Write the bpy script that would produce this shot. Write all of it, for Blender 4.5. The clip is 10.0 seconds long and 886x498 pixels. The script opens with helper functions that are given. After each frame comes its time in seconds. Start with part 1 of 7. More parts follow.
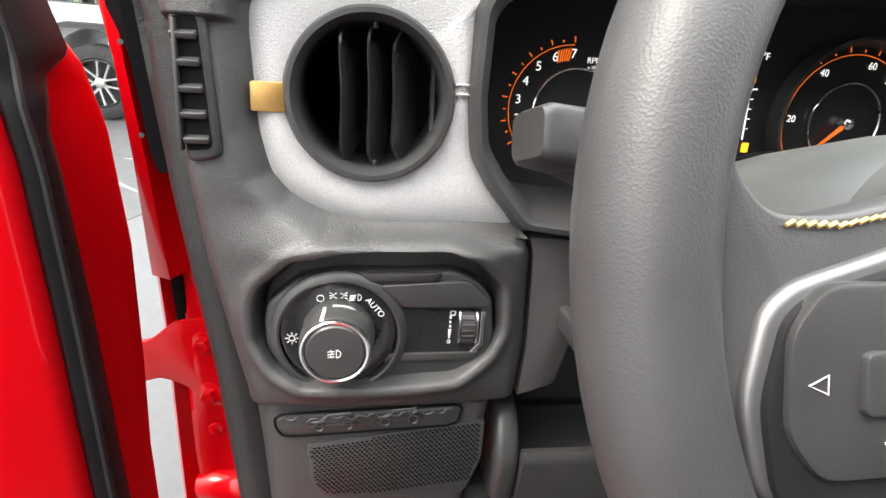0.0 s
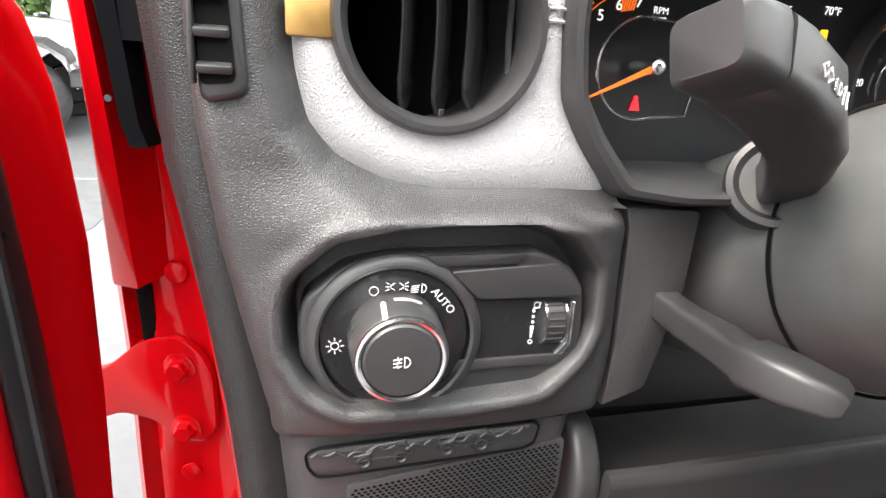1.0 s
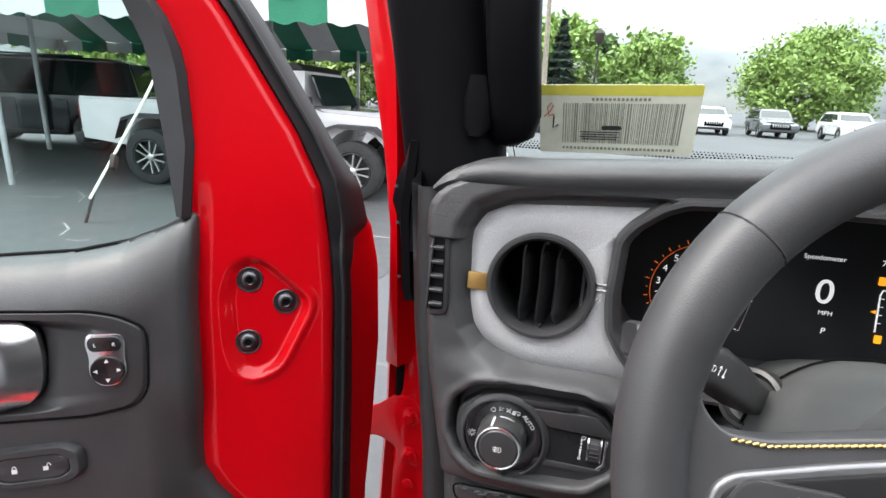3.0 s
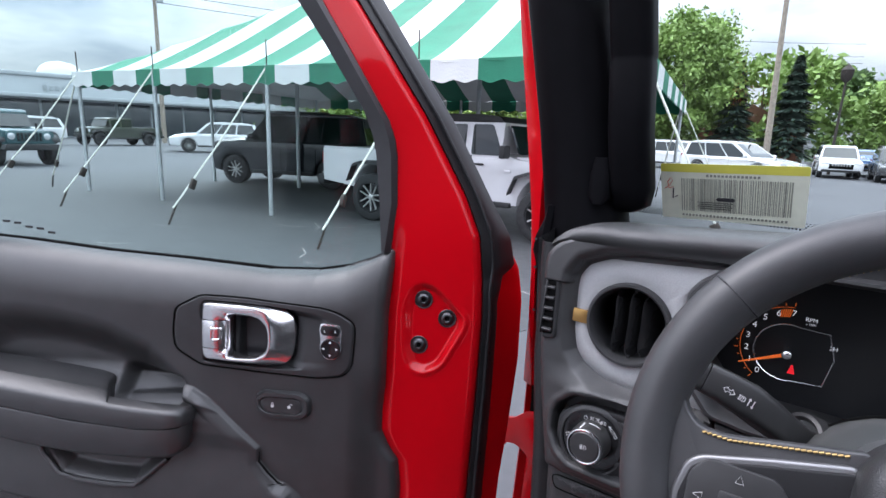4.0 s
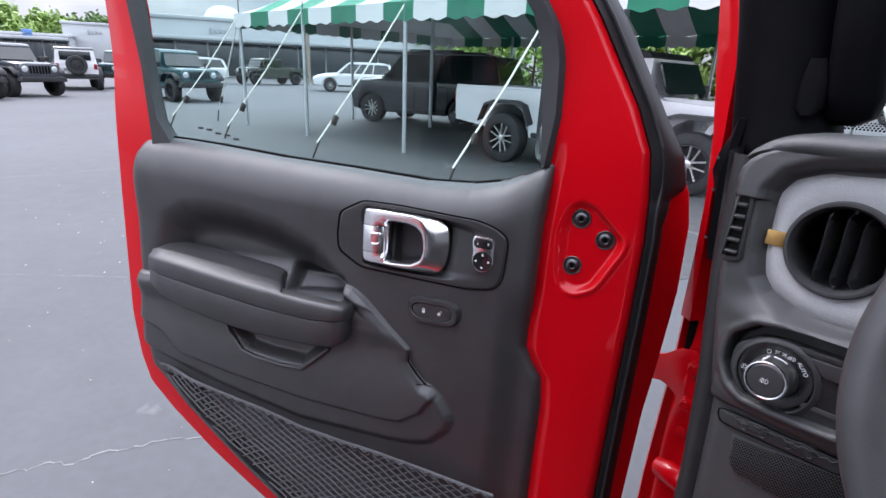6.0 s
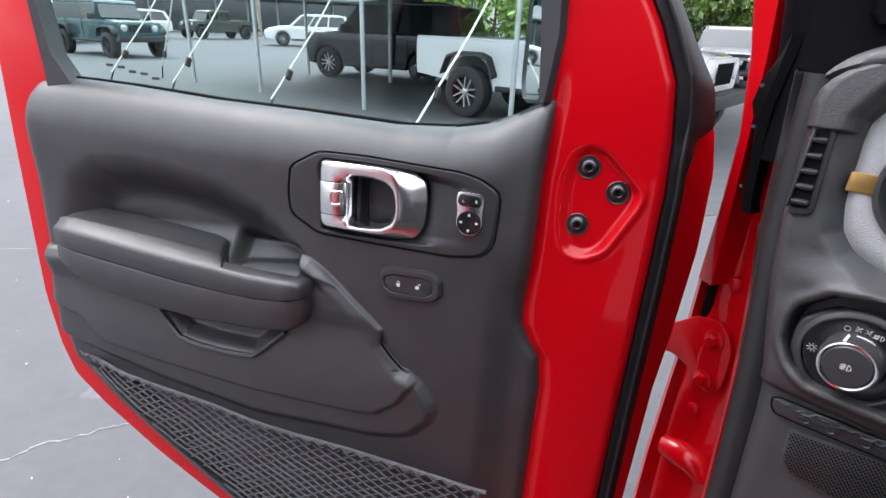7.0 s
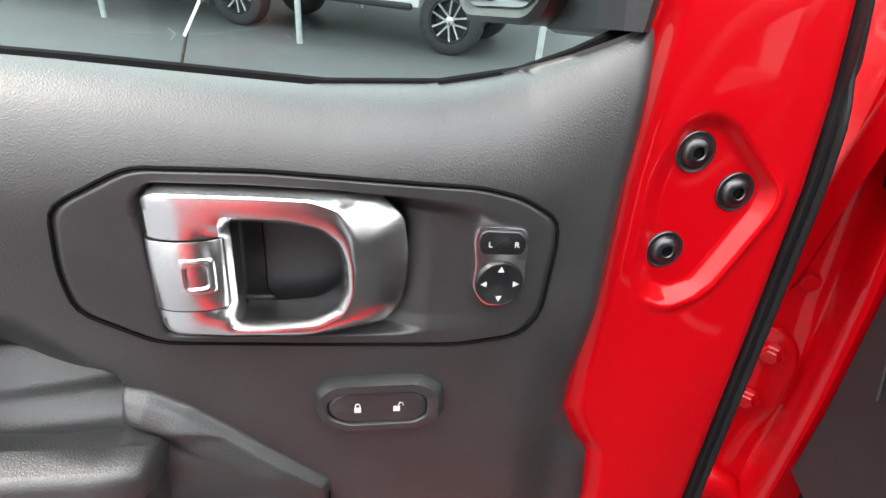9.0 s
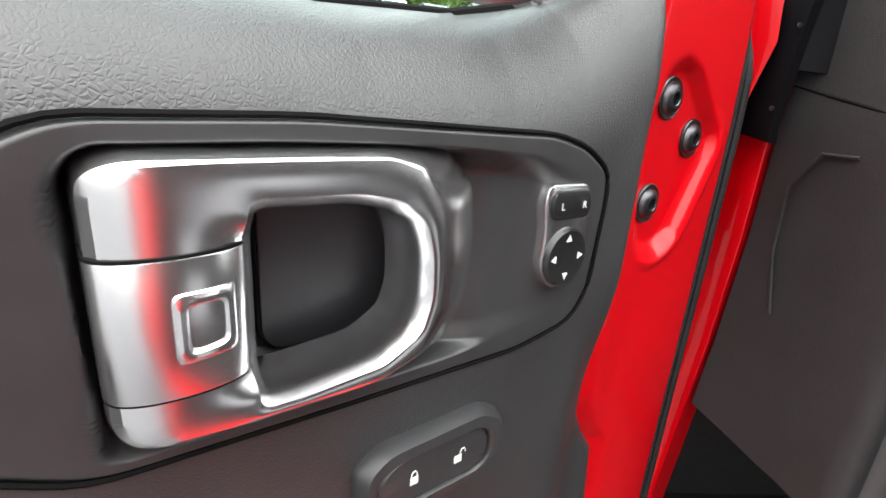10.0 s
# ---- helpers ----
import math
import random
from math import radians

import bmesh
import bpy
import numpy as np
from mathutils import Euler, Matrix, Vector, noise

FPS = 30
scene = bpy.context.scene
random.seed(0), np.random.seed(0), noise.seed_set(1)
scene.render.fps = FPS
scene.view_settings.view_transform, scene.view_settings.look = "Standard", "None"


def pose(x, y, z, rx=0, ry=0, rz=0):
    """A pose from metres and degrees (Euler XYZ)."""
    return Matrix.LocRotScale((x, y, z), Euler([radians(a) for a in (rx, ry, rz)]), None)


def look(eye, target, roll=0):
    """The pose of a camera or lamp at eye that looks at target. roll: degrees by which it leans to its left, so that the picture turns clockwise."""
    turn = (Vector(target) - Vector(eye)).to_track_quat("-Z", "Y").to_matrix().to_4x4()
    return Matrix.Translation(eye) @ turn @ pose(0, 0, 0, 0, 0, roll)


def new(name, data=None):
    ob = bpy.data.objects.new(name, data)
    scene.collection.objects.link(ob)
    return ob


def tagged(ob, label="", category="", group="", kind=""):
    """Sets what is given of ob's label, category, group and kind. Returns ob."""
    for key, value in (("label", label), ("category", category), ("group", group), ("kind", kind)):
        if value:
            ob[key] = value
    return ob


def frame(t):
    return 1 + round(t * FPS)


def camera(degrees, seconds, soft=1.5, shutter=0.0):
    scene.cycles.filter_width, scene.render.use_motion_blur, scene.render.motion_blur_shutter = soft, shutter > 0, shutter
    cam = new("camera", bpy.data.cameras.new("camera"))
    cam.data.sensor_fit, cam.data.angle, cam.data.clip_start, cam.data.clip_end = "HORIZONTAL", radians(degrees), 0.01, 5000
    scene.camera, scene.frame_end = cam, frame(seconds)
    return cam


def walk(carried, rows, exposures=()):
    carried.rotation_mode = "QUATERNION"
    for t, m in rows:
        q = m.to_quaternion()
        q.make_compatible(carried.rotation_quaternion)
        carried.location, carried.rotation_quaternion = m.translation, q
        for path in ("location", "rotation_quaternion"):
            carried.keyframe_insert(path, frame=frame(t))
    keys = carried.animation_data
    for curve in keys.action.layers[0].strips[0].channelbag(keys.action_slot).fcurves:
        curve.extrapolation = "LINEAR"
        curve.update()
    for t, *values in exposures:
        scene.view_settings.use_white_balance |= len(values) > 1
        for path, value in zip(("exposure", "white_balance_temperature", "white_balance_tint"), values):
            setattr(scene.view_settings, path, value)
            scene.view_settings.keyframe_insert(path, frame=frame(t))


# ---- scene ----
cam = camera(80.7, 10.0)
PATH = [
    (0, (0.013, -0.008, 1.317), (-0.002, 1.82, 0.505), 3.9),
    (0.5, (-0.039, 0.026, 1.289), (0.059, 1.866, 0.512), 4.2),
    (1, (-0.055, 0.052, 1.263), (0.124, 1.902, 0.525), 4.4),
    (1.5, (-0.057, 0.066, 1.246), (0.097, 1.93, 0.538), 4.3),
    (2, (-0.035, 0.028, 1.284), (-0.083, 1.921, 0.642), 3.8),
    (2.5, (0.003, -0.058, 1.358), (-0.38, 1.818, 0.78), 3.5),
    (2.7, (0.021, -0.097, 1.393), (-0.514, 1.741, 0.817), 3.3),
    (3.8, (0.19, -0.243, 1.48), (-1.096, 1.224, 1.039), 1.9),
    (4, (0.218, -0.265, 1.482), (-1.161, 1.119, 1.057), 2.2),
    (4.5, (0.274, -0.298, 1.501), (-1.271, 0.896, 1.071), 2.3),
    (5, (0.324, -0.326, 1.504), (-1.301, 0.737, 1.026), 2.2),
    (5.5, (0.259, -0.312, 1.465), (-1.378, 0.691, 0.907), 2.2),
    (6, (0.183, -0.303, 1.429), (-1.43, 0.688, 0.784), 2.3),
    (6.2, (0.178, -0.287, 1.418), (-1.435, 0.682, 0.741), 2.0),
    (7.5, (-0.077, -0.221, 1.361), (-1.429, 0.973, 0.498), 3.0),
    (8, (-0.195, -0.192, 1.335), (-1.406, 1.094, 0.397), 3.4),
    (8.5, (-0.318, -0.143, 1.282), (-1.358, 1.253, 0.297), 4.3),
    (9, (-0.347, -0.105, 1.338), (-1.195, 1.382, 0.304), 5.1),
    (9.5, (-0.41, -0.077, 1.261), (-0.927, 1.598, 0.299), 7.0),
    (10, (-0.525, -0.095, 1.251), (-0.495, 1.733, 0.441), 8.5),
]
EXPOSURES = [(0, 1.92, 7200, 10), (0.5, 2.06, 7200, 10), (1.2, 2.28, 7200, 10), (2.0, 2.22, 7200, 10), (2.7, 1.50, 7000, 10), (3.8, 0.74, 6150, 17), (4.5, 0.54, 6100, 18), (5.2, 0.52, 6100, 18), (6.2, 0.78, 6150, 18), (7.5, 1.20, 6700, 12), (8.0, 1.50, 6900, 10), (9.0, 1.6, 7000, 10), (10.0, 1.65, 7100, 10)]
walk(cam, [(t, look(eye, target, roll)) for t, eye, target, roll in PATH], EXPOSURES)

# ---- light: overcast sky ----
SUN_AZ, SUN_EL = radians(243), radians(55)
world = bpy.data.worlds.new("overcast_sky")
scene.world = world
world.use_nodes = True
wn, wl = world.node_tree.nodes, world.node_tree.links
bg = wn["Background"]
sky = wn.new("ShaderNodeTexSky")
sky.sky_type = "NISHITA"
sky.sun_disc = False
sky.sun_elevation, sky.sun_rotation = SUN_EL, SUN_AZ
sky.dust_density = 3.0
tc = wn.new("ShaderNodeTexCoord")
wmap = wn.new("ShaderNodeMapping")
wmap.inputs["Scale"].default_value = (1.3, 1.3, 4.2)
clouds = wn.new("ShaderNodeTexNoise")
clouds.inputs["Scale"].default_value = 2.3
clouds.inputs["Detail"].default_value = 7.0
clouds.inputs["Roughness"].default_value = 0.55
cramp = wn.new("ShaderNodeValToRGB")
cramp.color_ramp.elements[0].position, cramp.color_ramp.elements[0].color = 0.36, (5.2, 5.9, 6.8, 1)
cramp.color_ramp.elements[1].position, cramp.color_ramp.elements[1].color = 0.66, (11.5, 11.8, 12.0, 1)
wmix = wn.new("ShaderNodeMix")
wmix.data_type = "RGBA"
wmix.inputs["Factor"].default_value = 0.9
wl.new(tc.outputs["Generated"], wmap.inputs["Vector"])
wl.new(wmap.outputs["Vector"], clouds.inputs["Vector"])
wl.new(clouds.outputs["Fac"], cramp.inputs["Fac"])
wl.new(sky.outputs["Color"], wmix.inputs["A"])
wl.new(cramp.outputs["Color"], wmix.inputs["B"])
# an overcast sky is brightest overhead
sep, grad, vert = wn.new("ShaderNodeSeparateXYZ"), wn.new("ShaderNodeMapRange"), wn.new("ShaderNodeVectorMath")
grad.inputs["From Min"].default_value, grad.inputs["From Max"].default_value = 0.0, 0.9
grad.inputs["To Min"].default_value, grad.inputs["To Max"].default_value = 0.25, 2.25
vert.operation = "SCALE"
wl.new(tc.outputs["Generated"], sep.inputs["Vector"])
wl.new(sep.outputs["Z"], grad.inputs["Value"])
wl.new(wmix.outputs["Result"], vert.inputs["Vector"])
wl.new(grad.outputs["Result"], vert.inputs["Scale"])
wl.new(vert.outputs["Vector"], bg.inputs["Color"])
bg.inputs["Strength"].default_value = 0.15
sun = new("sun", bpy.data.lights.new("sun", "SUN"))
sun.data.energy, sun.data.angle, sun.data.color = 1.4, radians(25), (1.0, 0.97, 0.93)
sun.matrix_world = look((0, 0, 0), (-math.sin(SUN_AZ) * math.cos(SUN_EL), -math.cos(SUN_AZ) * math.cos(SUN_EL), -math.sin(SUN_EL)))
sun.location = (0, 0, 30)

# ---- building helpers ----
def mat(name, base, rough=0.5, metal=0.0, var=0.12, scale=30.0, grain=0.0, gscale=400.0, gkind="noise", coat=0.0, spec=0.5, rvar=0.08):
    m = bpy.data.materials.new(name)
    m.use_nodes = True
    n, l = m.node_tree.nodes, m.node_tree.links
    b = n["Principled BSDF"]
    co = n.new("ShaderNodeTexCoord")
    t1 = n.new("ShaderNodeTexNoise")
    t1.inputs["Scale"].default_value, t1.inputs["Detail"].default_value = scale, 6.0
    l.new(co.outputs["Object"], t1.inputs["Vector"])
    ramp = n.new("ShaderNodeValToRGB")
    lo, hi = [max(0, c * (1 - var)) for c in base], [min(1, c * (1 + var)) for c in base]
    ramp.color_ramp.elements[0].position, ramp.color_ramp.elements[0].color = 0.3, (*lo, 1)
    ramp.color_ramp.elements[1].position, ramp.color_ramp.elements[1].color = 0.7, (*hi, 1)
    l.new(t1.outputs["Fac"], ramp.inputs["Fac"])
    l.new(ramp.outputs["Color"], b.inputs["Base Color"])
    t2 = n.new("ShaderNodeTexNoise")
    t2.inputs["Scale"].default_value, t2.inputs["Detail"].default_value = scale * 0.23, 3.0
    l.new(co.outputs["Object"], t2.inputs["Vector"])
    mr = n.new("ShaderNodeMapRange")
    mr.inputs["To Min"].default_value, mr.inputs["To Max"].default_value = max(0.02, rough - rvar), min(1, rough + rvar)
    l.new(t2.outputs["Fac"], mr.inputs["Value"])
    l.new(mr.outputs["Result"], b.inputs["Roughness"])
    b.inputs["Metallic"].default_value = metal
    b.inputs["Coat Weight"].default_value = coat
    b.inputs["Coat Roughness"].default_value = 0.04
    b.inputs["Specular IOR Level"].default_value = spec
    if grain > 0:
        if gkind == "leather":
            wob = n.new("ShaderNodeTexNoise")
            wob.inputs["Scale"].default_value, wob.inputs["Detail"].default_value = gscale * 0.45, 2.0
            l.new(co.outputs["Object"], wob.inputs["Vector"])
            add = n.new("ShaderNodeVectorMath")
            add.operation = "MULTIPLY_ADD"
            add.inputs[1].default_value = (1.6 / gscale,) * 3
            l.new(wob.outputs["Color"], add.inputs[0])
            l.new(co.outputs["Object"], add.inputs[2])
            vo = n.new("ShaderNodeTexVoronoi")
            vo.feature = "DISTANCE_TO_EDGE"
            vo.inputs["Scale"].default_value = gscale
            l.new(add.outputs["Vector"], vo.inputs["Vector"])
            g = n.new("ShaderNodeMapRange")
            g.interpolation_type = "SMOOTHSTEP"
            g.inputs["From Max"].default_value = 0.30
            l.new(vo.outputs["Distance"], g.inputs["Value"])
            out = g.outputs["Result"]
        elif gkind == "cell":
            g = n.new("ShaderNodeTexVoronoi")
            g.inputs["Scale"].default_value = gscale
            out = g.outputs["Distance"]
        else:
            g = n.new("ShaderNodeTexNoise")
            g.inputs["Scale"].default_value, g.inputs["Detail"].default_value = gscale, 4.0
            out = g.outputs["Fac"]
        if gkind != "leather":
            l.new(co.outputs["Object"], g.inputs["Vector"])
        bump = n.new("ShaderNodeBump")
        bump.inputs["Strength"].default_value = 1.0
        bump.inputs["Distance"].default_value = grain
        l.new(out, bump.inputs["Height"])
        l.new(bump.outputs["Normal"], b.inputs["Normal"])
    return m


def glow(name, colour, strength=1.0):
    m = bpy.data.materials.new(name)
    m.use_nodes = True
    b = m.node_tree.nodes["Principled BSDF"]
    b.inputs["Base Color"].default_value = (*colour, 1)
    b.inputs["Emission Color"].default_value = (*colour, 1)
    b.inputs["Emission Strength"].default_value = strength
    return m


def pane(name, tint, rough=0.02):
    m = bpy.data.materials.new(name)
    m.use_nodes = True
    n, l = m.node_tree.nodes, m.node_tree.links
    n.remove(n["Principled BSDF"])
    tr, gl, fr, mx = n.new("ShaderNodeBsdfTransparent"), n.new("ShaderNodeBsdfGlossy"), n.new("ShaderNodeLayerWeight"), n.new("ShaderNodeMixShader")
    tr.inputs["Color"].default_value = (*tint, 1)
    gl.inputs["Roughness"].default_value = rough
    pw, mr = n.new("ShaderNodeMath"), n.new("ShaderNodeMapRange")
    pw.operation, pw.inputs[1].default_value = "POWER", 4.5
    mr.inputs["To Min"].default_value, mr.inputs["To Max"].default_value = 0.010, 0.9
    l.new(fr.outputs["Facing"], pw.inputs[0])
    l.new(pw.outputs["Value"], mr.inputs["Value"])
    l.new(mr.outputs["Result"], mx.inputs["Fac"])
    l.new(tr.outputs["BSDF"], mx.inputs[1])
    l.new(gl.outputs["BSDF"], mx.inputs[2])
    l.new(mx.outputs["Shader"], n["Material Output"].inputs["Surface"])
    return m


def thing(name, m=None, label="", category="", group="", kind=""):
    ob = new(name)
    ob.empty_display_size = 0.1
    if m is not None:
        ob.matrix_world = m
    return tagged(ob, label, category, group, kind)


def part(name, bm, material, parent=None, label="", sharp=35, m=None):
    me = bpy.data.meshes.new(name)
    bmesh.ops.recalc_face_normals(bm, faces=bm.faces[:])
    bm.to_mesh(me)
    bm.free()
    me.shade_smooth()
    me.set_sharp_from_angle(angle=radians(sharp))
    me.materials.append(material)
    ob = new(name, me)
    if parent is not None:
        ob.parent = parent
    if m is not None:
        ob.matrix_basis = m
    return tagged(ob, label)


def again(ob, m, parent=None):
    c = bpy.data.objects.new(ob.name.split(".")[0], ob.data)
    scene.collection.objects.link(c)
    c.parent = parent or ob.parent
    c.matrix_basis = m
    if "label" in ob:
        c["label"] = ob["label"]
    return c


def bevel(bm, width, segs=2, edges=None):
    bmesh.ops.bevel(bm, geom=edges or bm.edges[:], offset=width, segments=segs, profile=0.5, affect="EDGES", clamp_overlap=True)
    return bm


def box(sx, sy, sz, loc=(0, 0, 0), bev=0.0, segs=2, rot=(0, 0, 0), bm=None):
    b = bmesh.new()
    bmesh.ops.create_cube(b, size=1.0, matrix=Matrix.Diagonal((sx, sy, sz, 1)))
    if bev:
        bevel(b, bev, segs)
    b.transform(pose(*loc, *rot))
    return merge(bm, b)


def merge(bm, b):
    if bm is None:
        return b
    me = bpy.data.meshes.new("t")
    b.to_mesh(me)
    b.free()
    bm.from_mesh(me)
    bpy.data.meshes.remove(me)
    return bm


AX = {"x": lambda p, q, d: (d, p, q), "y": lambda p, q, d: (p, d, q), "z": lambda p, q, d: (p, q, d)}


def prism(pts, a, b, axis="y", bev=0.0, segs=2, bm=None):
    """A polygon drawn across an axis, from a to b along it."""
    m = bmesh.new()
    f = AX[axis]
    va = [m.verts.new(f(p, q, a)) for p, q in pts]
    vb = [m.verts.new(f(p, q, b)) for p, q in pts]
    m.faces.new(va)
    m.faces.new(vb[::-1])
    n = len(pts)
    for i in range(n):
        m.faces.new((va[i], vb[i], vb[(i + 1) % n], va[(i + 1) % n]))
    bmesh.ops.recalc_face_normals(m, faces=m.faces[:])
    if bev:
        es = [e for e in m.edges if abs(f(1, 1, 0)[0] * 0 + (e.verts[0].co - e.verts[1].co)["xyz".index(axis)]) < 1e-7]
        bevel(m, bev, segs, es)
    return merge(bm, m)


def loft(rings, closed=True, caps=True, bm=None, loop=False):
    m = bmesh.new()
    vs = [[m.verts.new(p) for p in r] for r in rings]
    n = len(rings[0])
    pairs = list(zip(vs, vs[1:])) + ([(vs[-1], vs[0])] if loop else [])
    for r0, r1 in pairs:
        for i in range(n if closed else n - 1):
            j = (i + 1) % n
            m.faces.new((r0[i], r0[j], r1[j], r1[i]))
    if caps and closed and not loop:
        m.faces.new(vs[0][::-1])
        m.faces.new(vs[-1])
    return merge(bm, m)


def lathe(profile, segs=32, m=None, bm=None, caps=True):
    """(radius, height) rings round z."""
    rings = [[(r * math.cos(2 * math.pi * i / segs), r * math.sin(2 * math.pi * i / segs), z) for i in range(segs)] for r, z in profile]
    b = loft(rings, True, caps)
    if m is not None:
        b.transform(m)
    return merge(bm, b)


def tube(path, r, segs=8, closed=False, bm=None, flat=1.0, caps=True):
    pts = [Vector(p) for p in path]
    n = len(pts)
    rings = []
    up = Vector((0, 0, 1))
    for i, p in enumerate(pts):
        d = (pts[(i + 1) % n] - pts[i - 1]) if closed else (pts[min(i + 1, n - 1)] - pts[max(i - 1, 0)])
        d.normalize()
        ref = up if abs(d.z) < 0.95 else Vector((0, 1, 0))
        s = d.cross(ref).normalized()
        u = s.cross(d)
        rr = r[i] if isinstance(r, (list, tuple)) else r
        rings.append([p + rr * (math.cos(a) * s + flat * math.sin(a) * u) for a in (2 * math.pi * k / segs for k in range(segs))])
    return loft(rings, True, caps, bm, closed)


def sheet(P, bm=None):
    """A grid of points (rows, columns, 3)."""
    m = bmesh.new()
    r, c = P.shape[:2]
    vs = [[m.verts.new(P[i, j]) for j in range(c)] for i in range(r)]
    for i in range(r - 1):
        for j in range(c - 1):
            m.faces.new((vs[i][j], vs[i][j + 1], vs[i + 1][j + 1], vs[i + 1][j]))
    return merge(bm, m)


def sheet_part(name, P, material, parent=None, label="", sharp=60):
    r, c = P.shape[:2]
    ids = np.arange(r * c).reshape(r, c)
    f = np.stack([ids[:-1, :-1], ids[:-1, 1:], ids[1:, 1:], ids[1:, :-1]], -1).reshape(-1, 4)
    me = bpy.data.meshes.new(name)
    me.from_pydata(P.reshape(-1, 3).tolist(), [], f.tolist())
    me.shade_smooth()
    me.set_sharp_from_angle(angle=radians(sharp))
    me.materials.append(material)
    ob = new(name, me)
    ob.parent = parent
    return tagged(ob, label)


def sdf(poly, X, Y):
    """Signed distance to a polygon, negative inside."""
    p = np.array(poly, float)
    d = np.full(X.shape, 1e9)
    inside = np.zeros(X.shape, bool)
    for (x0, y0), (x1, y1) in zip(p, np.roll(p, -1, 0)):
        ex, ey = x1 - x0, y1 - y0
        t = np.clip(((X - x0) * ex + (Y - y0) * ey) / (ex * ex + ey * ey + 1e-12), 0, 1)
        d = np.minimum(d, np.hypot(X - x0 - t * ex, Y - y0 - t * ey))
        cross = (y0 > Y) != (y1 > Y)
        xi = x0 + (Y - y0) / (y1 - y0 if abs(y1 - y0) > 1e-12 else 1e-12) * ex
        inside ^= cross & (X < xi)
    return np.where(inside, -d, d)


def sstep(a, b, x):
    t = np.clip((x - a) / (b - a), 0, 1)
    return t * t * (3 - 2 * t)


def rounded(pts, r=0.0, n=5):
    """Cuts the corners of a closed polygon into short arcs."""
    out = []
    k = len(pts)
    for i in range(k):
        p, a, b = Vector(pts[i]), Vector(pts[i - 1]), Vector(pts[(i + 1) % k])
        rr = min(r, (a - p).length * 0.45, (b - p).length * 0.45)
        q0, q1 = p + (a - p).normalized() * rr, p + (b - p).normalized() * rr
        for j in range(n + 1):
            t = j / n
            q = q0 * (1 - t) ** 2 + p * 2 * t * (1 - t) + q1 * t * t
            out.append((q.x, q.y))
    return out


def spaced(pts, n):
    """n points evenly along a closed polygon."""
    p = np.array(pts + [pts[0]], float)
    s = np.r_[0, np.cumsum(np.hypot(*np.diff(p, axis=0).T))]
    q = np.linspace(0, s[-1], n, endpoint=False)
    return list(zip(np.interp(q, s, p[:, 0]), np.interp(q, s, p[:, 1])))


def by_angle(pts, c, n):
    """n points of a closed outline, where rays from c at even angles meet it."""
    p = np.array(pts, float) - c
    q = np.roll(p, -1, 0)
    out = []
    for k in range(n):
        a = 2 * math.pi * k / n
        d = np.array((math.cos(a), math.sin(a)))
        best = 0.0
        for u, v in zip(p, q):
            e = v - u
            den = d[0] * e[1] - d[1] * e[0]
            if abs(den) < 1e-12:
                continue
            t = (u[0] * e[1] - u[1] * e[0]) / den
            s = (u[0] * d[1] - u[1] * d[0]) / den
            if t > 0 and -1e-6 <= s <= 1 + 1e-6:
                best = max(best, t)
        out.append((c[0] + best * d[0], c[1] + best * d[1]))
    return out


def lettering(name, text, size, material, parent, m, align="CENTER", label=""):
    cu = bpy.data.curves.new("t", "FONT")
    cu.body, cu.size, cu.align_x, cu.align_y, cu.extrude = text, size, align, "CENTER", size * 0.02
    tmp = bpy.data.objects.new("t", cu)
    scene.collection.objects.link(tmp)
    me = bpy.data.meshes.new_from_object(tmp.evaluated_get(bpy.context.evaluated_depsgraph_get()))
    bpy.data.objects.remove(tmp)
    bpy.data.curves.remove(cu)
    me.name = name
    me.materials.clear()
    me.materials.append(material)
    ob = new(name, me)
    ob.parent = parent
    ob.matrix_basis = m
    return tagged(ob, label)


# ---- materials ----
RED = mat("red_paint", (0.47, 0.001, 0.005), 0.42, 0.0, 0.03, 3, coat=0.6, spec=0.06, rvar=0.04)
VINYL = mat("black_grained_vinyl", (0.029, 0.029, 0.030), 0.40, 0, 0.15, 25, 0.00010, 480, "leather", spec=0.65)
VINYL_FINE = mat("black_dash_vinyl", (0.030, 0.030, 0.031), 0.43, 0, 0.15, 25, 0.00015, 760, "leather", spec=0.75)
LEATHER = mat("black_leather", (0.042, 0.042, 0.044), 0.44, 0, 0.15, 25, 0.00008, 1100, "cell")
PLASTIC = mat("black_plastic", (0.030, 0.030, 0.031), 0.38, 0, 0.12, 40, 0.00006, 2200)
KNOBM = mat("grey_knob_metal", (0.30, 0.30, 0.30), 0.30, 0.9, 0.1, 60)
GLOSSY = mat("glossy_black", (0.014, 0.014, 0.015), 0.20, 0, 0.1, 30, rvar=0.05)
RUBBER = mat("black_rubber", (0.014, 0.014, 0.016), 0.55, 0, 0.2, 30, 0.0001, 900)
# near-black: paints the shade inside gaps, slots and holes; also some black trim
DARK = mat("shade_and_trim_black", (0.005, 0.005, 0.005), 0.8, 0, 0.1, spec=0.06)
CHROME = mat("satin_chrome", (0.78, 0.78, 0.79), 0.24, 1.0, 0.04, 20, rvar=0.05)
STEEL = mat("dark_steel", (0.10, 0.10, 0.105), 0.36, 1.0, 0.2, 60)
GOLD = mat("gold_tab", (0.40, 0.24, 0.08), 0.32, 0.7, 0.1, 90)
WHITE_INK = mat("white_marking", (0.62, 0.62, 0.62), 0.5, 0, 0.04, 200)
THREAD = mat("tan_thread", (0.50, 0.34, 0.12), 0.7, 0, 0.2, 300)
GLASS = pane("green_window_glass", (0.83, 0.915, 0.905))
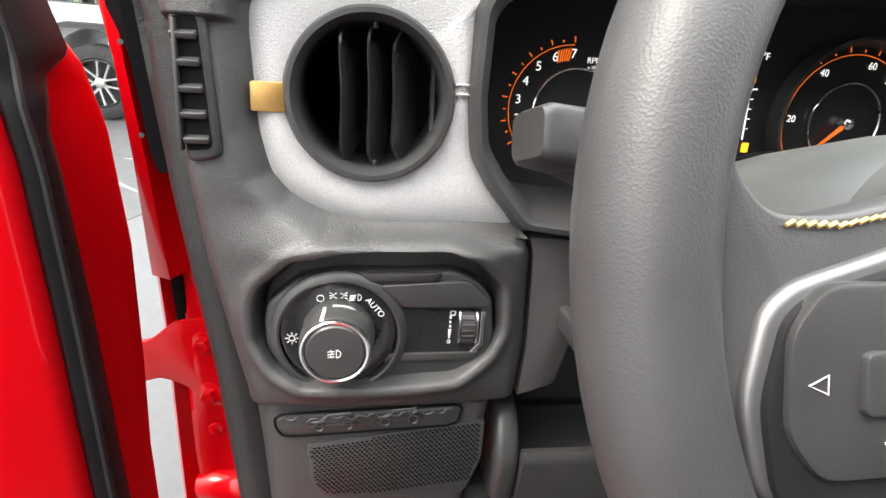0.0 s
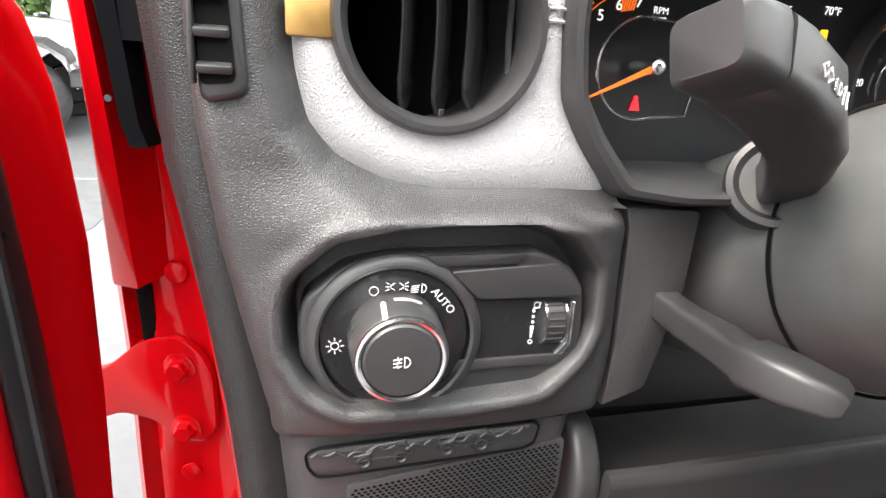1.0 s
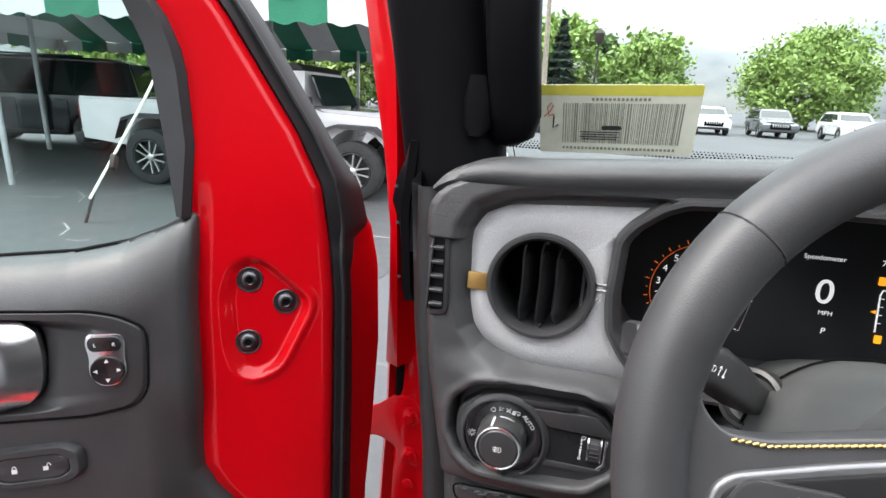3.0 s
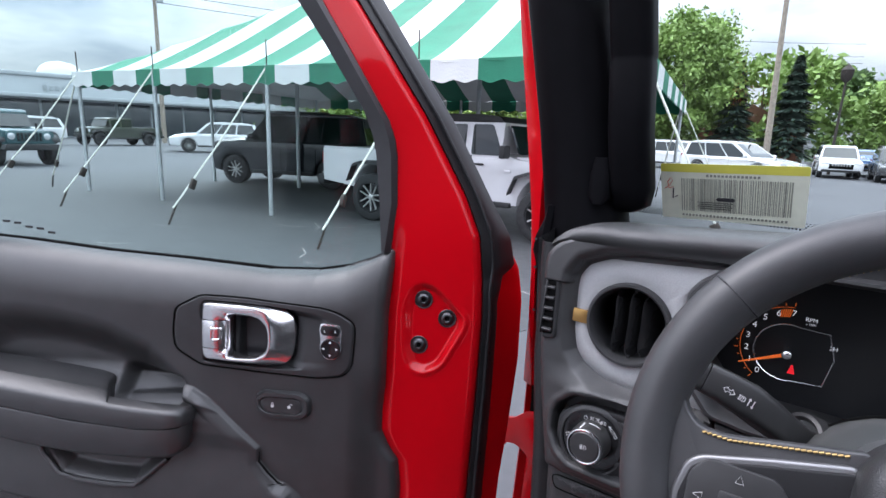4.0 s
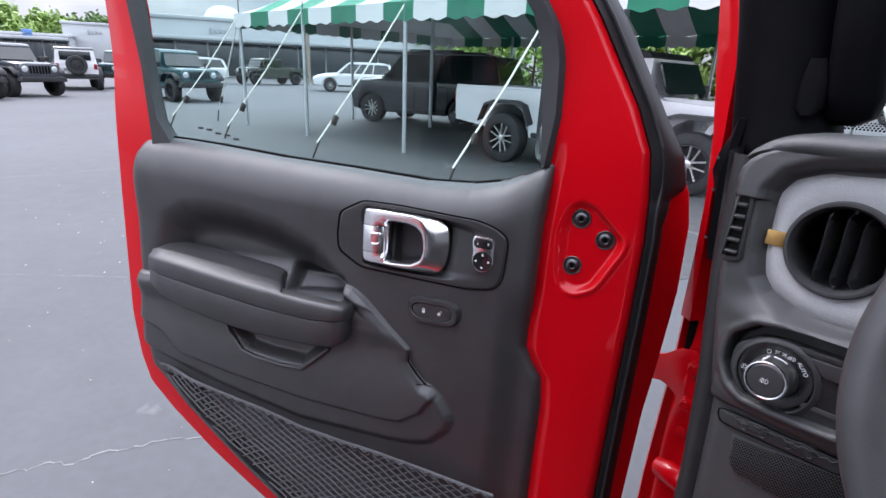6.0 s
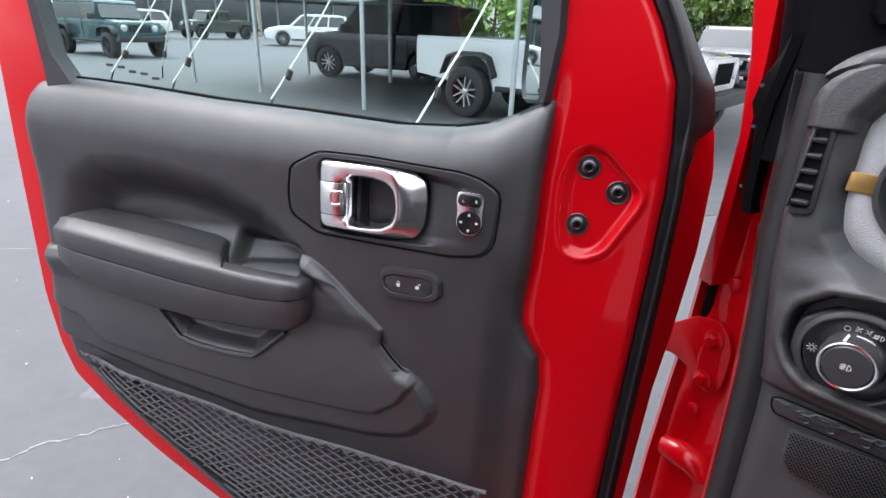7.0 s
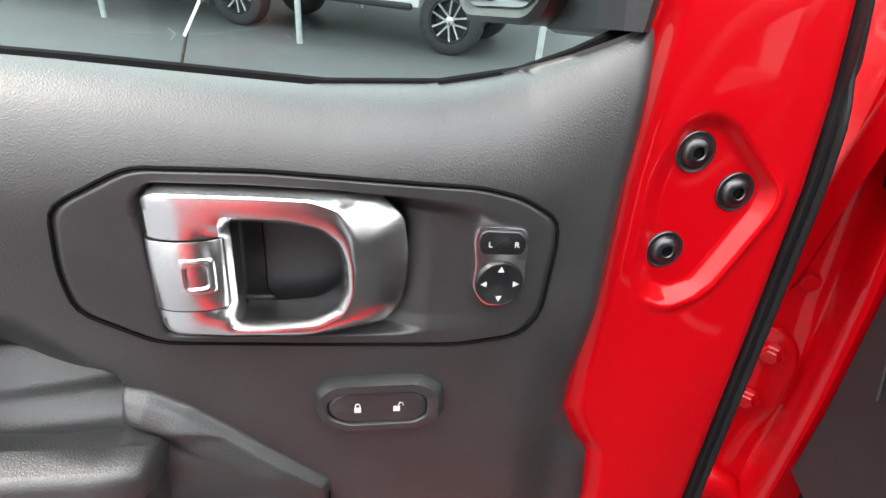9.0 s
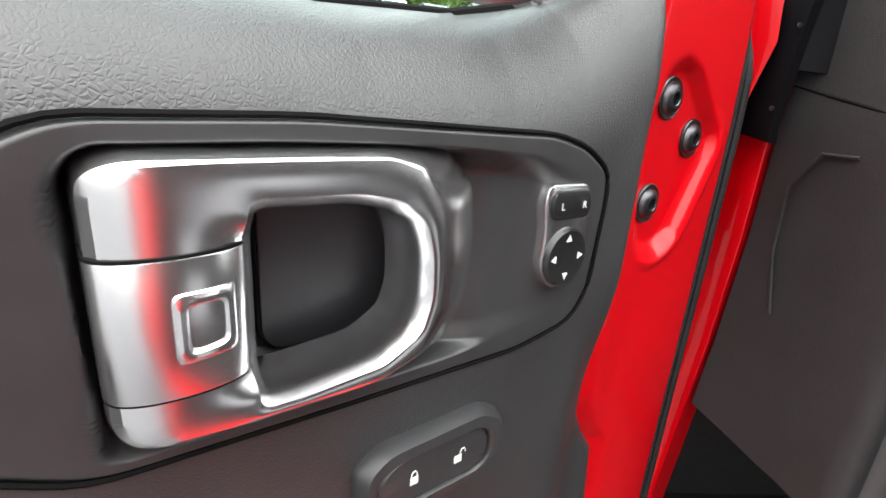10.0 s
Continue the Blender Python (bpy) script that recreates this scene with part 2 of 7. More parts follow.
SCREEN_GLASS = pane("windscreen_glass", (0.93, 0.97, 0.96))
ASPHALT = None

# ---- ground ----
def asphalt():
    m = mat("worn_asphalt", (0.068, 0.070, 0.076), 0.72, 0, 0.07, 20.0, 0.0006, 260)
    n, l = m.node_tree.nodes, m.node_tree.links
    co = n.new("ShaderNodeTexCoord")
    ramp = n["Color Ramp"] if "Color Ramp" in n else n["ColorRamp"]
    big = n.new("ShaderNodeTexNoise")
    big.inputs["Scale"].default_value, big.inputs["Detail"].default_value = 0.22, 7.0
    l.new(co.outputs["Object"], big.inputs["Vector"])
    br = n.new("ShaderNodeValToRGB")
    br.color_ramp.elements[0].position, br.color_ramp.elements[0].color = 0.35, (0.82, 0.82, 0.82, 1)
    br.color_ramp.elements[1].position, br.color_ramp.elements[1].color = 0.65, (1.08, 1.08, 1.08, 1)
    l.new(big.outputs["Fac"], br.inputs["Fac"])
    mul = n.new("ShaderNodeMix")
    mul.data_type, mul.blend_type = "RGBA", "MULTIPLY"
    mul.inputs["Factor"].default_value = 1.0
    l.new(ramp.outputs["Color"], mul.inputs["A"])
    l.new(br.outputs["Color"], mul.inputs["B"])
    # pale streaks of worn aggregate
    st = n.new("ShaderNodeTexNoise")
    st.inputs["Scale"].default_value, st.inputs["Detail"].default_value = 1.7, 8.0
    mp = n.new("ShaderNodeMapping")
    mp.inputs["Scale"].default_value = (1.0, 1.4, 1.0)
    mp.inputs["Rotation"].default_value = (0, 0, 0.5)
    l.new(co.outputs["Object"], mp.inputs["Vector"])
    l.new(mp.outputs["Vector"], st.inputs["Vector"])
    sr = n.new("ShaderNodeValToRGB")
    sr.color_ramp.elements[0].position, sr.color_ramp.elements[0].color = 0.68, (0, 0, 0, 1)
    sr.color_ramp.elements[1].position, sr.color_ramp.elements[1].color = 0.80, (1, 1, 1, 1)
    l.new(st.outputs["Fac"], sr.inputs["Fac"])
    mix = n.new("ShaderNodeMix")
    mix.data_type = "RGBA"
    l.new(sr.outputs["Color"], mix.inputs["Factor"])
    l.new(mul.outputs["Result"], mix.inputs["A"])
    mix.inputs["B"].default_value = (0.21, 0.21, 0.21, 1)
    l.new(mix.outputs["Result"], n["Principled BSDF"].inputs["Base Color"])
    return m


ASPHALT = asphalt()
ground = part("ground", prism([(-900, -900), (900, -900), (900, 900), (-900, 900)], -0.5, 0.0, "z"), ASPHALT)
tagged(ground, "grey worn asphalt of a car lot with pale cracks", "ground", kind="structure")
CRACK = mat("crack_filler", (0.21, 0.205, 0.20), 0.9, 0, 0.3, 20)
rnd = random.Random(5)
for (x0, y0), (x1, y1) in (((-1.95, -1.15), (-1.72, 0.1)), ((-6.0, -4.0), (-3.0, 0.8)), ((-9.0, -1.0), (-4.5, -2.0)), ((-7.6, -2.9), (-8.5, 0.7)), ((-9, 3.2), (-5.4, 1.5)), ((-12, 0.5), (-6.8, 0.4))):
    pts = []
    wob = [0.0, 0.0]
    for k in range(71):
        f = k / 70
        wob = [0.86 * w_ + rnd.uniform(-0.014, 0.014) for w_ in wob]
        pts.append((x0 + (x1 - x0) * f + wob[0], y0 + (y1 - y0) * f + wob[1]))
    b = bmesh.new()
    for (a0, b0), (a1, b1) in zip(pts, pts[1:]):
        wd = rnd.uniform(0.0004, 0.0042)
        vs = [b.verts.new(p) for p in ((a0 - wd, b0, 0.002), (a0 + wd, b0, 0.002), (a1 + wd, b1, 0.002), (a1 - wd, b1, 0.002))]
        b.faces.new(vs)
    part("crack", b, CRACK, ground)
# pale grit and chips lying on the asphalt
GRIT = mat("pale_grit", (0.42, 0.41, 0.39), 0.85, 0, 0.3, 40)
gr_ = random.Random(12)
grit = bmesh.new()
for k in range(700):
    x_, y_, q = gr_.uniform(-7.5, -0.9), gr_.uniform(-6.0, 1.2), gr_.choice((0.0015, 0.002, 0.003, 0.0045, 0.007))
    n_ = gr_.randint(5, 7)
    low_, up_ = [], []
    for j in range(n_):
        a = 2 * math.pi * j / n_
        f = gr_.uniform(0.6, 1.2)
        low_.append(grit.verts.new((x_ + q * f * math.cos(a), y_ + q * f * math.sin(a), 0.0)))
        up_.append(grit.verts.new((x_ + q * 0.6 * f * math.cos(a), y_ + q * 0.6 * f * math.sin(a), q * 0.7)))
    grit.faces.new(up_)
    for j in range(n_):
        grit.faces.new((low_[j], low_[(j + 1) % n_], up_[(j + 1) % n_], up_[j]))
tagged(part("grit", grit, GRIT), "pale grit scattered on the grey asphalt", "grit", kind="stuff")

# shade round and under the tent, painted as a darker sheet of asphalt
patch = mat("tent_shade_asphalt", (0.047, 0.049, 0.052), 0.66, 0, 0.2, 9)
rim_ = []
for k in range(120):
    a = 2 * math.pi * k / 120
    e_ = (abs(math.cos(a)) ** 8 + abs(math.sin(a)) ** 8) ** (-1 / 8)
    rim_.append((-10.2 + 8.2 * e_ * math.cos(a) + rnd.uniform(-0.06, 0.06), 7.2 + 6.7 * e_ * math.sin(a) + rnd.uniform(-0.06, 0.06)))
tagged(part("tent_shade_patch", prism(rim_, 0.0005, 0.004, "z"), patch), "asphalt darkened to stand for the shade under the striped tent", "ground", kind="structure")
for k in range(40):
    x_, y_, a, q = rnd.uniform(-16, -2), rnd.uniform(1.2, 6.5), rnd.uniform(0, 3.1), rnd.uniform(0.1, 0.45)
    part("scuff", tube([(x_ - q * math.cos(a), y_ - q * math.sin(a), 0.0042), (x_ + 0.03, y_, 0.0046), (x_ + q * math.cos(a + 0.3), y_ + q * math.sin(a + 0.3), 0.0042)], rnd.uniform(0.006, 0.014), 4, flat=0.06), CRACK, ground)

# ---- vehicles ----
TYRE = mat("tyre_rubber", (0.022, 0.022, 0.023), 0.8, 0, 0.25, 20, 0.002, 60)
RIM_G = mat("machined_alloy", (0.62, 0.61, 0.60), 0.3, 0.9, 0.15, 20)
RIM_B = mat("black_alloy", (0.035, 0.035, 0.037), 0.35, 0.4, 0.2, 20)
CARGLASS = mat("dark_car_glass", (0.012, 0.016, 0.017), 0.05, 0, 0.2, 4, spec=0.8, rvar=0.02)
LAMP = mat("lamp_lens", (0.55, 0.56, 0.58), 0.12, 0.3, 0.1, 20)
TAIL = mat("tail_lamp", (0.22, 0.006, 0.01), 0.15, 0, 0.1, 20)
TRIM = mat("black_body_trim", (0.016, 0.016, 0.017), 0.6, 0, 0.2, 10)


def paint(name, c):
    return mat(name, c, 0.25, 0, 0.05, 2, coat=0.8, rvar=0.05)


WHITE_P, BLACK_P, TEAL_P, OLIVE_P, GREY_P, DGREY_P, BLUE_P = paint("white_paint", (0.68, 0.68, 0.69)), paint("black_paint", (0.018, 0.021, 0.026)), paint("teal_paint", (0.035, 0.085, 0.095)), paint("olive_paint", (0.045, 0.055, 0.040)), paint("grey_paint", (0.06, 0.065, 0.075)), paint("dark_grey_paint", (0.03, 0.032, 0.036)), paint("blue_paint", (0.04, 0.10, 0.22))


def arch(cx, cz, r, n=10):
    return [(cx + r * math.cos(math.pi * k / n), cz + r * math.sin(math.pi * k / n)) for k in range(n + 1)]


def wheel_at(parent, x, y, r, w, rim, spokes=5):
    out = 1 if y > 0 else -1
    T = Matrix.Translation((x, y, r)) @ pose(0, 0, 0, -90 * out)
    wh = part("wheel", lathe([(r * 0.62, -w / 2), (r * 0.90, -w / 2), (r * 0.98, -w * 0.42), (r, -w * 0.3), (r, w * 0.3), (r * 0.98, w * 0.42), (r * 0.90, w / 2), (r * 0.66, w / 2), (r * 0.62, w * 0.36)], 36, T, caps=False), TYRE, parent, "black tyre on an alloy rim", 40)
    part("rim", lathe([(r * 0.63, w * 0.47), (r * 0.60, w * 0.48), (r * 0.575, w * 0.40), (r * 0.56, 0.0), (0, 0)], 36, T, caps=False), RIM_B, wh)
    b = bmesh.new()
    for k in range(spokes):
        for e in (-0.16, 0.16):
            a = 2 * math.pi * k / spokes
            d, q = Vector((math.cos(a), math.sin(a), 0)), Vector((-math.sin(a), math.cos(a), 0))
            rr = []
            for f, ww, h in ((0.10, 0.035, 0.36), (0.35, 0.028, 0.38), (0.60, 0.034, 0.42)):
                c = d * (r * f) + q * (r * e * (0.35 + f))
                rr.append([c + q * (r * ww * 2 * u) + Vector((0, 0, w * h + v * 0.02)) for u, v in ((-0.5, -1), (0.5, -1), (0.4, 0.3), (-0.4, 0.3))])
            loft(rr, bm=b)
    b.transform(T)
    part("rim_star", b, rim, wh)
    part("hub_cap", lathe([(r * 0.14, w * 0.30), (r * 0.13, w * 0.42), (r * 0.08, w * 0.45), (0, w * 0.45)], 20, T), rim, wh)
    return wh


def boxy(name, label, pnt, m, wb=3.0, pickup=False, top=None, rim=None, spare=False, group="", windows=2):
    """A square-built off-roader: x forward, y left, origin on the ground between the axles."""
    v = thing(name, m, label, "pickup truck" if pickup else "suv", group)
    top, rim = top or pnt, rim or RIM_B
    h, r, hw = wb / 2, 0.405, 0.78
    rear = -h - (1.20 if pickup else 0.62)
    cab = -h + (1.15 if pickup else -0.60)
    side = [(rear, 0.62), (rear, 1.18), (h - 0.52, 1.18), (h - 0.52, 1.17), (h + 0.42, 1.12), (h + 0.46, 0.62), (h + 0.44, 0.55)] + arch(h, 0.50, 0.47)[:] + [(-h + 0.48, 0.45)] + arch(-h, 0.50, 0.47) + [(-h - 0.5, 0.55)]
    part("body", prism(side, -hw, hw, "y", 0.03, 2), pnt, v, "", 40)
    part("bonnet", loft([[(x, y, z) for y, z in ((-0.70 + q, 1.12), (-0.62 + q, 1.21 - dz), (0.62 - q, 1.21 - dz), (0.70 - q, 1.12))] for x, q, dz in ((h - 0.56, 0, 0), (h - 0.1, 0.02, 0.012), (h + 0.30, 0.08, 0.03), (h + 0.42, 0.10, 0.07))]), pnt, v, "", 30)
    gr = part("grille", prism(rounded([(-0.66, 0.72), (-0.70, 1.02), (-0.60, 1.13), (0.60, 1.13), (0.70, 1.02), (0.66, 0.72)], 0.05, 3), h + 0.42, h + 0.50, "x", 0.015), pnt, v)
    for k in range(7):
        part("grille_slot", box(0.02, 0.075, 0.27, (h + 0.502, -0.33 + 0.11 * k, 0.93), 0.02, 2), DARK, gr)
    for e in (-1, 1):
        part("headlamp", lathe([(0.105, 0), (0.105, 0.02), (0.09, 0.03), (0, 0.035)], 24, Matrix.Translation((h + 0.49, 0.53 * e, 0.95)) @ pose(0, 0, 0, 0, 90)), LAMP, v)
        part("wing", loft([[(x, e * y, z) for y, z in ((0.70, zz_ - 0.03), (0.70, zz_), (0.93, zz_ - 0.01), (0.945, zz_ - 0.06))] for x, zz_ in ((h - 0.56, 0.72), (h - 0.46, 0.96), (h - 0.25, 1.03), (h + 0.30, 1.02), (h + 0.47, 0.90), (h + 0.50, 0.82))]), TRIM, v, "", 50)
        part("wing", loft([[(x, e * y, z) for y, z in ((0.76, zz_ - 0.03), (0.76, zz_ + 0.005), (0.93, zz_ - 0.01), (0.945, zz_ - 0.06))] for x, zz_ in ((-h - 0.52, 0.70), (-h - 0.40, 0.96), (-h - 0.22, 1.02), (-h + 0.25, 1.02), (-h + 0.42, 0.96), (-h + 0.54, 0.70))]), TRIM, v, "", 50)
        part("step", box(wb - 1.1, 0.10, 0.08, (0, e * 0.80, 0.50), 0.02), TRIM, v)
        part("door_mirror", box(0.10, 0.22, 0.19, (h - 0.62, e * 0.96, 1.28), 0.03), TRIM, v)
        part("tail_lamp", box(0.10, 0.13, 0.22, (rear + 0.0, e * 0.70, 1.02), 0.02), TAIL, v)
        x1 = h - 0.60
        doors = 2
        seg = (x1 - (cab + 0.05)) / (2.0 if pickup else 2.7)
        for k in range(doors):
            dx = x1 - seg * (k + 1)
            part("door_gap", box(0.012, 0.012, 0.62, (dx, e * (hw + 0.001), 0.90), 0), DARK, v)
            part("door_grip", box(0.16, 0.03, 0.03, (dx + 0.14, e * (hw + 0.015), 1.08), 0.01), TRIM if pnt is not WHITE_P else TRIM, v)
            part("hinge_bar", box(0.10, 0.02, 0.035, (dx + seg - 0.03, e * (hw + 0.01), 1.0), 0.006), pnt, v)
    part("front_bumper", prism(rounded([(-0.86, 0.52), (-0.78, 0.70), (0.78, 0.70), (0.86, 0.52)], 0.04, 3), h + 0.44, h + 0.66, "x", 0.03), TRIM, v)
    part("rear_bumper", box(0.16, 1.6, 0.18, (rear - 0.06, 0, 0.62), 0.03), TRIM, v)
    part("number_plate", box(0.012, 0.30, 0.15, (rear - 0.02, 0.35, 0.92) if spare else (rear - 0.145, 0, 0.62), 0.004), RIM_G, v)
    # cabin
    x0, x1 = cab, h - 0.55
    zt = 1.82
    cabin = loft([[(xa, y, z) for xa, y in ((x1 + (0.06 if z < 1.2 else -0.20), -w), (x1 + (0.06 if z < 1.2 else -0.20), w), (x0, w), (x0, -w))] for z, w in ((1.175, 0.765), (1.24, 0.765), (1.70, 0.70))])
    part("cabin", cabin, pnt, v, "", 30)
    part("roof", prism(rounded([(x1 - 0.20, 1.70), (x1 - 0.28, zt - 0.03), (x1 - 0.6, zt), (x0 + 0.1, zt), (x0, zt - 0.06), (x0, 1.70)], 0.04, 3), -0.715, 0.715, "y", 0.03), top, v)
    for e in (-1, 1):
        seg = (x1 - 0.12 - x0) / windows
        for k in range(windows):
            a, b_ = x1 - 0.12 - seg * k, x1 - 0.12 - seg * (k + 1)
            slope = 0.20 if k == 0 else 0.0
            q = rounded([(a - 0.06, 1.22), (a - 0.06 - slope, 1.67), (b_ + 0.05, 1.67), (b_ + 0.05, 1.22)], 0.04, 3)
            P_ = [[(x, e * (0.768 - (z - 1.24) * 0.141 + o), z) for x, z in q] for o in (0.0, 0.006)]
            part("side_window", loft(P_), CARGLASS, v)
    part("front_window", loft([[(x1 + 0.062 + o - (z - 1.24) * 0.44, y, z) for y, z in rounded([(-0.70, 1.25), (-0.645, 1.66), (0.645, 1.66), (0.70, 1.25)], 0.04, 3)] for o in (-0.02, 0.008)]), CARGLASS, v)
    part("rear_window", box(0.02, 1.15, 0.36, (x0 - 0.006, 0, 1.46), 0.008), CARGLASS, v)
    for e in (-1, 1):
        for x in (h, -h):
            wheel_at(v, x, e * 0.80, r, 0.27, rim)
    if pickup:
        bed = part("bed", box(abs(rear - cab) - 0.06, 1.36, 0.05, ((rear + cab) / 2, 0, 1.16), 0.01), DARK, v)
        for e in (-1, 1):
            part("bed_rail", box(abs(rear - cab) - 0.02, 0.09, 0.05, ((rear + cab) / 2, e * 0.735, 1.20), 0.015), pnt, v)
        part("tailgate", box(0.05, 1.5, 0.50, (rear + 0.02, 0, 0.96), 0.02), pnt, v)
    if spare:
        T = Matrix.Translation((rear - 0.16, 0, 1.08)) @ pose(0, 0, 0, 0, -90)
        sp = part("spare_wheel", lathe([(0.25, -0.12), (0.37, -0.12), (0.40, -0.09), (0.40, 0.09), (0.37, 0.12), (0.26, 0.12)], 32, T, caps=False), TYRE, v, "black spare wheel", 40)
        part("spare_rim", lathe([(0.26, 0.11), (0.24, 0.05), (0.10, 0.06), (0.08, 0.09), (0, 0.09)], 32, T, caps=False), RIM_B, sp)
    return v


def curvy(name, label, pnt, m, L=4.9, H=1.75, wb=3.0, hw=0.97, nose=0.95, belt=1.05, rim=None, group="", category="suv", roof=None, slant=0.75, rslant=0.25, front=None, drop=1.0):
    """A rounded modern car; x forward, y left."""
    v = thing(name, m, label, category, group)
    h, r = wb / 2, 0.385
    fr, re = front or L * 0.5 + 0.02, -L * 0.5 + 0.02
    side = [(re + 0.02, 0.45), (re - 0.0, 0.75), (re + 0.03, belt), (h - 0.45, belt), (h + 0.35, belt - 0.10 * drop), (fr - 0.06, belt - 0.22 * drop), (fr, 0.70), (fr - 0.04, 0.38), (h + 0.46, 0.33)] + arch(h, 0.38, 0.43) + [(-h + 0.5, 0.30)] + arch(-h, 0.38, 0.43) + [(-h - 0.5, 0.38)]
    part("body", prism(side, -hw, hw, "y", 0.07, 3), pnt, v, "", 40)
    part("bonnet", loft([[(x, y, z) for y, z in ((-w, belt - 0.10 - dz), (-w * 0.8, belt + 0.05 - dz), (w * 0.8, belt + 0.05 - dz), (w, belt - 0.10 - dz))] for x, w, dz in ((h - 0.6, hw - 0.06, -0.02), (h + 0.1, hw - 0.08, 0.03 * drop), (fr - 0.20, hw - 0.16, 0.16 * drop))]), pnt, v, "", 30)
    x1, x0 = h - 0.35, re + 0.06
    cab = [[(xa, y, z) for xa, y in ((x1 - f * slant, -w), (x1 - f * slant, w), (x0 + f * rslant, w), (x0 + f * rslant, -w))] for z, w, f in ((belt - 0.05, hw - 0.05, 0), (belt + 0.04, hw - 0.07, 0.05), (H - 0.10, hw - 0.20, 0.92))]
    part("cabin", loft(cab), pnt, v, "", 30)
    tt = [(x1 - slant * 0.92, H - 0.11), (x1 - slant * 1.15, H - 0.03), (x1 - slant - 0.9, H), (x0 + rslant + 0.4, H - 0.02), (x0 + rslant * 0.92, H - 0.11)]
    part("roof", prism(tt, -hw + 0.20, hw - 0.20, "y", 0.05, 3), roof or pnt, v, "", 40)
    zb, zt = belt + 0.03, H - 0.13
    sl = lambda z: (z - belt) / (H - 0.1 - belt)
    for e in (-1, 1):
        xa = lambda z: x1 - slant * 0.92 * sl(z) - 0.12
        xb = lambda z: x0 + rslant * 0.92 * sl(z) + 0.14
        cuts = [0.0, 0.30, 0.64, 1.0]
        for c0_, c1_ in zip(cuts, cuts[1:]):
            q = []
            for f, z in ((c0_ + 0.012, zb), (c0_ + 0.012, zt), (c1_ - 0.012, zt), (c1_ - 0.012, zb)):
                q.append((xa(z) + (xb(z) - xa(z)) * f, z))
            q = rounded(q, 0.03, 3)
            part("side_window", loft([[(x, e * (hw - 0.063 - 0.13 * (z - belt - 0.04) / (H - 0.14 - belt) + o), z) for x, z in q] for o in (-0.01, 0.006)]), CARGLASS, v)
        part("door_mirror", box(0.12, 0.20, 0.13, (x1 - 0.22, e * (hw + 0.06), belt + 0.10), 0.04), pnt, v)
        part("headlamp", box(0.14, 0.38, 0.11, (fr - 0.10, e * (hw - 0.26), 0.80), 0.03), LAMP, v)
        part("tail_lamp", box(0.08, 0.16, 0.28, (re + 0.02, e * (hw - 0.12), 0.95), 0.03), TAIL, v)
        part("sill_trim", box(wb - 0.95, 0.05, 0.10, (0, e * (hw - 0.01), 0.36), 0.02), TRIM, v)
        for dx in (x1 - 1.05, x1 - 2.05):
            part("door_gap", box(0.010, 0.010, 0.62, (dx, e * (hw + 0.001), 0.72), 0), DARK, v)
            part("door_grip", box(0.20, 0.03, 0.03, (dx + 0.16, e * (hw + 0.01), belt - 0.14), 0.01), pnt, v)
        part("roof_rail", box(1.6, 0.04, 0.04, (-0.5, e * (hw - 0.25), H + 0.01), 0.012), TRIM, v)
        for x in (h, -h):
            wheel_at(v, x, e * (hw - 0.13), r, 0.25, rim or RIM_G)
    q = lambda o: [[(x1 + o - slant * 0.92 * sl(z) + 0.0, y, z) for y, z in rounded([(-hw + 0.16, zb), (-hw + 0.27, zt), (hw - 0.27, zt), (hw - 0.16, zb)], 0.05, 3)]]
    part("front_window", loft(q(-0.04) + q(0.012)), CARGLASS, v)
    part("rear_window", loft([[(x0 - o + rslant * 0.92 * sl(z), y, z) for y, z in rounded([(-hw + 0.18, zb + 0.05), (-hw + 0.27, zt), (hw - 0.27, zt), (hw - 0.18, zb + 0.05)], 0.05, 3)] for o in (-0.04, 0.012)]), CARGLASS, v)
    g = part("grille", box(0.05, hw * 1.1, 0.26, (fr - 0.015, 0, 0.66), 0.03), DARK, v)
    for k in range(7):
        part("grille_slot", box(0.012, 0.07, 0.12, (fr + 0.012, (k - 3) * 0.125, 0.72), 0.01), RIM_G, g)
    part("front_bumper", box(0.16, hw * 1.75, 0.12, (fr - 0.06, 0, 0.42), 0.04), TRIM, v)
    part("rear_bumper", box(0.16, hw * 1.8, 0.16, (re + 0.05, 0, 0.50), 0.04), TRIM, v)
    return v


def facing(x, y, dx, dy):
    return pose(x, y, 0, 0, 0, math.degrees(math.atan2(dy, dx)))


LOT = "vehicles parked on the lot"
boxy("pickup", "white square-built pickup with black wheel arches, under the tent", WHITE_P, facing(-5.69, 6.40, 3.0, 0.75), 3.1, True, TRIM, RIM_G, group=LOT)
curvy("suv", "large glossy black suv parked under the tent", BLACK_P, facing(-13.2, 7.35, -2.3, -1.4), 4.95, 1.92, 2.80, 0.99, group=LOT, slant=0.6, rslant=0.2, belt=1.18, front=2.10, drop=0.3)
boxy("suv", "dark teal square-built off-roader", TEAL_P, facing(-23.4, 1.6, 0.92, 0.38), 3.0, group=LOT)
boxy("pickup", "olive green pickup parked by the showroom", OLIVE_P, facing(-41.3, 9.5, 0.40, -0.92), 3.5, True, group=LOT)
curvy("suv", "white suv parked near the showroom", WHITE_P, facing(-31.8, 12.4, -0.35, -1.0), 4.9, 1.75, 2.95, group=LOT)
boxy("suv", "dark grey off-roader with chrome tow hooks", DGREY_P, facing(-23.6, -5.3, 0.95, 0.75), 3.0, group=LOT)
boxy("suv", "grey off-roader parked in a row", GREY_P, facing(-25.6, -3.9, 0.95, 0.85), 3.0, group=LOT)
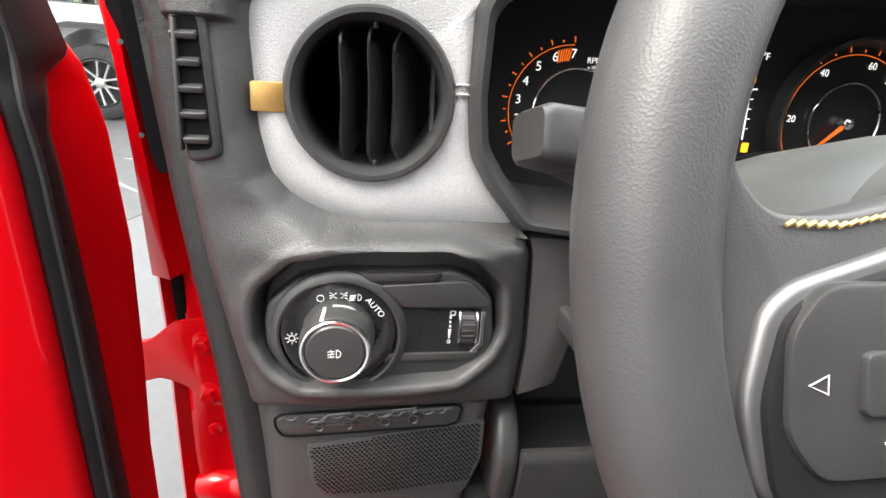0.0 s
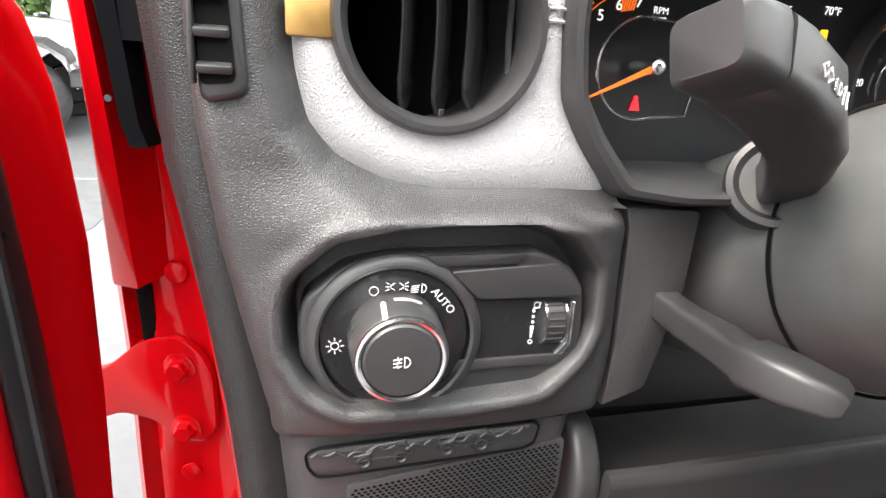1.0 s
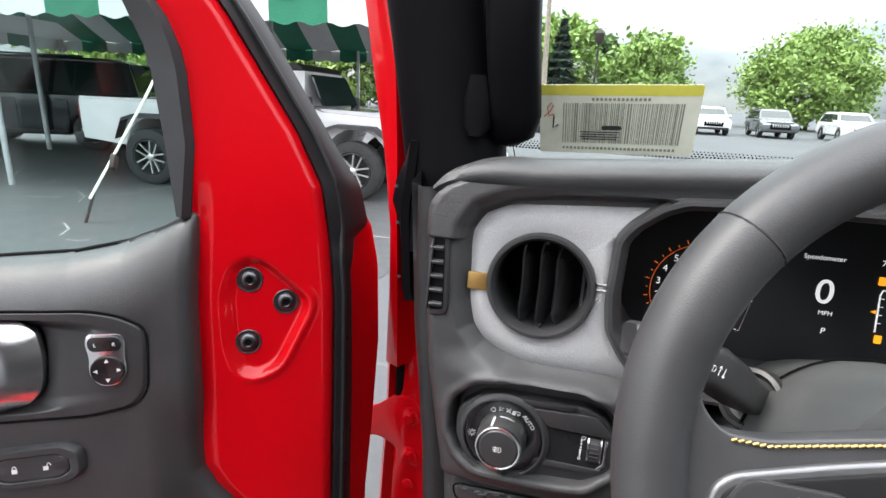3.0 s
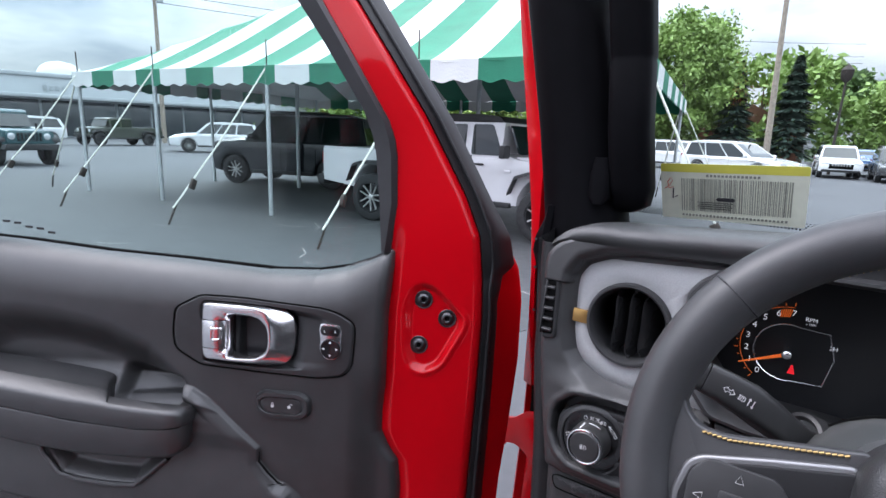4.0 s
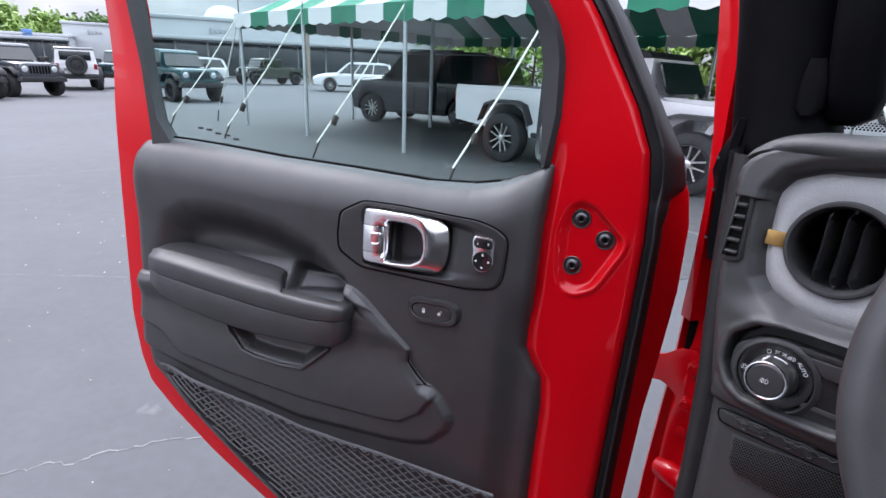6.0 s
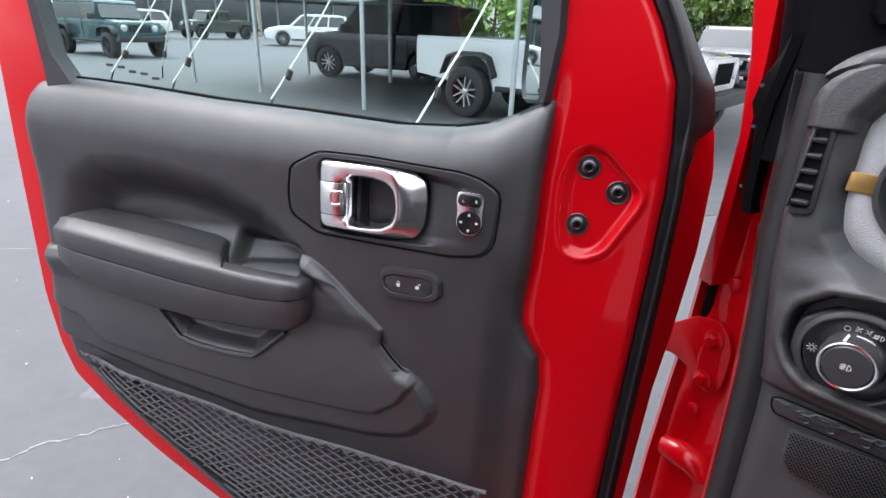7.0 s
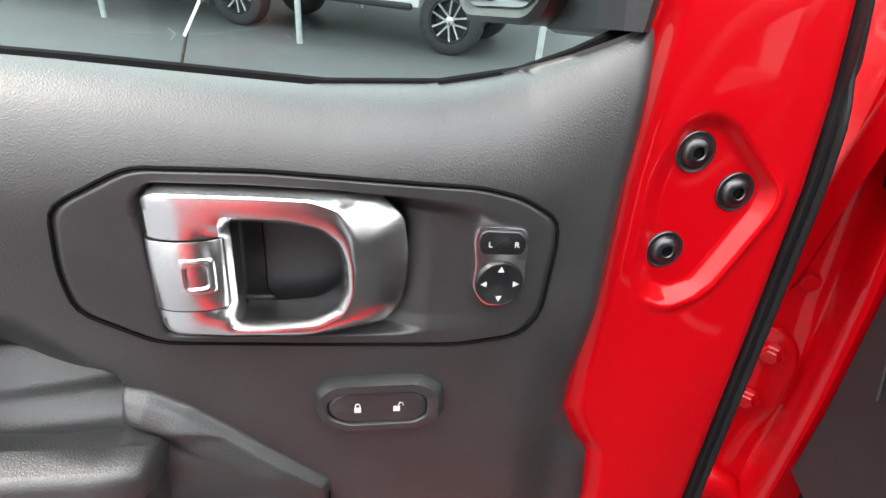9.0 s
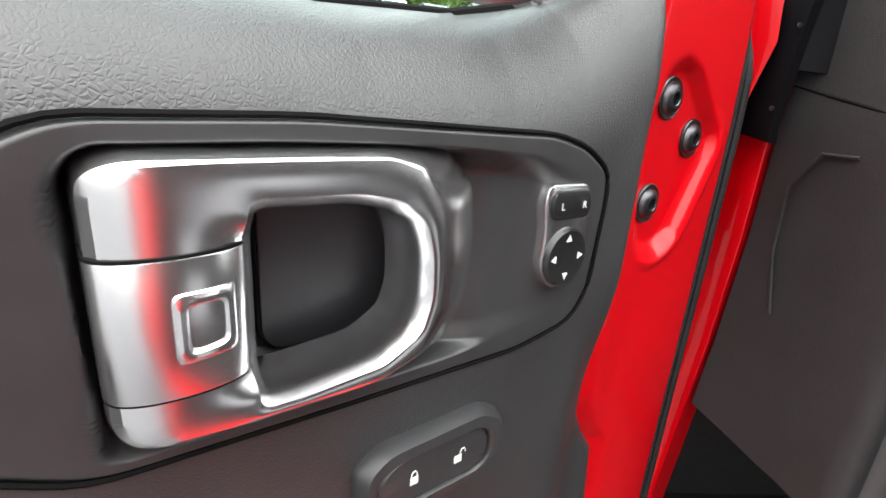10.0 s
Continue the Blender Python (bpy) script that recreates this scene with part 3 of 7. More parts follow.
boxy("suv", "white off-roader with a black roof and a spare wheel", WHITE_P, facing(-31.0, -1.9, -0.95, -0.1), 3.0, False, BLACK_P, spare=True, group=LOT)
boxy("suv", "grey-blue off-roader parked behind", TEAL_P, facing(-33.0, 0.4, 0.9, -0.6), 3.0, group=LOT)
curvy("suv", "white suv parked beyond the tent", WHITE_P, facing(-40.5, 4.0, 0.3, -1.0), 4.8, 1.72, 2.9, group=LOT)
curvy("minivan", "white minivan parked beyond the tent", WHITE_P, facing(-7.6, 27.0, 1.0, -0.35), 5.1, 1.75, 3.05, group=LOT, category="minivan", slant=1.1, rslant=0.2, belt=1.0)
curvy("suv", "white suv facing the lot", WHITE_P, facing(-5.4, 36.8, 0.25, -1.0), 4.9, 1.78, 3.0, group=LOT)
curvy("suv", "dark grey suv facing the lot", DGREY_P, facing(-2.6, 35.2, 0.2, -1.0), 5.0, 1.80, 3.0, group=LOT)
curvy("suv", "blue car parked between two suvs", BLUE_P, facing(-4.5, 41.5, 0.1, -1.0), 4.6, 1.62, 2.8, group=LOT)
curvy("suv", "white suv behind the minivan", WHITE_P, facing(-13.0, 33.5, 1.0, -0.4), 4.9, 1.75, 3.0, group=LOT)
curvy("suv", "glossy black suv with a chrome grille", BLACK_P, facing(-9.4, 17.6, 0.55, -1.0), 4.9, 1.70, 2.95, group=LOT)
for k, (x, y) in enumerate(((1.5, 38.0), (5.0, 38.5), (9.0, 38.5))):
    curvy("suv", "white car in the far row of the lot", WHITE_P if k != 1 else GREY_P, facing(x, y, 0.1, -1.0), 4.7, 1.68, 2.85, group=LOT)

# ---- striped tent ----
TW = mat("white_tent_cloth", (0.62, 0.63, 0.62), 0.8, 0, 0.06, 2, 0.004, 30)
TG = mat("green_tent_cloth", (0.012, 0.17, 0.095), 0.7, 0, 0.12, 2, 0.004, 30)
POLE = mat("galvanised_pole", (0.50, 0.52, 0.53), 0.45, 0.6, 0.15, 8)
ROPE = mat("pale_webbing", (0.68, 0.67, 0.60), 0.9, 0, 0.15, 40)
IRON = mat("rusty_iron", (0.05, 0.04, 0.035), 0.7, 0.5, 0.3, 30)
A, B = Vector((-13.57, 2.24, 0)), Vector((-2.44, 5.87, 0))
ax = (B - A).normalized()
ay = Vector((-ax.y, ax.x, 0))
TL, TWID, TH, PEAK = 11.55, 7.6, 2.49, 4.7
tent = thing("marquee", Matrix(((ax.x, ay.x, 0, A.x), (ax.y, ay.y, 0, A.y), (0, 0, 1, 0), (0, 0, 0, 1))), "green and white striped open tent on steel poles", "tent")


def roof_z(x, y):
    inset = TWID / 2
    e = min(y, TWID - y, x, TL - x) / inset
    e = max(0.0, min(1.0, e))
    return TH + (PEAK - TH) * (e ** 1.12)


NS = 16
for k in range(NS):
    xa, xb = TL * k / NS, TL * (k + 1) / NS
    xs = np.linspace(xa, xb, 5)
    ys = np.linspace(0, TWID, 41)
    P = np.array([[(x, y, roof_z(x, y) - 0.03 * math.sin(math.pi * (x - xa) / (xb - xa)) ) for y in ys] for x in xs])
    sheet_part("stripe", P, TG if k % 2 == 1 else TW, tent)
    for y, sg in ((0.0, -1), (TWID, 1)):
        P = np.array([[(x, y + sg * 0.01 * math.sin(x * 9), TH + 0.01 - f * (0.27 + 0.045 * math.sin(math.pi * (x - xa) / (xb - xa) * 2) ** 2 * 1.0)) for f in np.linspace(0, 1, 4)] for x in np.linspace(xa, xb, 13)])
        sheet_part("valance", P, TG if k % 2 == 1 else TW, tent)
for k in range(10):
    ya, yb = TWID * k / 10, TWID * (k + 1) / 10
    for x in (0.0, TL):
        P = np.array([[(x, y, TH + 0.01 - f * (0.27 + 0.045 * math.sin(math.pi * (y - ya) / (yb - ya) * 2) ** 2)) for f in np.linspace(0, 1, 4)] for y in np.linspace(ya, yb, 13)])
        sheet_part("valance", P, TG if k % 2 == 0 else TW, tent)
inv = Matrix(((ax.x, ay.x, 0, A.x), (ax.y, ay.y, 0, A.y), (0, 0, 1, 0), (0, 0, 0, 1))).inverted()
xsp = [0.15, 2.63, 5.55, 8.45, 11.45]
for x in xsp:
    for y in (0.04, TWID - 0.04):
        p = part("pole", tube([(x, y, 0), (x, y, TH + 0.02)], 0.038, 12), POLE, tent)
        part("pole_pin", tube([(x, y, TH), (x, y, TH + 0.42)], 0.012, 6), IRON, p)
        sg = -1 if y < 1 else 1
        if x > 11 and sg < 0:
            continue  # the near corner has its end strap alone
        part("guy_strap", tube([(x, y, TH), (x - 0.25, y + sg * 0.8, 1.25), (x - 0.45, y + sg * 1.55, 0.25)], 0.017, 8, flat=0.8), ROPE, tent)
        part("ratchet", box(0.05, 0.10, 0.16, (x - 0.36, y + sg * 1.25, 0.60), 0.01, rot=(sg * 30, 0, 10)), IRON, tent)
        part("stake", tube([(x - 0.44, y + sg * 1.50, 0.30), (x - 0.48, y + sg * 1.62, 0.0)], 0.016, 8), IRON, tent)
for x, e in ((0.15, -1), (TL - 0.10, 1)):
    for y in (0.04, TWID - 0.04):
        part("guy_strap", tube([(x, y, TH), (x + e * 0.62, y - 0.06, 1.28), (x + e * 1.18, y - 0.12, 0.25)], 0.017, 8, flat=0.8), ROPE, tent)
        part("ratchet", box(0.10, 0.05, 0.16, (x + e * 1.0, y - 0.10, 0.55), 0.01, rot=(0, e * -30, 0)), IRON, tent)
        part("stake", tube([(x + e * 1.16, y - 0.12, 0.30), (x + e * 1.24, y - 0.12, 0.0)], 0.016, 8), IRON, tent)
part("end_pole", tube([(0.05, TWID * 0.45, 0), (0.05, TWID * 0.45, TH)], 0.038, 12), POLE, tent)
for x in (2.75, TL - TWID / 2):
    part("centre_pole", tube([(x, TWID / 2, 0), (x, TWID / 2, roof_z(x, TWID / 2))], 0.05, 12), POLE, tent)

# ---- showroom and far buildings ----
PANEL = mat("pale_metal_panel", (0.40, 0.42, 0.43), 0.5, 0.2, 0.05, 1)
STONE = mat("grey_wall", (0.30, 0.32, 0.33), 0.8, 0, 0.1, 2, 0.01, 20)
SHOWGLASS = mat("showroom_glass", (0.03, 0.04, 0.045), 0.08, 0, 0.3, 0.4, spec=0.8, rvar=0.03)
ROOFM = mat("brown_roof", (0.16, 0.075, 0.045), 0.85, 0, 0.2, 3)
BRICK = mat("brick_wall", (0.30, 0.12, 0.075), 0.85, 0, 0.2, 5)


def block(name, label, m, lx, ly, h, wall, glass_h=0.0, sign=None, cat="building", bays=8):
    bd_ = thing(name, m, label, cat)
    part("wall", box(lx, ly, h, (0, 0, h / 2), 0.05), wall, bd_)
    part("parapet", box(lx + 0.3, ly + 0.3, 0.35, (0, 0, h), 0.05), wall, bd_)
    if glass_h:
        for k in range(bays):
            w_ = lx * 0.92 / bays
            x = -lx * 0.46 + w_ * (k + 0.5)
            pn = part("window", box(w_ - 0.18, 0.12, glass_h, (x, -ly / 2 - 0.03, glass_h / 2 + 0.15), 0.02), SHOWGLASS, bd_)
            part("mullion", box(0.10, 0.16, glass_h + 0.2, (x + w_ / 2, -ly / 2 - 0.06, glass_h / 2 + 0.15), 0.02), STONE, bd_)
        part("canopy", box(lx * 0.96, 1.4, 0.35, (0, -ly / 2 - 0.6, glass_h + 0.45), 0.05), wall, bd_)
    if sign:
        for k in range(4):
            part("sign", box(0.32, 0.08, 0.6 if k == 0 else 0.4, (sign + k * 0.45, -ly / 2 - 0.06, h - 1.1), 0.04), STONE, bd_)
    return bd_


shop = block("showroom", "pale car showroom with a glazed ground floor", pose(-68, 23.8, 0, 0, 0, 82), 44, 22, 5.4, PANEL, 3.1, -14.0, bays=14)
part("roof_dome", lathe([(2.0, 0), (1.95, 0.4), (1.6, 1.0), (1.0, 1.4), (0, 1.6)], 24, Matrix.Translation((-12.6, -5, 5.6))), TW, shop, "white domed roof unit")
part("roof_unit", box(3, 2, 1.2, (6, -4, 6.1), 0.05), STONE, shop)
b2 = block("dealership", "pale flat-roofed sales building with a sign", pose(-97, 0.2, 0, 0, 0, 84), 10, 14, 5.7, PANEL, 0, -2.0)
b3 = block("dealership", "low white building with a blue sign panel", pose(-94, -8.5, 0, 0, 0, 86), 9, 14, 3.9, PANEL, 3.0, bays=6)
part("sign_panel", box(1.1, 0.1, 0.9, (0, -7.1, 4.0), 0.05), paint("blue_sign", (0.06, 0.16, 0.40)), b3)
hs = thing("house", pose(-17.5, 62, 0, 0, 0, 20), "small brick house with a brown roof among the trees", "house")
part("wall", box(9, 7, 3.0, (0, 0, 1.5), 0.05), BRICK, hs)
part("roof", prism([(-5, 3.0), (0, 5.6), (5, 3.0)], -4.0, 4.0, "y"), ROOFM, hs)
part("window", box(1.2, 0.1, 1.2, (1.5, -3.52, 1.6), 0.03), CARGLASS, hs)

# ---- poles and wires ----
WOOD = mat("weathered_pole_wood", (0.28, 0.235, 0.19), 0.9, 0, 0.25, 6, 0.01, 30)


def utility_pole(x, y, h, yaw=0, lean=0.0, arm=True):
    p = thing("utility_pole", pose(x, y, 0, 0, lean, yaw), "weathered wooden utility pole with wires", "utility pole", "utility poles")
    part("shaft", tube([(0, 0, 0), (0, 0, h * 0.5), (0, 0, h)], [0.19, 0.16, 0.12], 12), WOOD, p)
    if arm:
        part("crossarm", box(2.2, 0.12, 0.14, (0, 0.1, h - 0.7), 0.02), WOOD, p)
        for q in (-0.95, -0.4, 0.4, 0.95):
            part("insulator", lathe([(0.05, 0), (0.07, 0.08), (0.04, 0.2), (0, 0.22)], 10, Matrix.Translation((q, 0.1, h - 0.63))), IRON, p)
        part("transformer", lathe([(0.0, 0), (0.24, 0), (0.24, 0.85), (0.1, 0.95), (0, 0.95)], 16, Matrix.Translation((0.40, 0.0, h - 2.6))), PANEL, p)
    return p


utility_pole(-47.5, 14.4, 13.5, 60)
utility_pole(-8.9, 36.5, 11.0, 10, -1.5, False)
for z0 in (12.9, 11.6, 10.9):
    cab_ = [(-47.5 + 37 * f, 14.4 + 60 * f, z0 - 5.0 * f * (1 - f)) for f in np.linspace(0, 1, 24)]
    tagged(part("power_line", tube(cab_, 0.022, 4), IRON), "thin dark overhead power line", "power line", "power lines")
for z0 in (12.4, 11.0):
    cab_ = [(-47.5 + 60 * f, 14.4 - 70 * f, z0 - 6.0 * f * (1 - f)) for f in np.linspace(0, 1, 24)]
    tagged(part("power_line", tube(cab_, 0.022, 4), IRON), "thin dark overhead power line", "power line", "power lines")
for x, y, h in ((-60, -16.5, 9.5), (-78, -11.0, 9.0)):
    lp = thing("lot_lamp", pose(x, y, 0, 0, 0, 90), "tall lot lamp with a row of floodlights", "street lamp", "lot lamps")
    part("shaft", tube([(0, 0, 0), (0, 0, h)], [0.10, 0.07], 10), IRON, lp)
    part("arm", box(2.6, 0.08, 0.08, (0, 0, h - 0.2), 0.02), IRON, lp)
    for q in (-1.2, -0.4, 0.4, 1.2):
        part("floodlight", box(0.45, 0.3, 0.14, (q, 0, h - 0.05), 0.03), IRON, lp)
sg_ = thing("pylon_sign", pose(-50, -17.5, 0, 0, 0, 90), "tall dark pylon sign", "sign")
part("shaft", box(0.5, 0.4, 7.0, (0, 0, 3.5), 0.03), IRON, sg_)
part("sign_box", box(5.0, 0.5, 1.0, (0, 0, 7.2), 0.05), IRON, sg_)
ln = thing("lamp_post", pose(-6.2, 40, 0), "dark lantern lamp post", "street lamp")
part("shaft", tube([(0, 0, 0), (0, 0, 5.6)], [0.09, 0.06], 10), IRON, ln)
part("lantern", lathe([(0.08, 5.5), (0.30, 5.75), (0.34, 6.2), (0.38, 6.22), (0.10, 6.5), (0.0, 6.6)], 8), IRON, ln)

# ---- trees ----
LEAF = mat("leaf_green", (0.205, 0.310, 0.075), 0.6, 0, 0.25, 0.8)
LEAF_D = mat("dark_leaf", (0.095, 0.165, 0.050), 0.65, 0, 0.3, 0.8)
NEEDLE = mat("spruce_needles", (0.022, 0.045, 0.030), 0.75, 0, 0.4, 1.5)
BARK = mat("tree_bark", (0.11, 0.085, 0.06), 0.9, 0, 0.3, 8, 0.02, 15)


def tree(x, y, h, w, seed, leaf, clumps=60, per=70, size=0.32, base=0.25):
    r_ = random.Random(seed)
    tr = thing("tree", pose(x, y, 0, 0, 0, r_.uniform(0, 360)), "leafy green tree beyond the lot", "tree", "trees beyond the lot")
    b = tube([(0, 0, 0), (0.1, 0.05, h * 0.3), (0.0, 0.1, h * 0.75)], [h * 0.022, h * 0.016, h * 0.004], 8)
    cs = []
    for k in range(clumps):
        a, f = r_.uniform(0, 6.283), r_.random()
        zz_ = h * (base + (0.98 - base) * f)
        rad = w / 2 * math.sqrt(max(0.05, 1 - ((f - 0.38) / 0.66) ** 2)) * r_.uniform(0.35, 1.0)
        c = Vector((rad * math.cos(a), rad * math.sin(a), zz_))
        cs.append(c)
        if k % 4 == 0:
            tube([(0, 0, max(h * 0.2, zz_ - rad * 0.8)), tuple(c * 0.5 + Vector((0, 0, zz_ * 0.45))), tuple(c)], [h * 0.008, h * 0.005, h * 0.002], 5, bm=b)
    part("trunk", b, BARK, tr)
    vs, fs = [], []
    for c in cs:
        cr = w * r_.uniform(0.07, 0.15)
        for j in range(per):
            d = Vector((r_.gauss(0, 1), r_.gauss(0, 1), r_.gauss(0, 0.75)))
            p = c + d * cr * 0.55
            n1 = Vector((r_.gauss(0, 1), r_.gauss(0, 1), r_.gauss(0, 1))).normalized()
            n2 = n1.cross(Vector((r_.gauss(0, 1), r_.gauss(0, 1), r_.gauss(0, 1)))).normalized()
            s_ = size * r_.uniform(0.6, 1.3)
            i0 = len(vs)
            vs += [p - n1 * s_, p + n2 * s_ * 0.5, p + n1 * s_, p - n2 * s_ * 0.5]
            fs.append((i0, i0 + 1, i0 + 2, i0 + 3))
    me = bpy.data.meshes.new("crown")
    me.from_pydata([tuple(v) for v in vs], [], fs)
    me.materials.append(leaf)
    ob = new("crown", me)
    ob.parent = tr
    return tr


def spruce(x, y, h, w, seed):
    r_ = random.Random(seed)
    tr = thing("spruce", pose(x, y, 0), "dark blue-green spruce beyond the lot", "tree", "trees beyond the lot")
    part("trunk", tube([(0, 0, 0), (0, 0, h)], [h * 0.02, 0.02], 8), BARK, tr)
    vs, fs = [], []
    for k in range(2600):
        f = r_.random() ** 0.8
        z = h * (0.06 + 0.94 * f)
        rad = w / 2 * (1 - f) ** 0.9 * (0.55 + 0.45 * r_.random()) * (0.8 + 0.2 * math.sin(f * 70))
        a = r_.uniform(0, 6.283)
        p = Vector((rad * math.cos(a), rad * math.sin(a), z))
        d = Vector((math.cos(a), math.sin(a), -0.35)).normalized() * 0.45
        q = Vector((-math.sin(a), math.cos(a), r_.uniform(-0.3, 0.3))) * 0.16
        i0 = len(vs)
        vs += [p - d, p + q, p + d, p - q]
        fs.append((i0, i0 + 1, i0 + 2, i0 + 3))
    me = bpy.data.meshes.new("crown")
    me.from_pydata([tuple(v) for v in vs], [], fs)
    me.materials.append(NEEDLE)
    ob = new("crown", me)
    ob.parent = tr
    return tr


rt = random.Random(3)
tree(-19.3, 49, 12.3, 9.5, 11, LEAF, 120, 260, 0.21)
tree(-29.5, 55, 8.5, 8, 12, LEAF, 70, 120, 0.24)
tree(-4.0, 62, 8.0, 8, 13, LEAF, 60, 120, 0.24)
tree(10.8, 61, 8.8, 11.5, 14, LEAF, 110, 220, 0.22, 0.12)
for k in range(5, 16):
    az = radians(-14 + 3.6 * k)
    d = rt.uniform(60, 80)
    tree(-d * math.sin(az), d * math.cos(az), rt.uniform(7.5, 10.5), rt.uniform(8, 11), 20 + k, LEAF if k % 3 else LEAF_D, 48, 60, 0.40, 0.08)
for k in range(12):
    az = radians(42 + 4.0 * k)
    d = rt.uniform(55, 75)
    if az < radians(66):
        tree(-d * math.sin(az), d * math.cos(az), rt.uniform(6, 8.5), rt.uniform(8, 11), 50 + k, LEAF, 40, 55, 0.42, 0.05)
for k in range(9):
    az = radians(88 + 3.2 * k)
    d = rt.uniform(105, 135)
    tree(-d * math.sin(az), d * math.cos(az), rt.uniform(7.5, 10.0), rt.uniform(11, 15), 70 + k, LEAF_D if k % 3 == 1 else LEAF, 60, 90, 0.5, 0.05)
spruce(-15.2, 50, 8.5, 5.0, 1)
spruce(-11.6, 53, 9.0, 5.5, 2)

# ---- red car body round the door opening ----
BODY = Matrix.Translation((0.004, 0.305, 0)) @ pose(0, 0, 0, 0, 0, 8.0)
body = thing("red_bodyshell", BODY, "bright red car body with hinge pillar and black windscreen post", "car body")
zz = np.linspace(0.30, 1.36, 90)
sh = np.interp(zz, [0.3, 0.95, 1.08, 1.20, 1.36], [0.05, 0.025, 0.015, 0.0, -0.008])
xr = -0.200 + sh
xe = np.interp(zz, [0.3, 0.80, 1.06, 1.07, 1.36], [-0.262, -0.262, -0.252, -0.243, -0.243])
bul = 0.012 * np.exp(-((zz - 0.935) / 0.07) ** 2)
rows = [(xr + 0.03, 0.172 + 0 * zz), (xr + 0.004, 0.158 + 0 * zz), (xr - 0.003, 0.154 + 0 * zz), (xr - 0.008, 0.158 + 0 * zz), (xr - 0.011, 0.175 + 0 * zz), (xr - 0.016, 0.204 - bul * 0.3), (xr - 0.022, 0.211 - bul * 0.6), (xr * 0.5 + xe * 0.5 - 0.008, 0.213 - bul), (xr * 0.25 + xe * 0.75, 0.213 - bul), (xe + 0.008, 0.211 - bul * 0.4), (xe, 0.214 + 0 * zz), (xe - 0.003, 0.235 + 0 * zz), (xe, 0.51 + 0 * zz)]
sheet_part("hinge_pillar", np.stack([np.stack([a, b, zz], -1) for a, b in rows], 1), RED, body, "glossy red hinge pillar", 50)
# outer cowl flange, cut off above the hinge
fl = [[(x, y + dy, z) for x, y in ((-0.243 + o * 0.5, 0.185), (-0.262 + o, 0.195), (-0.266 + o, 0.203), (-0.263 + o, 0.212), (-0.236 + o * 0.3, 0.235), (-0.225, 0.22 - dy))] for z, o, dy in ((1.058, -0.003, -0.004), (1.09, 0.0, -0.010), (1.18, 0.008, -0.024), (1.27, 0.014, -0.040), (1.36, -0.002, -0.022), (1.45, -0.026, 0.0), (1.60, -0.048, 0.0), (1.85, -0.085, 0.0))]
part("cowl_flange", loft(fl), RED, body, "", 50)
part("cowl_gap", box(0.014, 0.006, 0.080, (-0.250, 0.212, 1.016), 0.002), DARK, body)
part("fender_edge", loft([[(x, y, z) for x, y in ((-0.268 - o, 0.212), (-0.276 - o, 0.225), (-0.270 - o, 0.26), (-0.255, 0.25), (-0.258, 0.222))] for z, o in ((0.30, 0.022), (0.70, 0.016), (0.86, 0.008), (0.96, 0.002), (1.056, 0.0))]), RED, body, "", 50)
# hinge leaf with two bolts, and the arm that reaches the door
hl = [(-0.322, 0.952), (-0.296, 0.961), (-0.262, 0.992), (-0.226, 1.000), (-0.207, 0.984), (-0.198, 0.960), (-0.199, 0.900), (-0.214, 0.881), (-0.232, 0.882), (-0.262, 0.905), (-0.290, 0.910), (-0.324, 0.896)]
hinge = part("door_hinge", prism(rounded(hl, 0.008, 3), 0.0, 0.009, "y", 0.002, 2), RED, body, "painted red door hinge with two bolts", 40, Matrix.Translation((-0.227, 0.198, 0)) @ pose(0, 0, 0, 0, 0, -14) @ Matrix.Translation((0.227, 0.002, 0)))
for x, z in ((-0.2265, 0.9690), (-0.2275, 0.8995)):
    part("hinge_bolt", lathe([(0.0125, 0), (0.0125, 0.003), (0.0095, 0.005), (0.0095, 0.0105), (0.0080, 0.0118), (0.0, 0.0118)], 6, Matrix.Translation((x, 0.0, z)) @ pose(0, 0, 0, 90)), RED, hinge)
    part("washer", lathe([(0.0145, 0), (0.0145, 0.0025), (0.012, 0.0034)], 24, Matrix.Translation((x, 0.0, z)) @ pose(0, 0, 0, 90)), RED, hinge)
part("hinge_knuckle", lathe([(0.010, 0.894), (0.010, 0.957)], 20, Matrix.Translation((-0.326, 0.004, 0))), RED, hinge)
# rolled ledge below the hinge
part("ledge", tube([(-0.262, 0.216, 0.738), (-0.235, 0.212, 0.742), (-0.200, 0.206, 0.740), (-0.182, 0.196, 0.725)], [0.018, 0.024, 0.022, 0.012], 16), RED, body, "", 60)
# unseen body ahead of the pillar, added to keep light off the shut face
part("unseen_front_wing", loft([[(x, y, z) for x, z in ((-0.262, 0.55), (-0.262, 1.02), (-0.235, 1.075), (-0.10, 1.10), (1.20, 1.10), (1.30, 1.02), (1.30, 0.55))] for y in (0.50, 1.60)]), RED, body, "", 40)
for x, y, z in ((-0.232, 0.212, 0.835), (-0.222, 0.209, 1.060)):
    part("plug", lathe([(0.010, 0), (0.009, 0.003), (0.004, 0.004), (0.0, 0.004)], 20, Matrix.Translation((x, y, z)) @ pose(0, 0, 0, 90)), RED, body)
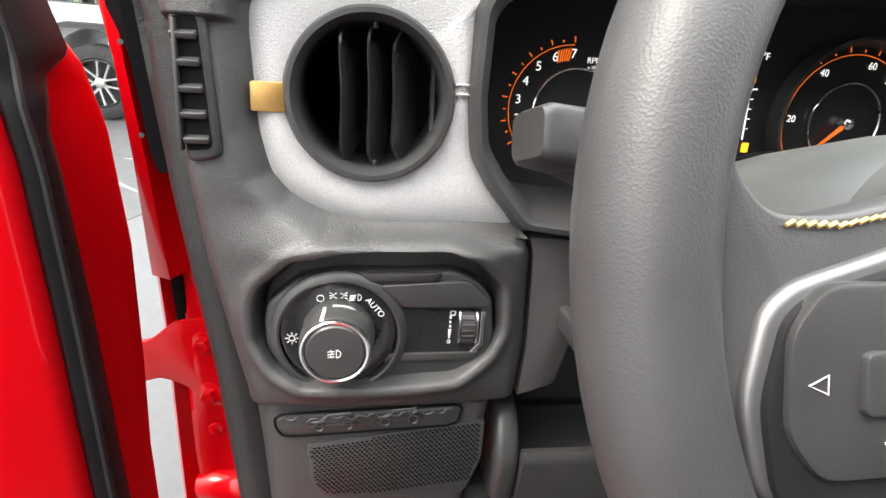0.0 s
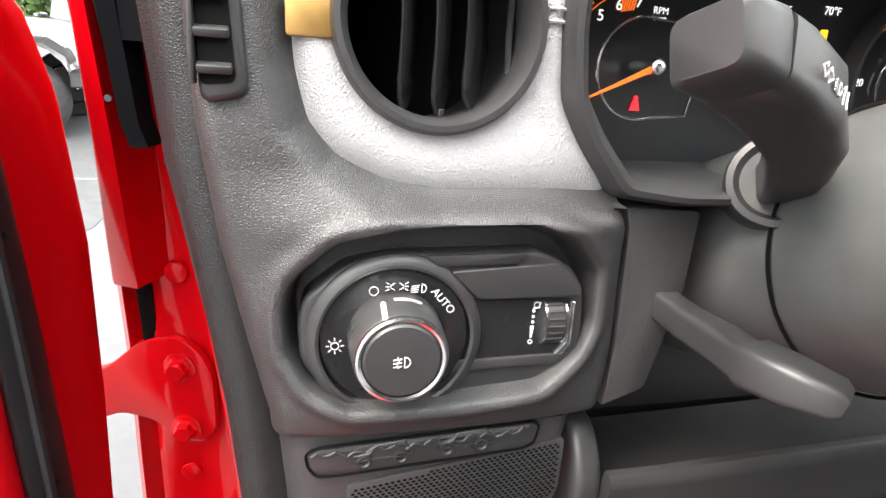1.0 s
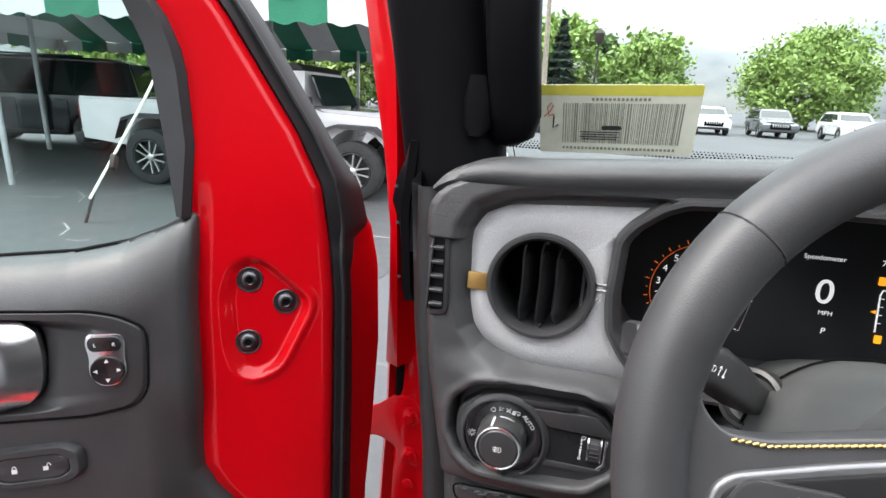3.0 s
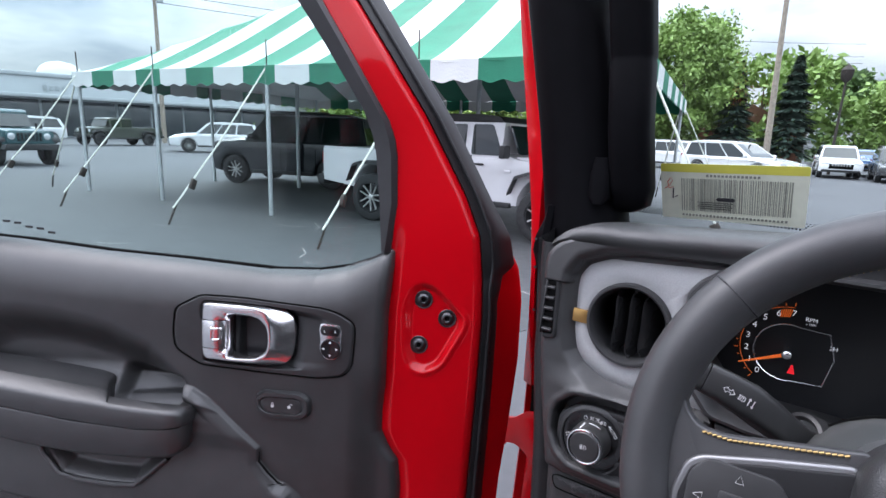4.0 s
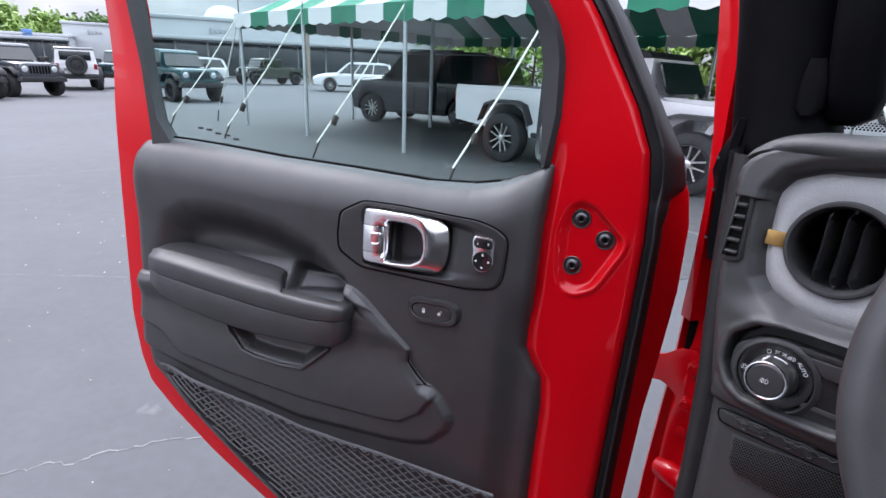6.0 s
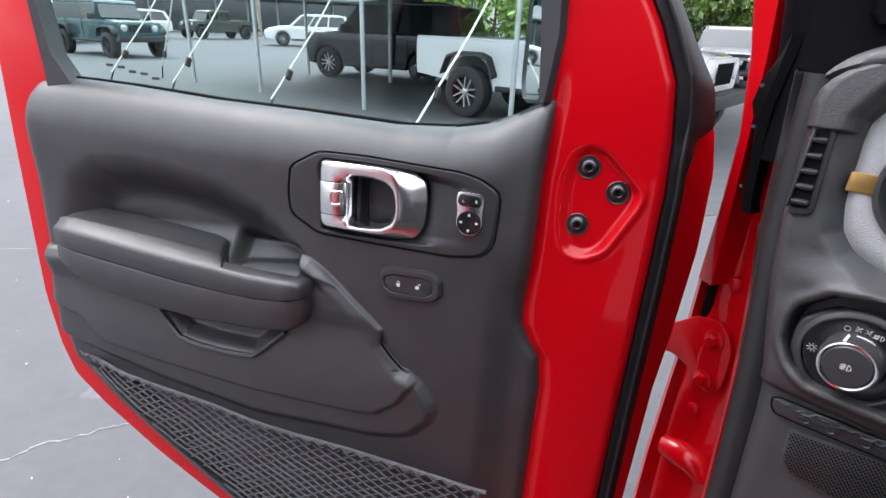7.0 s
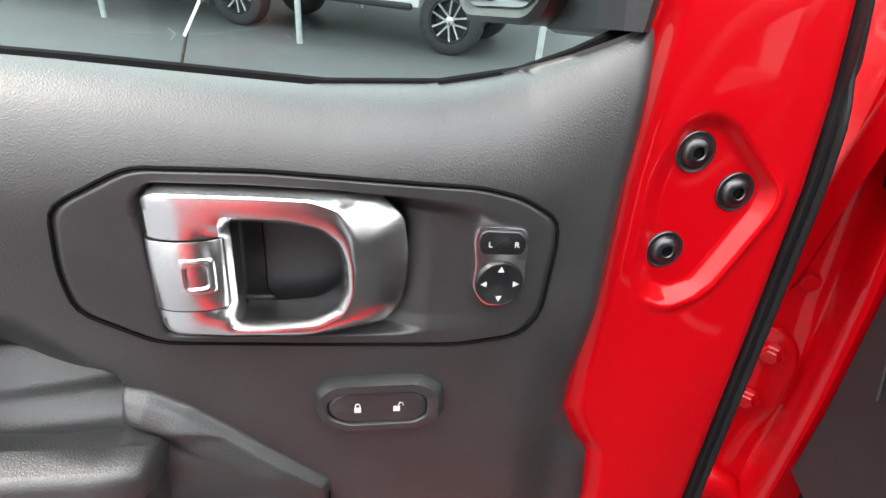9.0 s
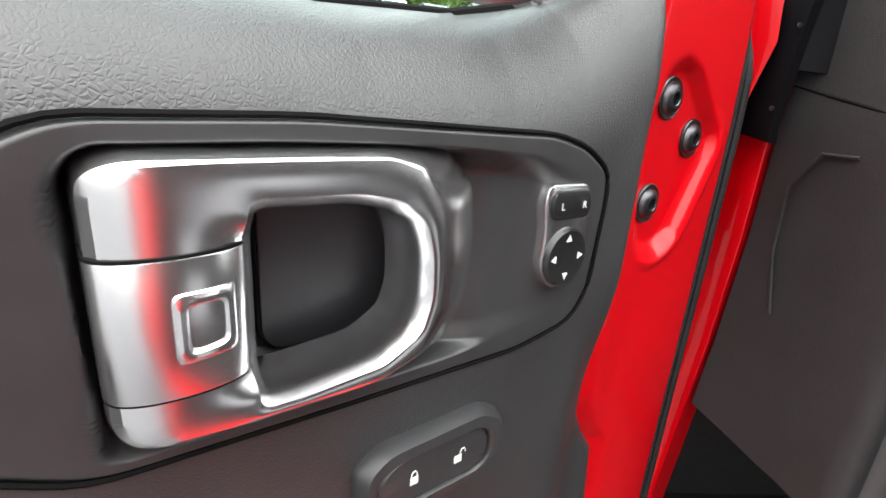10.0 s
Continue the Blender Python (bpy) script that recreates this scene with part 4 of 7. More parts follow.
# black weatherstrip bracket on the post
POSTM = mat("black_post_trim", (0.004, 0.004, 0.005), 0.5, 0, 0.15, 30, spec=0.06)
br = [[(x + o, y, z) for x, y in ((-0.237 + wd, 0.142), (-0.222, 0.132), (-0.212, 0.134), (-0.204 - wd * 0.2, 0.150), (-0.225, 0.170))] for z, o, wd in ((1.184, 0.004, 0.016), (1.20, 0.0, 0.014), (1.28, -0.004, 0.010), (1.31, -0.004, 0.0), (1.335, 0.0, 0.0), (1.36, 0.003, 0.008), (1.385, 0.006, 0.014))]
bracket = part("seal_bracket", loft(br), POSTM, body, "black rubber seal bracket", 45)
for z in (1.215, 1.285, 1.33):
    part("bracket_hole", lathe([(0.0022, 0), (0.0022, 0.0015)], 10, Matrix.Translation((-0.226 - (z - 1.2) * 0.05, 0.1335, z)) @ pose(0, 0, 0, 90)), STEEL, bracket)
# windscreen post trim and the grab handle on it
post = [[(x + o, y + p, z) for x, y in rounded([(-0.236, 0.150), (-0.200, 0.130), (-0.150, 0.128), (-0.118, 0.150), (-0.112, 0.200), (-0.20, 0.26), (-0.24, 0.20)], 0.015, 3)] for z, o, p in ((1.25, 0.010, -0.01), (1.36, 0.004, 0.0), (1.42, -0.004, 0.0), (1.50, -0.014, -0.005), (1.60, -0.028, -0.015), (1.72, -0.044, -0.03), (1.86, -0.06, -0.05))]
part("post_trim", loft(post), POSTM, body, "black plastic windscreen post trim", 50)
gh = [[(-0.098 + a * sx_ + o, 0.118 + b * sy_ + p, z) for a, b in rounded([(1, 1), (-1, 1), (-1, -1), (1, -1)], 0.6, 4)] for z, o, p, sx_, sy_ in ((1.385, -0.010, 0.055, 0.012, 0.02), (1.395, -0.004, 0.045, 0.024, 0.025), (1.42, 0.0, 0.03, 0.028, 0.024), (1.50, -0.006, 0.015, 0.028, 0.022), (1.584, -0.010, 0.008, 0.0275, 0.022), (1.588, -0.010, 0.008, 0.0265, 0.021), (1.592, -0.010, 0.008, 0.0275, 0.022), (1.70, -0.020, -0.004, 0.028, 0.022), (1.86, -0.036, -0.02, 0.028, 0.022))]
part("grab_handle", loft(gh), POSTM, body, "black grab handle on the windscreen post", 40)
part("handle_foot", loft([[(-0.138 + a * f, 0.135 + b * 0.012, z) for a, b in rounded([(1, 1), (-1, 1), (-1, -1), (1, -1)], 0.6, 4)] for z, f in ((1.395, 0.008), (1.405, 0.016), (1.435, 0.015), (1.46, 0.010))]), POSTM, body, "", 40)
# windscreen
ws = part("windscreen", prism([(-0.14, 0.0), (1.30, 0.0), (1.26, 0.62), (-0.20, 0.62)], 0.0, 0.005, "y"), SCREEN_GLASS, body, "clear windscreen", m=Matrix.Translation((0, 0.262, 1.33)) @ pose(0, 0, 0, 24))
ws.visible_shadow = False
frit = bmesh.new()
for r_ in range(4):
    for c_ in range(90):
        lathe([(0.0015 - 0.0002 * r_, -0.0006), (0.0015 - 0.0002 * r_, 0.0)], 6, Matrix.Translation((-0.128 + 0.0042 * c_ + 0.0021 * (r_ % 2), -0.0005, 0.052 + 0.0032 * r_)) @ pose(0, 0, 0, 90), bm=frit)
tagged(part("frit_dots", frit, DARK, ws), "dark printed dots", kind="stuff")
# unseen roof, far side, rear, floor and sill, added to block light and reflections
HEAD = mat("black_headliner", (0.030, 0.030, 0.032), 0.9, 0, 0.15, 20, 0.0004, 300)
# roof left open above the driver to let sky light in
part("roof", box(1.62, 1.45, 0.05, (0.52, -1.42, 1.865), 0.02), RED, body)
part("headliner", box(1.56, 1.40, 0.012, (0.52, -1.42, 1.832), 0.004), HEAD, body)
part("windscreen_header", box(1.5, 0.08, 0.07, (0.52, 0.04, 1.83), 0.02), HEAD, body)
part("far_door", box(0.06, 1.6, 0.75, (1.30, -0.55, 0.85), 0.02), VINYL, body)
part("unseen_far_side", box(0.06, 1.55, 0.66, (1.30, -1.35, 1.53), 0.02), VINYL, body)
part("far_post", box(0.08, 0.10, 0.55, (1.29, -1.2, 1.58), 0.02), HEAD, body)
part("unseen_rear_wall", box(1.6, 0.06, 1.43, (0.52, -2.1, 1.11), 0.02), HEAD, body)
CARPET = mat("black_carpet", (0.014, 0.014, 0.015), 0.95, 0, 0.3, 60, 0.002, 500)
part("floor_pan", box(1.56, 2.6, 0.06, (0.52, -0.85, 0.42), 0.02), CARPET, body)
part("toe_board", box(1.5, 0.06, 0.75, (0.56, 0.33, 0.72), 0.02, rot=(15, 0, 0)), CARPET, body)
part("sill", box(0.14, 1.25, 0.16, (-0.19, -0.42, 0.42), 0.03, 3), RED, body, "red door sill")
part("centre_post", box(0.05, 0.14, 1.44, (-0.225, -1.08, 1.12), 0.02, 3), RED, body, "red centre post")
part("post_lining", box(0.07, 0.15, 1.40, (-0.163, -1.08, 1.12), 0.02, 3), VINYL, body)
part("rear_door", box(0.05, 0.85, 0.85, (-0.225, -1.6, 0.90), 0.02), RED, body)
part("rear_door_lining", box(0.05, 0.84, 0.84, (-0.173, -1.6, 0.90), 0.02), VINYL, body)
# dark pane, unseen, closes the side against bright sky
part("unseen_dark_pane", box(0.012, 0.90, 0.52, (-0.20, -1.58, 1.575), 0.004), CARGLASS, body)

# paper label behind the windscreen, with bars for its code and lines
PAPER = mat("label_paper", (0.78, 0.80, 0.66), 0.6, 0, 0.05, 60)
PAPER_TOP = mat("label_yellow", (0.72, 0.68, 0.10), 0.6, 0, 0.05, 60)
INK_BLACK = mat("label_ink", (0.03, 0.03, 0.035), 0.6, 0, 0.2, 200)
INK_FADED = mat("label_faded_ink", (0.27, 0.28, 0.23), 0.6, 0, 0.2, 200)
INK_RED = mat("label_pen_red", (0.62, 0.12, 0.05), 0.6, 0, 0.1, 200)
LAB = BODY @ Matrix.Translation((0, 0.262, 1.33)) @ pose(0, 0, 0, 24) @ Matrix.Translation((-0.076, -0.002, 0.049)) @ pose(0, 0, 0, 0, -2.2)
label = thing("windscreen_label", LAB, "pale yellow paper label with a barcode on the windscreen", "label")
part("paper", prism(rounded([(0, 0), (0.180, 0), (0.180, 0.089), (0, 0.089)], 0.003, 3), -0.0006, 0.0, "y"), PAPER, label)
part("top_band", prism(rounded([(0.0003, 0.076), (0.1797, 0.076), (0.1797, 0.0888), (0.0003, 0.0888)], 0.003, 3), -0.0009, -0.0004, "y"), PAPER_TOP, label)
lr = random.Random(5)
code = bmesh.new()
xb = 0.028
while xb < 0.164:
    wd = lr.choice((0.0006, 0.0006, 0.0011, 0.0017))
    box(wd, 0.0004, 0.052, (xb + wd / 2, -0.0009, 0.0405), bm=code)
    xb += wd + lr.choice((0.0007, 0.0012, 0.0018))
tagged(part("barcode", code, INK_FADED, label), "faded barcode", kind="stuff")
for row_, x0_, x1_, h_, st in ((0.0075, 0.030, 0.160, 0.0036, 0.0046), (0.0715, 0.062, 0.125, 0.0036, 0.0048)):
    ln_ = bmesh.new()
    xx_ = x0_
    while xx_ < x1_:
        box(st * 0.62, 0.0004, h_ * lr.uniform(0.8, 1.0), (xx_, -0.0012, row_), bm=ln_)
        xx_ += st
    tagged(part("text_line", ln_, INK_FADED, label), "", kind="stuff")
part("mark", prism(rounded([(0.074, 0.0325), (0.097, 0.0325), (0.097, 0.0380), (0.074, 0.0380)], 0.0025, 3), -0.0014, -0.0010, "y"), INK_BLACK, label, "dark maker's mark")
for k in range(4):
    part("text_line", box(0.046 - 0.005 * (k % 2), 0.0004, 0.0010, (0.072, -0.0013, 0.0295 - 0.0032 * k)), INK_BLACK, label)
part("pen_mark", tube([(0.005, -0.0010, 0.049), (0.012, -0.0010, 0.055), (0.016, -0.0010, 0.062), (0.014, -0.0010, 0.067), (0.009, -0.0010, 0.060), (0.011, -0.0010, 0.050), (0.017, -0.0010, 0.052)], 0.0006, 5), INK_RED, label)
part("pen_mark", tube([(0.017, -0.0010, 0.050), (0.016, -0.0010, 0.034), (0.022, -0.0010, 0.038)], 0.0009, 5), INK_BLACK, label)

# ---- open front door ----
DU, DN, TIP = Vector((-0.77, -0.638, 0)).normalized(), Vector((0.638, -0.77, 0)).normalized(), radians(6.8)
DW = Vector((0, 0, 1)) * math.cos(TIP) - DN * math.sin(TIP)
DV = DW.cross(DU)
DO_ = Vector((-0.30, 0.34, 1.2)) - 1.2 * DW
DOOR = Matrix(((DU.x, DV.x, DW.x, DO_.x), (DU.y, DV.y, DW.y, DO_.y), (DU.z, DV.z, DW.z, DO_.z), (0, 0, 0, 1)))
door = thing("open_door", DOOR, "open red front door with black grained trim and tinted window", "car door")

# edges of the trim as (height, along) and the sill as (along, height)
W_F = [0.40, 0.755, 0.83, 0.90, 0.946, 0.968, 0.995, 1.03, 1.095, 1.20, 1.254, 1.31]
U_F = [0.117, 0.115, 0.114, 0.113, 0.1185, 0.135, 0.148, 0.149, 0.146, 0.145, 0.141, 0.137]
W_R = [0.40, 0.45, 0.61, 0.667, 0.72, 0.775, 0.795, 0.83, 0.954, 1.06, 1.163, 1.245, 1.30]
U_R = [0.378, 0.449, 0.709, 0.794, 0.869, 0.932, 0.957, 0.967, 0.976, 0.980, 0.983, 0.985, 0.975]
U_S = [0.13, 0.140, 0.180, 0.217, 0.270, 0.345, 0.49, 0.640, 0.795, 0.88, 0.960, 1.0, 1.02]
W_S = [1.304, 1.300, 1.280, 1.266, 1.256, 1.253, 1.261, 1.267, 1.278, 1.282, 1.284, 1.272, 1.262]
CONCAVE = [(1.1, 0.98), (1.1, 1.05), (0.945, 1.08), (0.91, 1.137), (0.845, 1.171), (0.765, 1.177), (0.689, 1.17), (0.614, 1.155), (0.54, 1.124), (0.485, 1.07), (0.449, 1.038), (0.43, 1.0)]
LOWER = [(0.50, 1.030), (0.4829, 1.0563), (0.4641, 1.0526), (0.4417, 1.0393), (0.4191, 1.0206), (0.3873, 0.9926), (0.349, 0.9601), (0.3477, 0.9527), (0.348, 0.9376), (0.3334, 0.9203), (0.3155, 0.9039), (0.3003, 0.8998), (0.2807, 0.8848), (0.2613, 0.8583), (0.2564, 0.8428), (0.262, 0.8214), (0.2931, 0.7894), (0.32, 0.779), (0.363, 0.773), (0.566, 0.767), (0.744, 0.791), (0.873, 0.817), (1.1, 0.87), (1.1, 1.0), (0.6, 1.02)]
FIN = [(0.508, 1.0220), (0.4934, 1.0497), (0.4829, 1.0563), (0.4641, 1.0526), (0.4417, 1.0393), (0.4191, 1.0206), (0.4120, 1.0120), (0.4339, 1.0165), (0.469, 1.0190)]
STEP = [(1.1, 0.93), (0.903, 0.884), (0.855, 0.846), (0.729, 0.83), (0.556, 0.816), (0.392, 0.816), (0.352, 0.82), (0.314, 0.846), (0.302, 0.866), (0.25, 0.93), (0.33, 1.04), (0.55, 1.06), (1.1, 1.0)]
CUP = [(0.735, 0.97), (0.73, 0.936), (0.69, 0.89), (0.631, 0.883), (0.556, 0.883), (0.505, 0.93), (0.50, 0.97)]
NETZONE = [(0.96, 0.79), (0.87, 0.782), (0.73, 0.766), (0.646, 0.758), (0.557, 0.742), (0.475, 0.737), (0.40, 0.735), (0.295, 0.728), (0.19, 0.715), (0.17, 0.3), (0.4, 0.3)]
BEZEL = rounded([(0.493, 1.188), (0.449, 1.2115), (0.378, 1.211), (0.2475, 1.2025), (0.219, 1.195), (0.1965, 1.181), (0.1945, 1.165), (0.198, 1.11), (0.211, 1.093), (0.254, 1.0865), (0.353, 1.0895), (0.4525, 1.094), (0.496, 1.1185), (0.4985, 1.147)], 0.010, 3)

s, t = np.meshgrid(np.linspace(0, 1, 520), np.linspace(0, 1, 470))
u0 = 0.13 + s * 0.845
W = 0.42 + t * (np.interp(u0, U_S, W_S) - 0.42)
uf, ur = np.interp(W, W_F, U_F), np.interp(W, W_R, U_R)
U = uf + s * (ur - uf)
V = np.full(U.shape, 0.022)
V += 0.006 * sstep(1.10, 1.20, W) * sstep(0.16, 0.3, U)
d_top = np.interp(U, U_S, W_S) - W
V -= (0.022 + 0.038 * sstep(0.14, 0.25, U)) * (1 - np.sqrt(1 - (1 - np.clip(d_top / 0.078, 0, 1)) ** 2))
V -= 0.024 * (1 - np.sqrt(1 - (1 - np.clip((U - uf) / 0.020, 0, 1)) ** 2))
V -= 0.024 * (1 - np.sqrt(1 - (1 - np.clip((ur - U) / 0.03, 0, 1)) ** 2))
V -= 0.016 * (1 - sstep(0.150, 0.205, U)) * (1 - sstep(1.0, 1.12, W))
dc = sdf(CONCAVE, U, W)
V -= 0.046 * sstep(0.003, -0.080, dc) * sstep(0.035, 0.12, ur - U)
dl = sdf(LOWER, U, W)
V += 0.0060 * np.clip((0.0006 - dl) / np.where(W < 0.9, 0.014, 0.0046), 0, 1) + (0.9 * sstep(0.950, 0.985, W) + 0.6 * sstep(0.945, 0.84, W)) * 0.010 * sstep(0.002, -0.020, dl)
V += 0.006 * sstep(0.001, -0.016, sdf(FIN, U, W))
V += 0.008 * sstep(0.0, -0.010, sdf(STEP, U, W)) * sstep(0.0, -0.02, dl) * sstep(0.99, 0.87, W)
V -= 0.022 * sstep(0.0, -0.022, sdf(CUP, U, W))
V -= 0.045 * sstep(0.004, -0.012, sdf(NETZONE, U, W)) * sstep(0.028, 0.050, ur - U)
# grip pocket behind the armrest's low end
V -= 0.035 * sstep(0.478, 0.500, U) * sstep(0.625, 0.600, U) * sstep(0.985, 1.0, W) * sstep(1.075, 1.045, W)
db = sdf(BEZEL, U, W)
V -= 0.060 * sstep(-0.004, -0.012, db)
trim = sheet_part("door_trim", np.stack([U, V, W], -1), VINYL, door, "black grained vinyl door trim with moulded creases")
# dark parting line along the stepped crease
part("panel_gap", tube([(0.3478, 0.0262, 0.9545), (0.3484, 0.0262, 0.9376), (0.3334, 0.0262, 0.9198), (0.3155, 0.0260, 0.9033), (0.3080, 0.0255, 0.9012)], [0.0006, 0.0017, 0.0017, 0.0014, 0.0005], 6), DARK, door)

# handle bezel: a dished plate
c0 = (0.346, 1.149)
rim = np.array(by_angle(BEZEL, c0, 320))
rho = np.linspace(0, 1, 120)
BU = c0[0] + rho[:, None] * (rim[None, :, 0] - c0[0])
BW = c0[1] + rho[:, None] * (rim[None, :, 1] - c0[1])
dish = rounded([(0.4499, 1.1953), (0.442, 1.2049), (0.3864, 1.2042), (0.3354, 1.2018), (0.2594, 1.1944), (0.2336, 1.1869), (0.2126, 1.1784), (0.205, 1.165), (0.207, 1.118), (0.222, 1.100), (0.30, 1.0955), (0.40, 1.0965), (0.447, 1.0985)], 0.006, 4)
BV = 0.0245 + 0.006 * sstep(1.10, 1.20, BW) * sstep(0.16, 0.3, BU)
ddish = sdf(dish, BU, BW)
BV -= 0.015 * sstep(0.0, -0.014, ddish) * (0.20 + 0.80 * sstep(1.09, 1.18, BW)) * sstep(0.215, 0.30, BU)
BV -= 0.016 * sstep(0.275, 0.32, BU) * sstep(0.0, -0.0045, ddish)
cav = rounded([(0.412, 1.192), (0.30, 1.188), (0.292, 1.175), (0.292, 1.125), (0.302, 1.106), (0.345, 1.099), (0.412, 1.102)], 0.008, 3)
BV -= 0.012 * sstep(0.002, -0.010, sdf(cav, BU, BW))
BV -= 0.0030 * sstep(0.965, 1.0, rho)[:, None] ** 2
part("bezel_gap", tube([(a, 0.0228 + 0.006 * float(sstep(1.10, 1.20, b)) * float(sstep(0.16, 0.3, a)), b) for a, b in [(c0[0] + (x - c0[0]) * 1.007, c0[1] + (y - c0[1]) * 1.014) for x, y in by_angle(BEZEL, c0, 160)]], 0.0013, 6, True), DARK, door)
BP = np.stack([BU, BV, BW], -1)
BP = np.concatenate([BP, BP[:, :1]], 1)
bezel = sheet_part("handle_bezel", BP, PLASTIC, door, "smooth black plastic handle bezel, dished")
# flap at the bottom of the hand recess
flap = rounded([(0.386, 1.178), (0.386, 1.118), (0.380, 1.1105), (0.344, 1.110), (0.330, 1.120), (0.306, 1.124), (0.305, 1.176)], 0.005, 4)
part("flap_gap", prism([(x + (x - 0.346) * 0.025, z + (z - 1.143) * 0.03) for x, z in flap], -0.016, -0.0030, "y"), DARK, bezel)
part("recess_panel", prism(flap, -0.016, -0.0008, "y", 0.001), RUBBER, bezel)

# chrome pull handle: a ring round the hand opening
ch = (0.366, 1.152)


def softened(pts, n=5):
    """Evens out an outline given at even angles."""
    p = np.array(pts)
    return [tuple(q) for q in sum(np.roll(p, k, 0) for k in range(-n, n + 1)) / (2 * n + 1)]


def barrel_v(x):
    """Front of the round barrel at the handle's hinged end."""
    return 0.029 + 0.0135 * max(0.0, 1 - ((x - 0.4230) / 0.0220) ** 2) ** 0.35


def outline(pts, r, n):
    return np.array(softened(by_angle(rounded(pts, r, 4), ch, 360), n))


base_o = outline([(0.4448, 1.199), (0.4360, 1.2035), (0.383, 1.2020), (0.330, 1.2005), (0.312, 1.1975), (0.2955, 1.181), (0.2925, 1.158), (0.2933, 1.1365), (0.2966, 1.1195), (0.3082, 1.1055), (0.3326, 1.0995), (0.3657, 1.1010), (0.436, 1.1040), (0.4452, 1.1085)], 0.004, 2)
front_o = outline([(0.4440, 1.1967), (0.4350, 1.2010), (0.3826, 1.1998), (0.3500, 1.1985), (0.3350, 1.1930), (0.3261, 1.1747), (0.3238, 1.1518), (0.3247, 1.1331), (0.333, 1.1165), (0.3514, 1.1095), (0.3621, 1.1090), (0.4049, 1.1100), (0.4372, 1.1115), (0.4440, 1.116)], 0.004, 2)
front_i = outline([(0.4010, 1.1875), (0.3635, 1.1860), (0.3455, 1.1815), (0.3345, 1.172), (0.3305, 1.158), (0.3299, 1.1393), (0.3342, 1.1255), (0.3514, 1.1158), (0.3845, 1.1138), (0.4010, 1.1142)], 0.004, 2)
inner = outline([(0.3985, 1.1838), (0.3640, 1.1820), (0.3478, 1.1783), (0.3378, 1.1704), (0.3339, 1.1578), (0.3333, 1.1393), (0.3377, 1.1265), (0.3524, 1.1182), (0.3845, 1.1160), (0.3985, 1.1165)], 0.004, 2)


def ring_at(p, v):
    out = []
    for x, z in p:
        near = 1.0 if x > 0.423 else float(sstep(1.118, 1.130, z) * (1 - sstep(1.172, 1.184, z)))
        out.append((x, v - (0.0425 - barrel_v(x)) * near * max(0.0, min(1.0, (v - 0.014) / 0.02)) * float(sstep(0.394, 0.406, x)), z))
    return out


rings = [ring_at(base_o, 0.012), ring_at(base_o, 0.0215)]
for k, vv in ((0.25, 0.0275), (0.5, 0.0330), (0.75, 0.0378), (0.93, 0.0405)):
    rings.append(ring_at(base_o * (1 - k) + front_o * k, vv))
for k in (0.06, 0.15, 0.25, 0.38, 0.5, 0.62, 0.75, 0.85, 0.94):
    rings.append(ring_at(front_o * (1 - k) + front_i * k, 0.0414 + 0.0008 * math.sin(math.pi * k)))
rings += [ring_at(front_i * 0.5 + inner * 0.5, 0.0385), ring_at(inner, 0.0345), ring_at(inner, 0.010)]
handle = part("pull_handle", loft(rings, True, False, None, True), CHROME, door, "satin chrome pull handle", 25)
# lock knob, the middle of the handle's barrel
for w0, w1, nm, dv in ((1.1278, 1.1742, "knob_gap", 0.0002), (1.1286, 1.1734, "lock_knob", 0.0008)):
    pr = [(0.4230 + 0.0220 * math.cos(a), 0.029 + dv + 0.0135 * max(0.0, math.sin(a)) ** 0.7) for a in (math.pi * k / 28 for k in range(29))]
    pr = pr + [(0.4012, 0.006), (0.4448, 0.006)]
    k = part(nm, prism(pr, w0, w1, "z", 0.0005 if nm == "lock_knob" else 0.0, 2), DARK if nm == "knob_gap" else CHROME, door, "satin chrome lock knob" if nm == "lock_knob" else "", 30)
    if nm == "lock_knob":
        def frame_ring(e, v):
            q = spaced(rounded([(0.4055 + e, 1.1395 + e), (0.4055 + e, 1.1640 - e), (0.4270 - e, 1.1640 - e), (0.4270 - e, 1.1385 + e)], 0.003, 4), 64)
            return [(x, barrel_v(x) + v, z) for x, z in q]
        part("knob_frame", loft([frame_ring(0.0, -0.001), frame_ring(0.0016, 0.0016), frame_ring(0.0030, 0.0022), frame_ring(0.0044, 0.0020), frame_ring(0.0058, 0.0004), frame_ring(0.0068, 0.0000)], True, True), CHROME, k, "", 30)

# mirror switch
sw = rounded([(0.249, 1.1785), (0.218, 1.1770), (0.2135, 1.168), (0.2150, 1.152), (0.2135, 1.134), (0.2230, 1.1200), (0.2405, 1.1200), (0.2500, 1.134), (0.2485, 1.152), (0.2515, 1.168)], 0.006, 4)
mirror_switch = part("mirror_switch", prism(sw, 0.010, 0.0285, "y", 0.0012), CHROME, door, "mirror adjuster with chrome surround")
part("rocker", prism(rounded([(0.2465, 1.1755), (0.2205, 1.1745), (0.2165, 1.167), (0.2190, 1.1590), (0.2455, 1.1595), (0.2490, 1.167)], 0.004, 4), 0.024, 0.0310, "y", 0.001), GLOSSY, mirror_switch)
pad = part("direction_pad", lathe([(0.0163, 0), (0.0163, 0.006), (0.0150, 0.0078), (0.0, 0.0066)], 40, Matrix.Translation((0.2318, 0.0235, 1.1380)) @ pose(0, 0, 0, -90)), GLOSSY, mirror_switch)
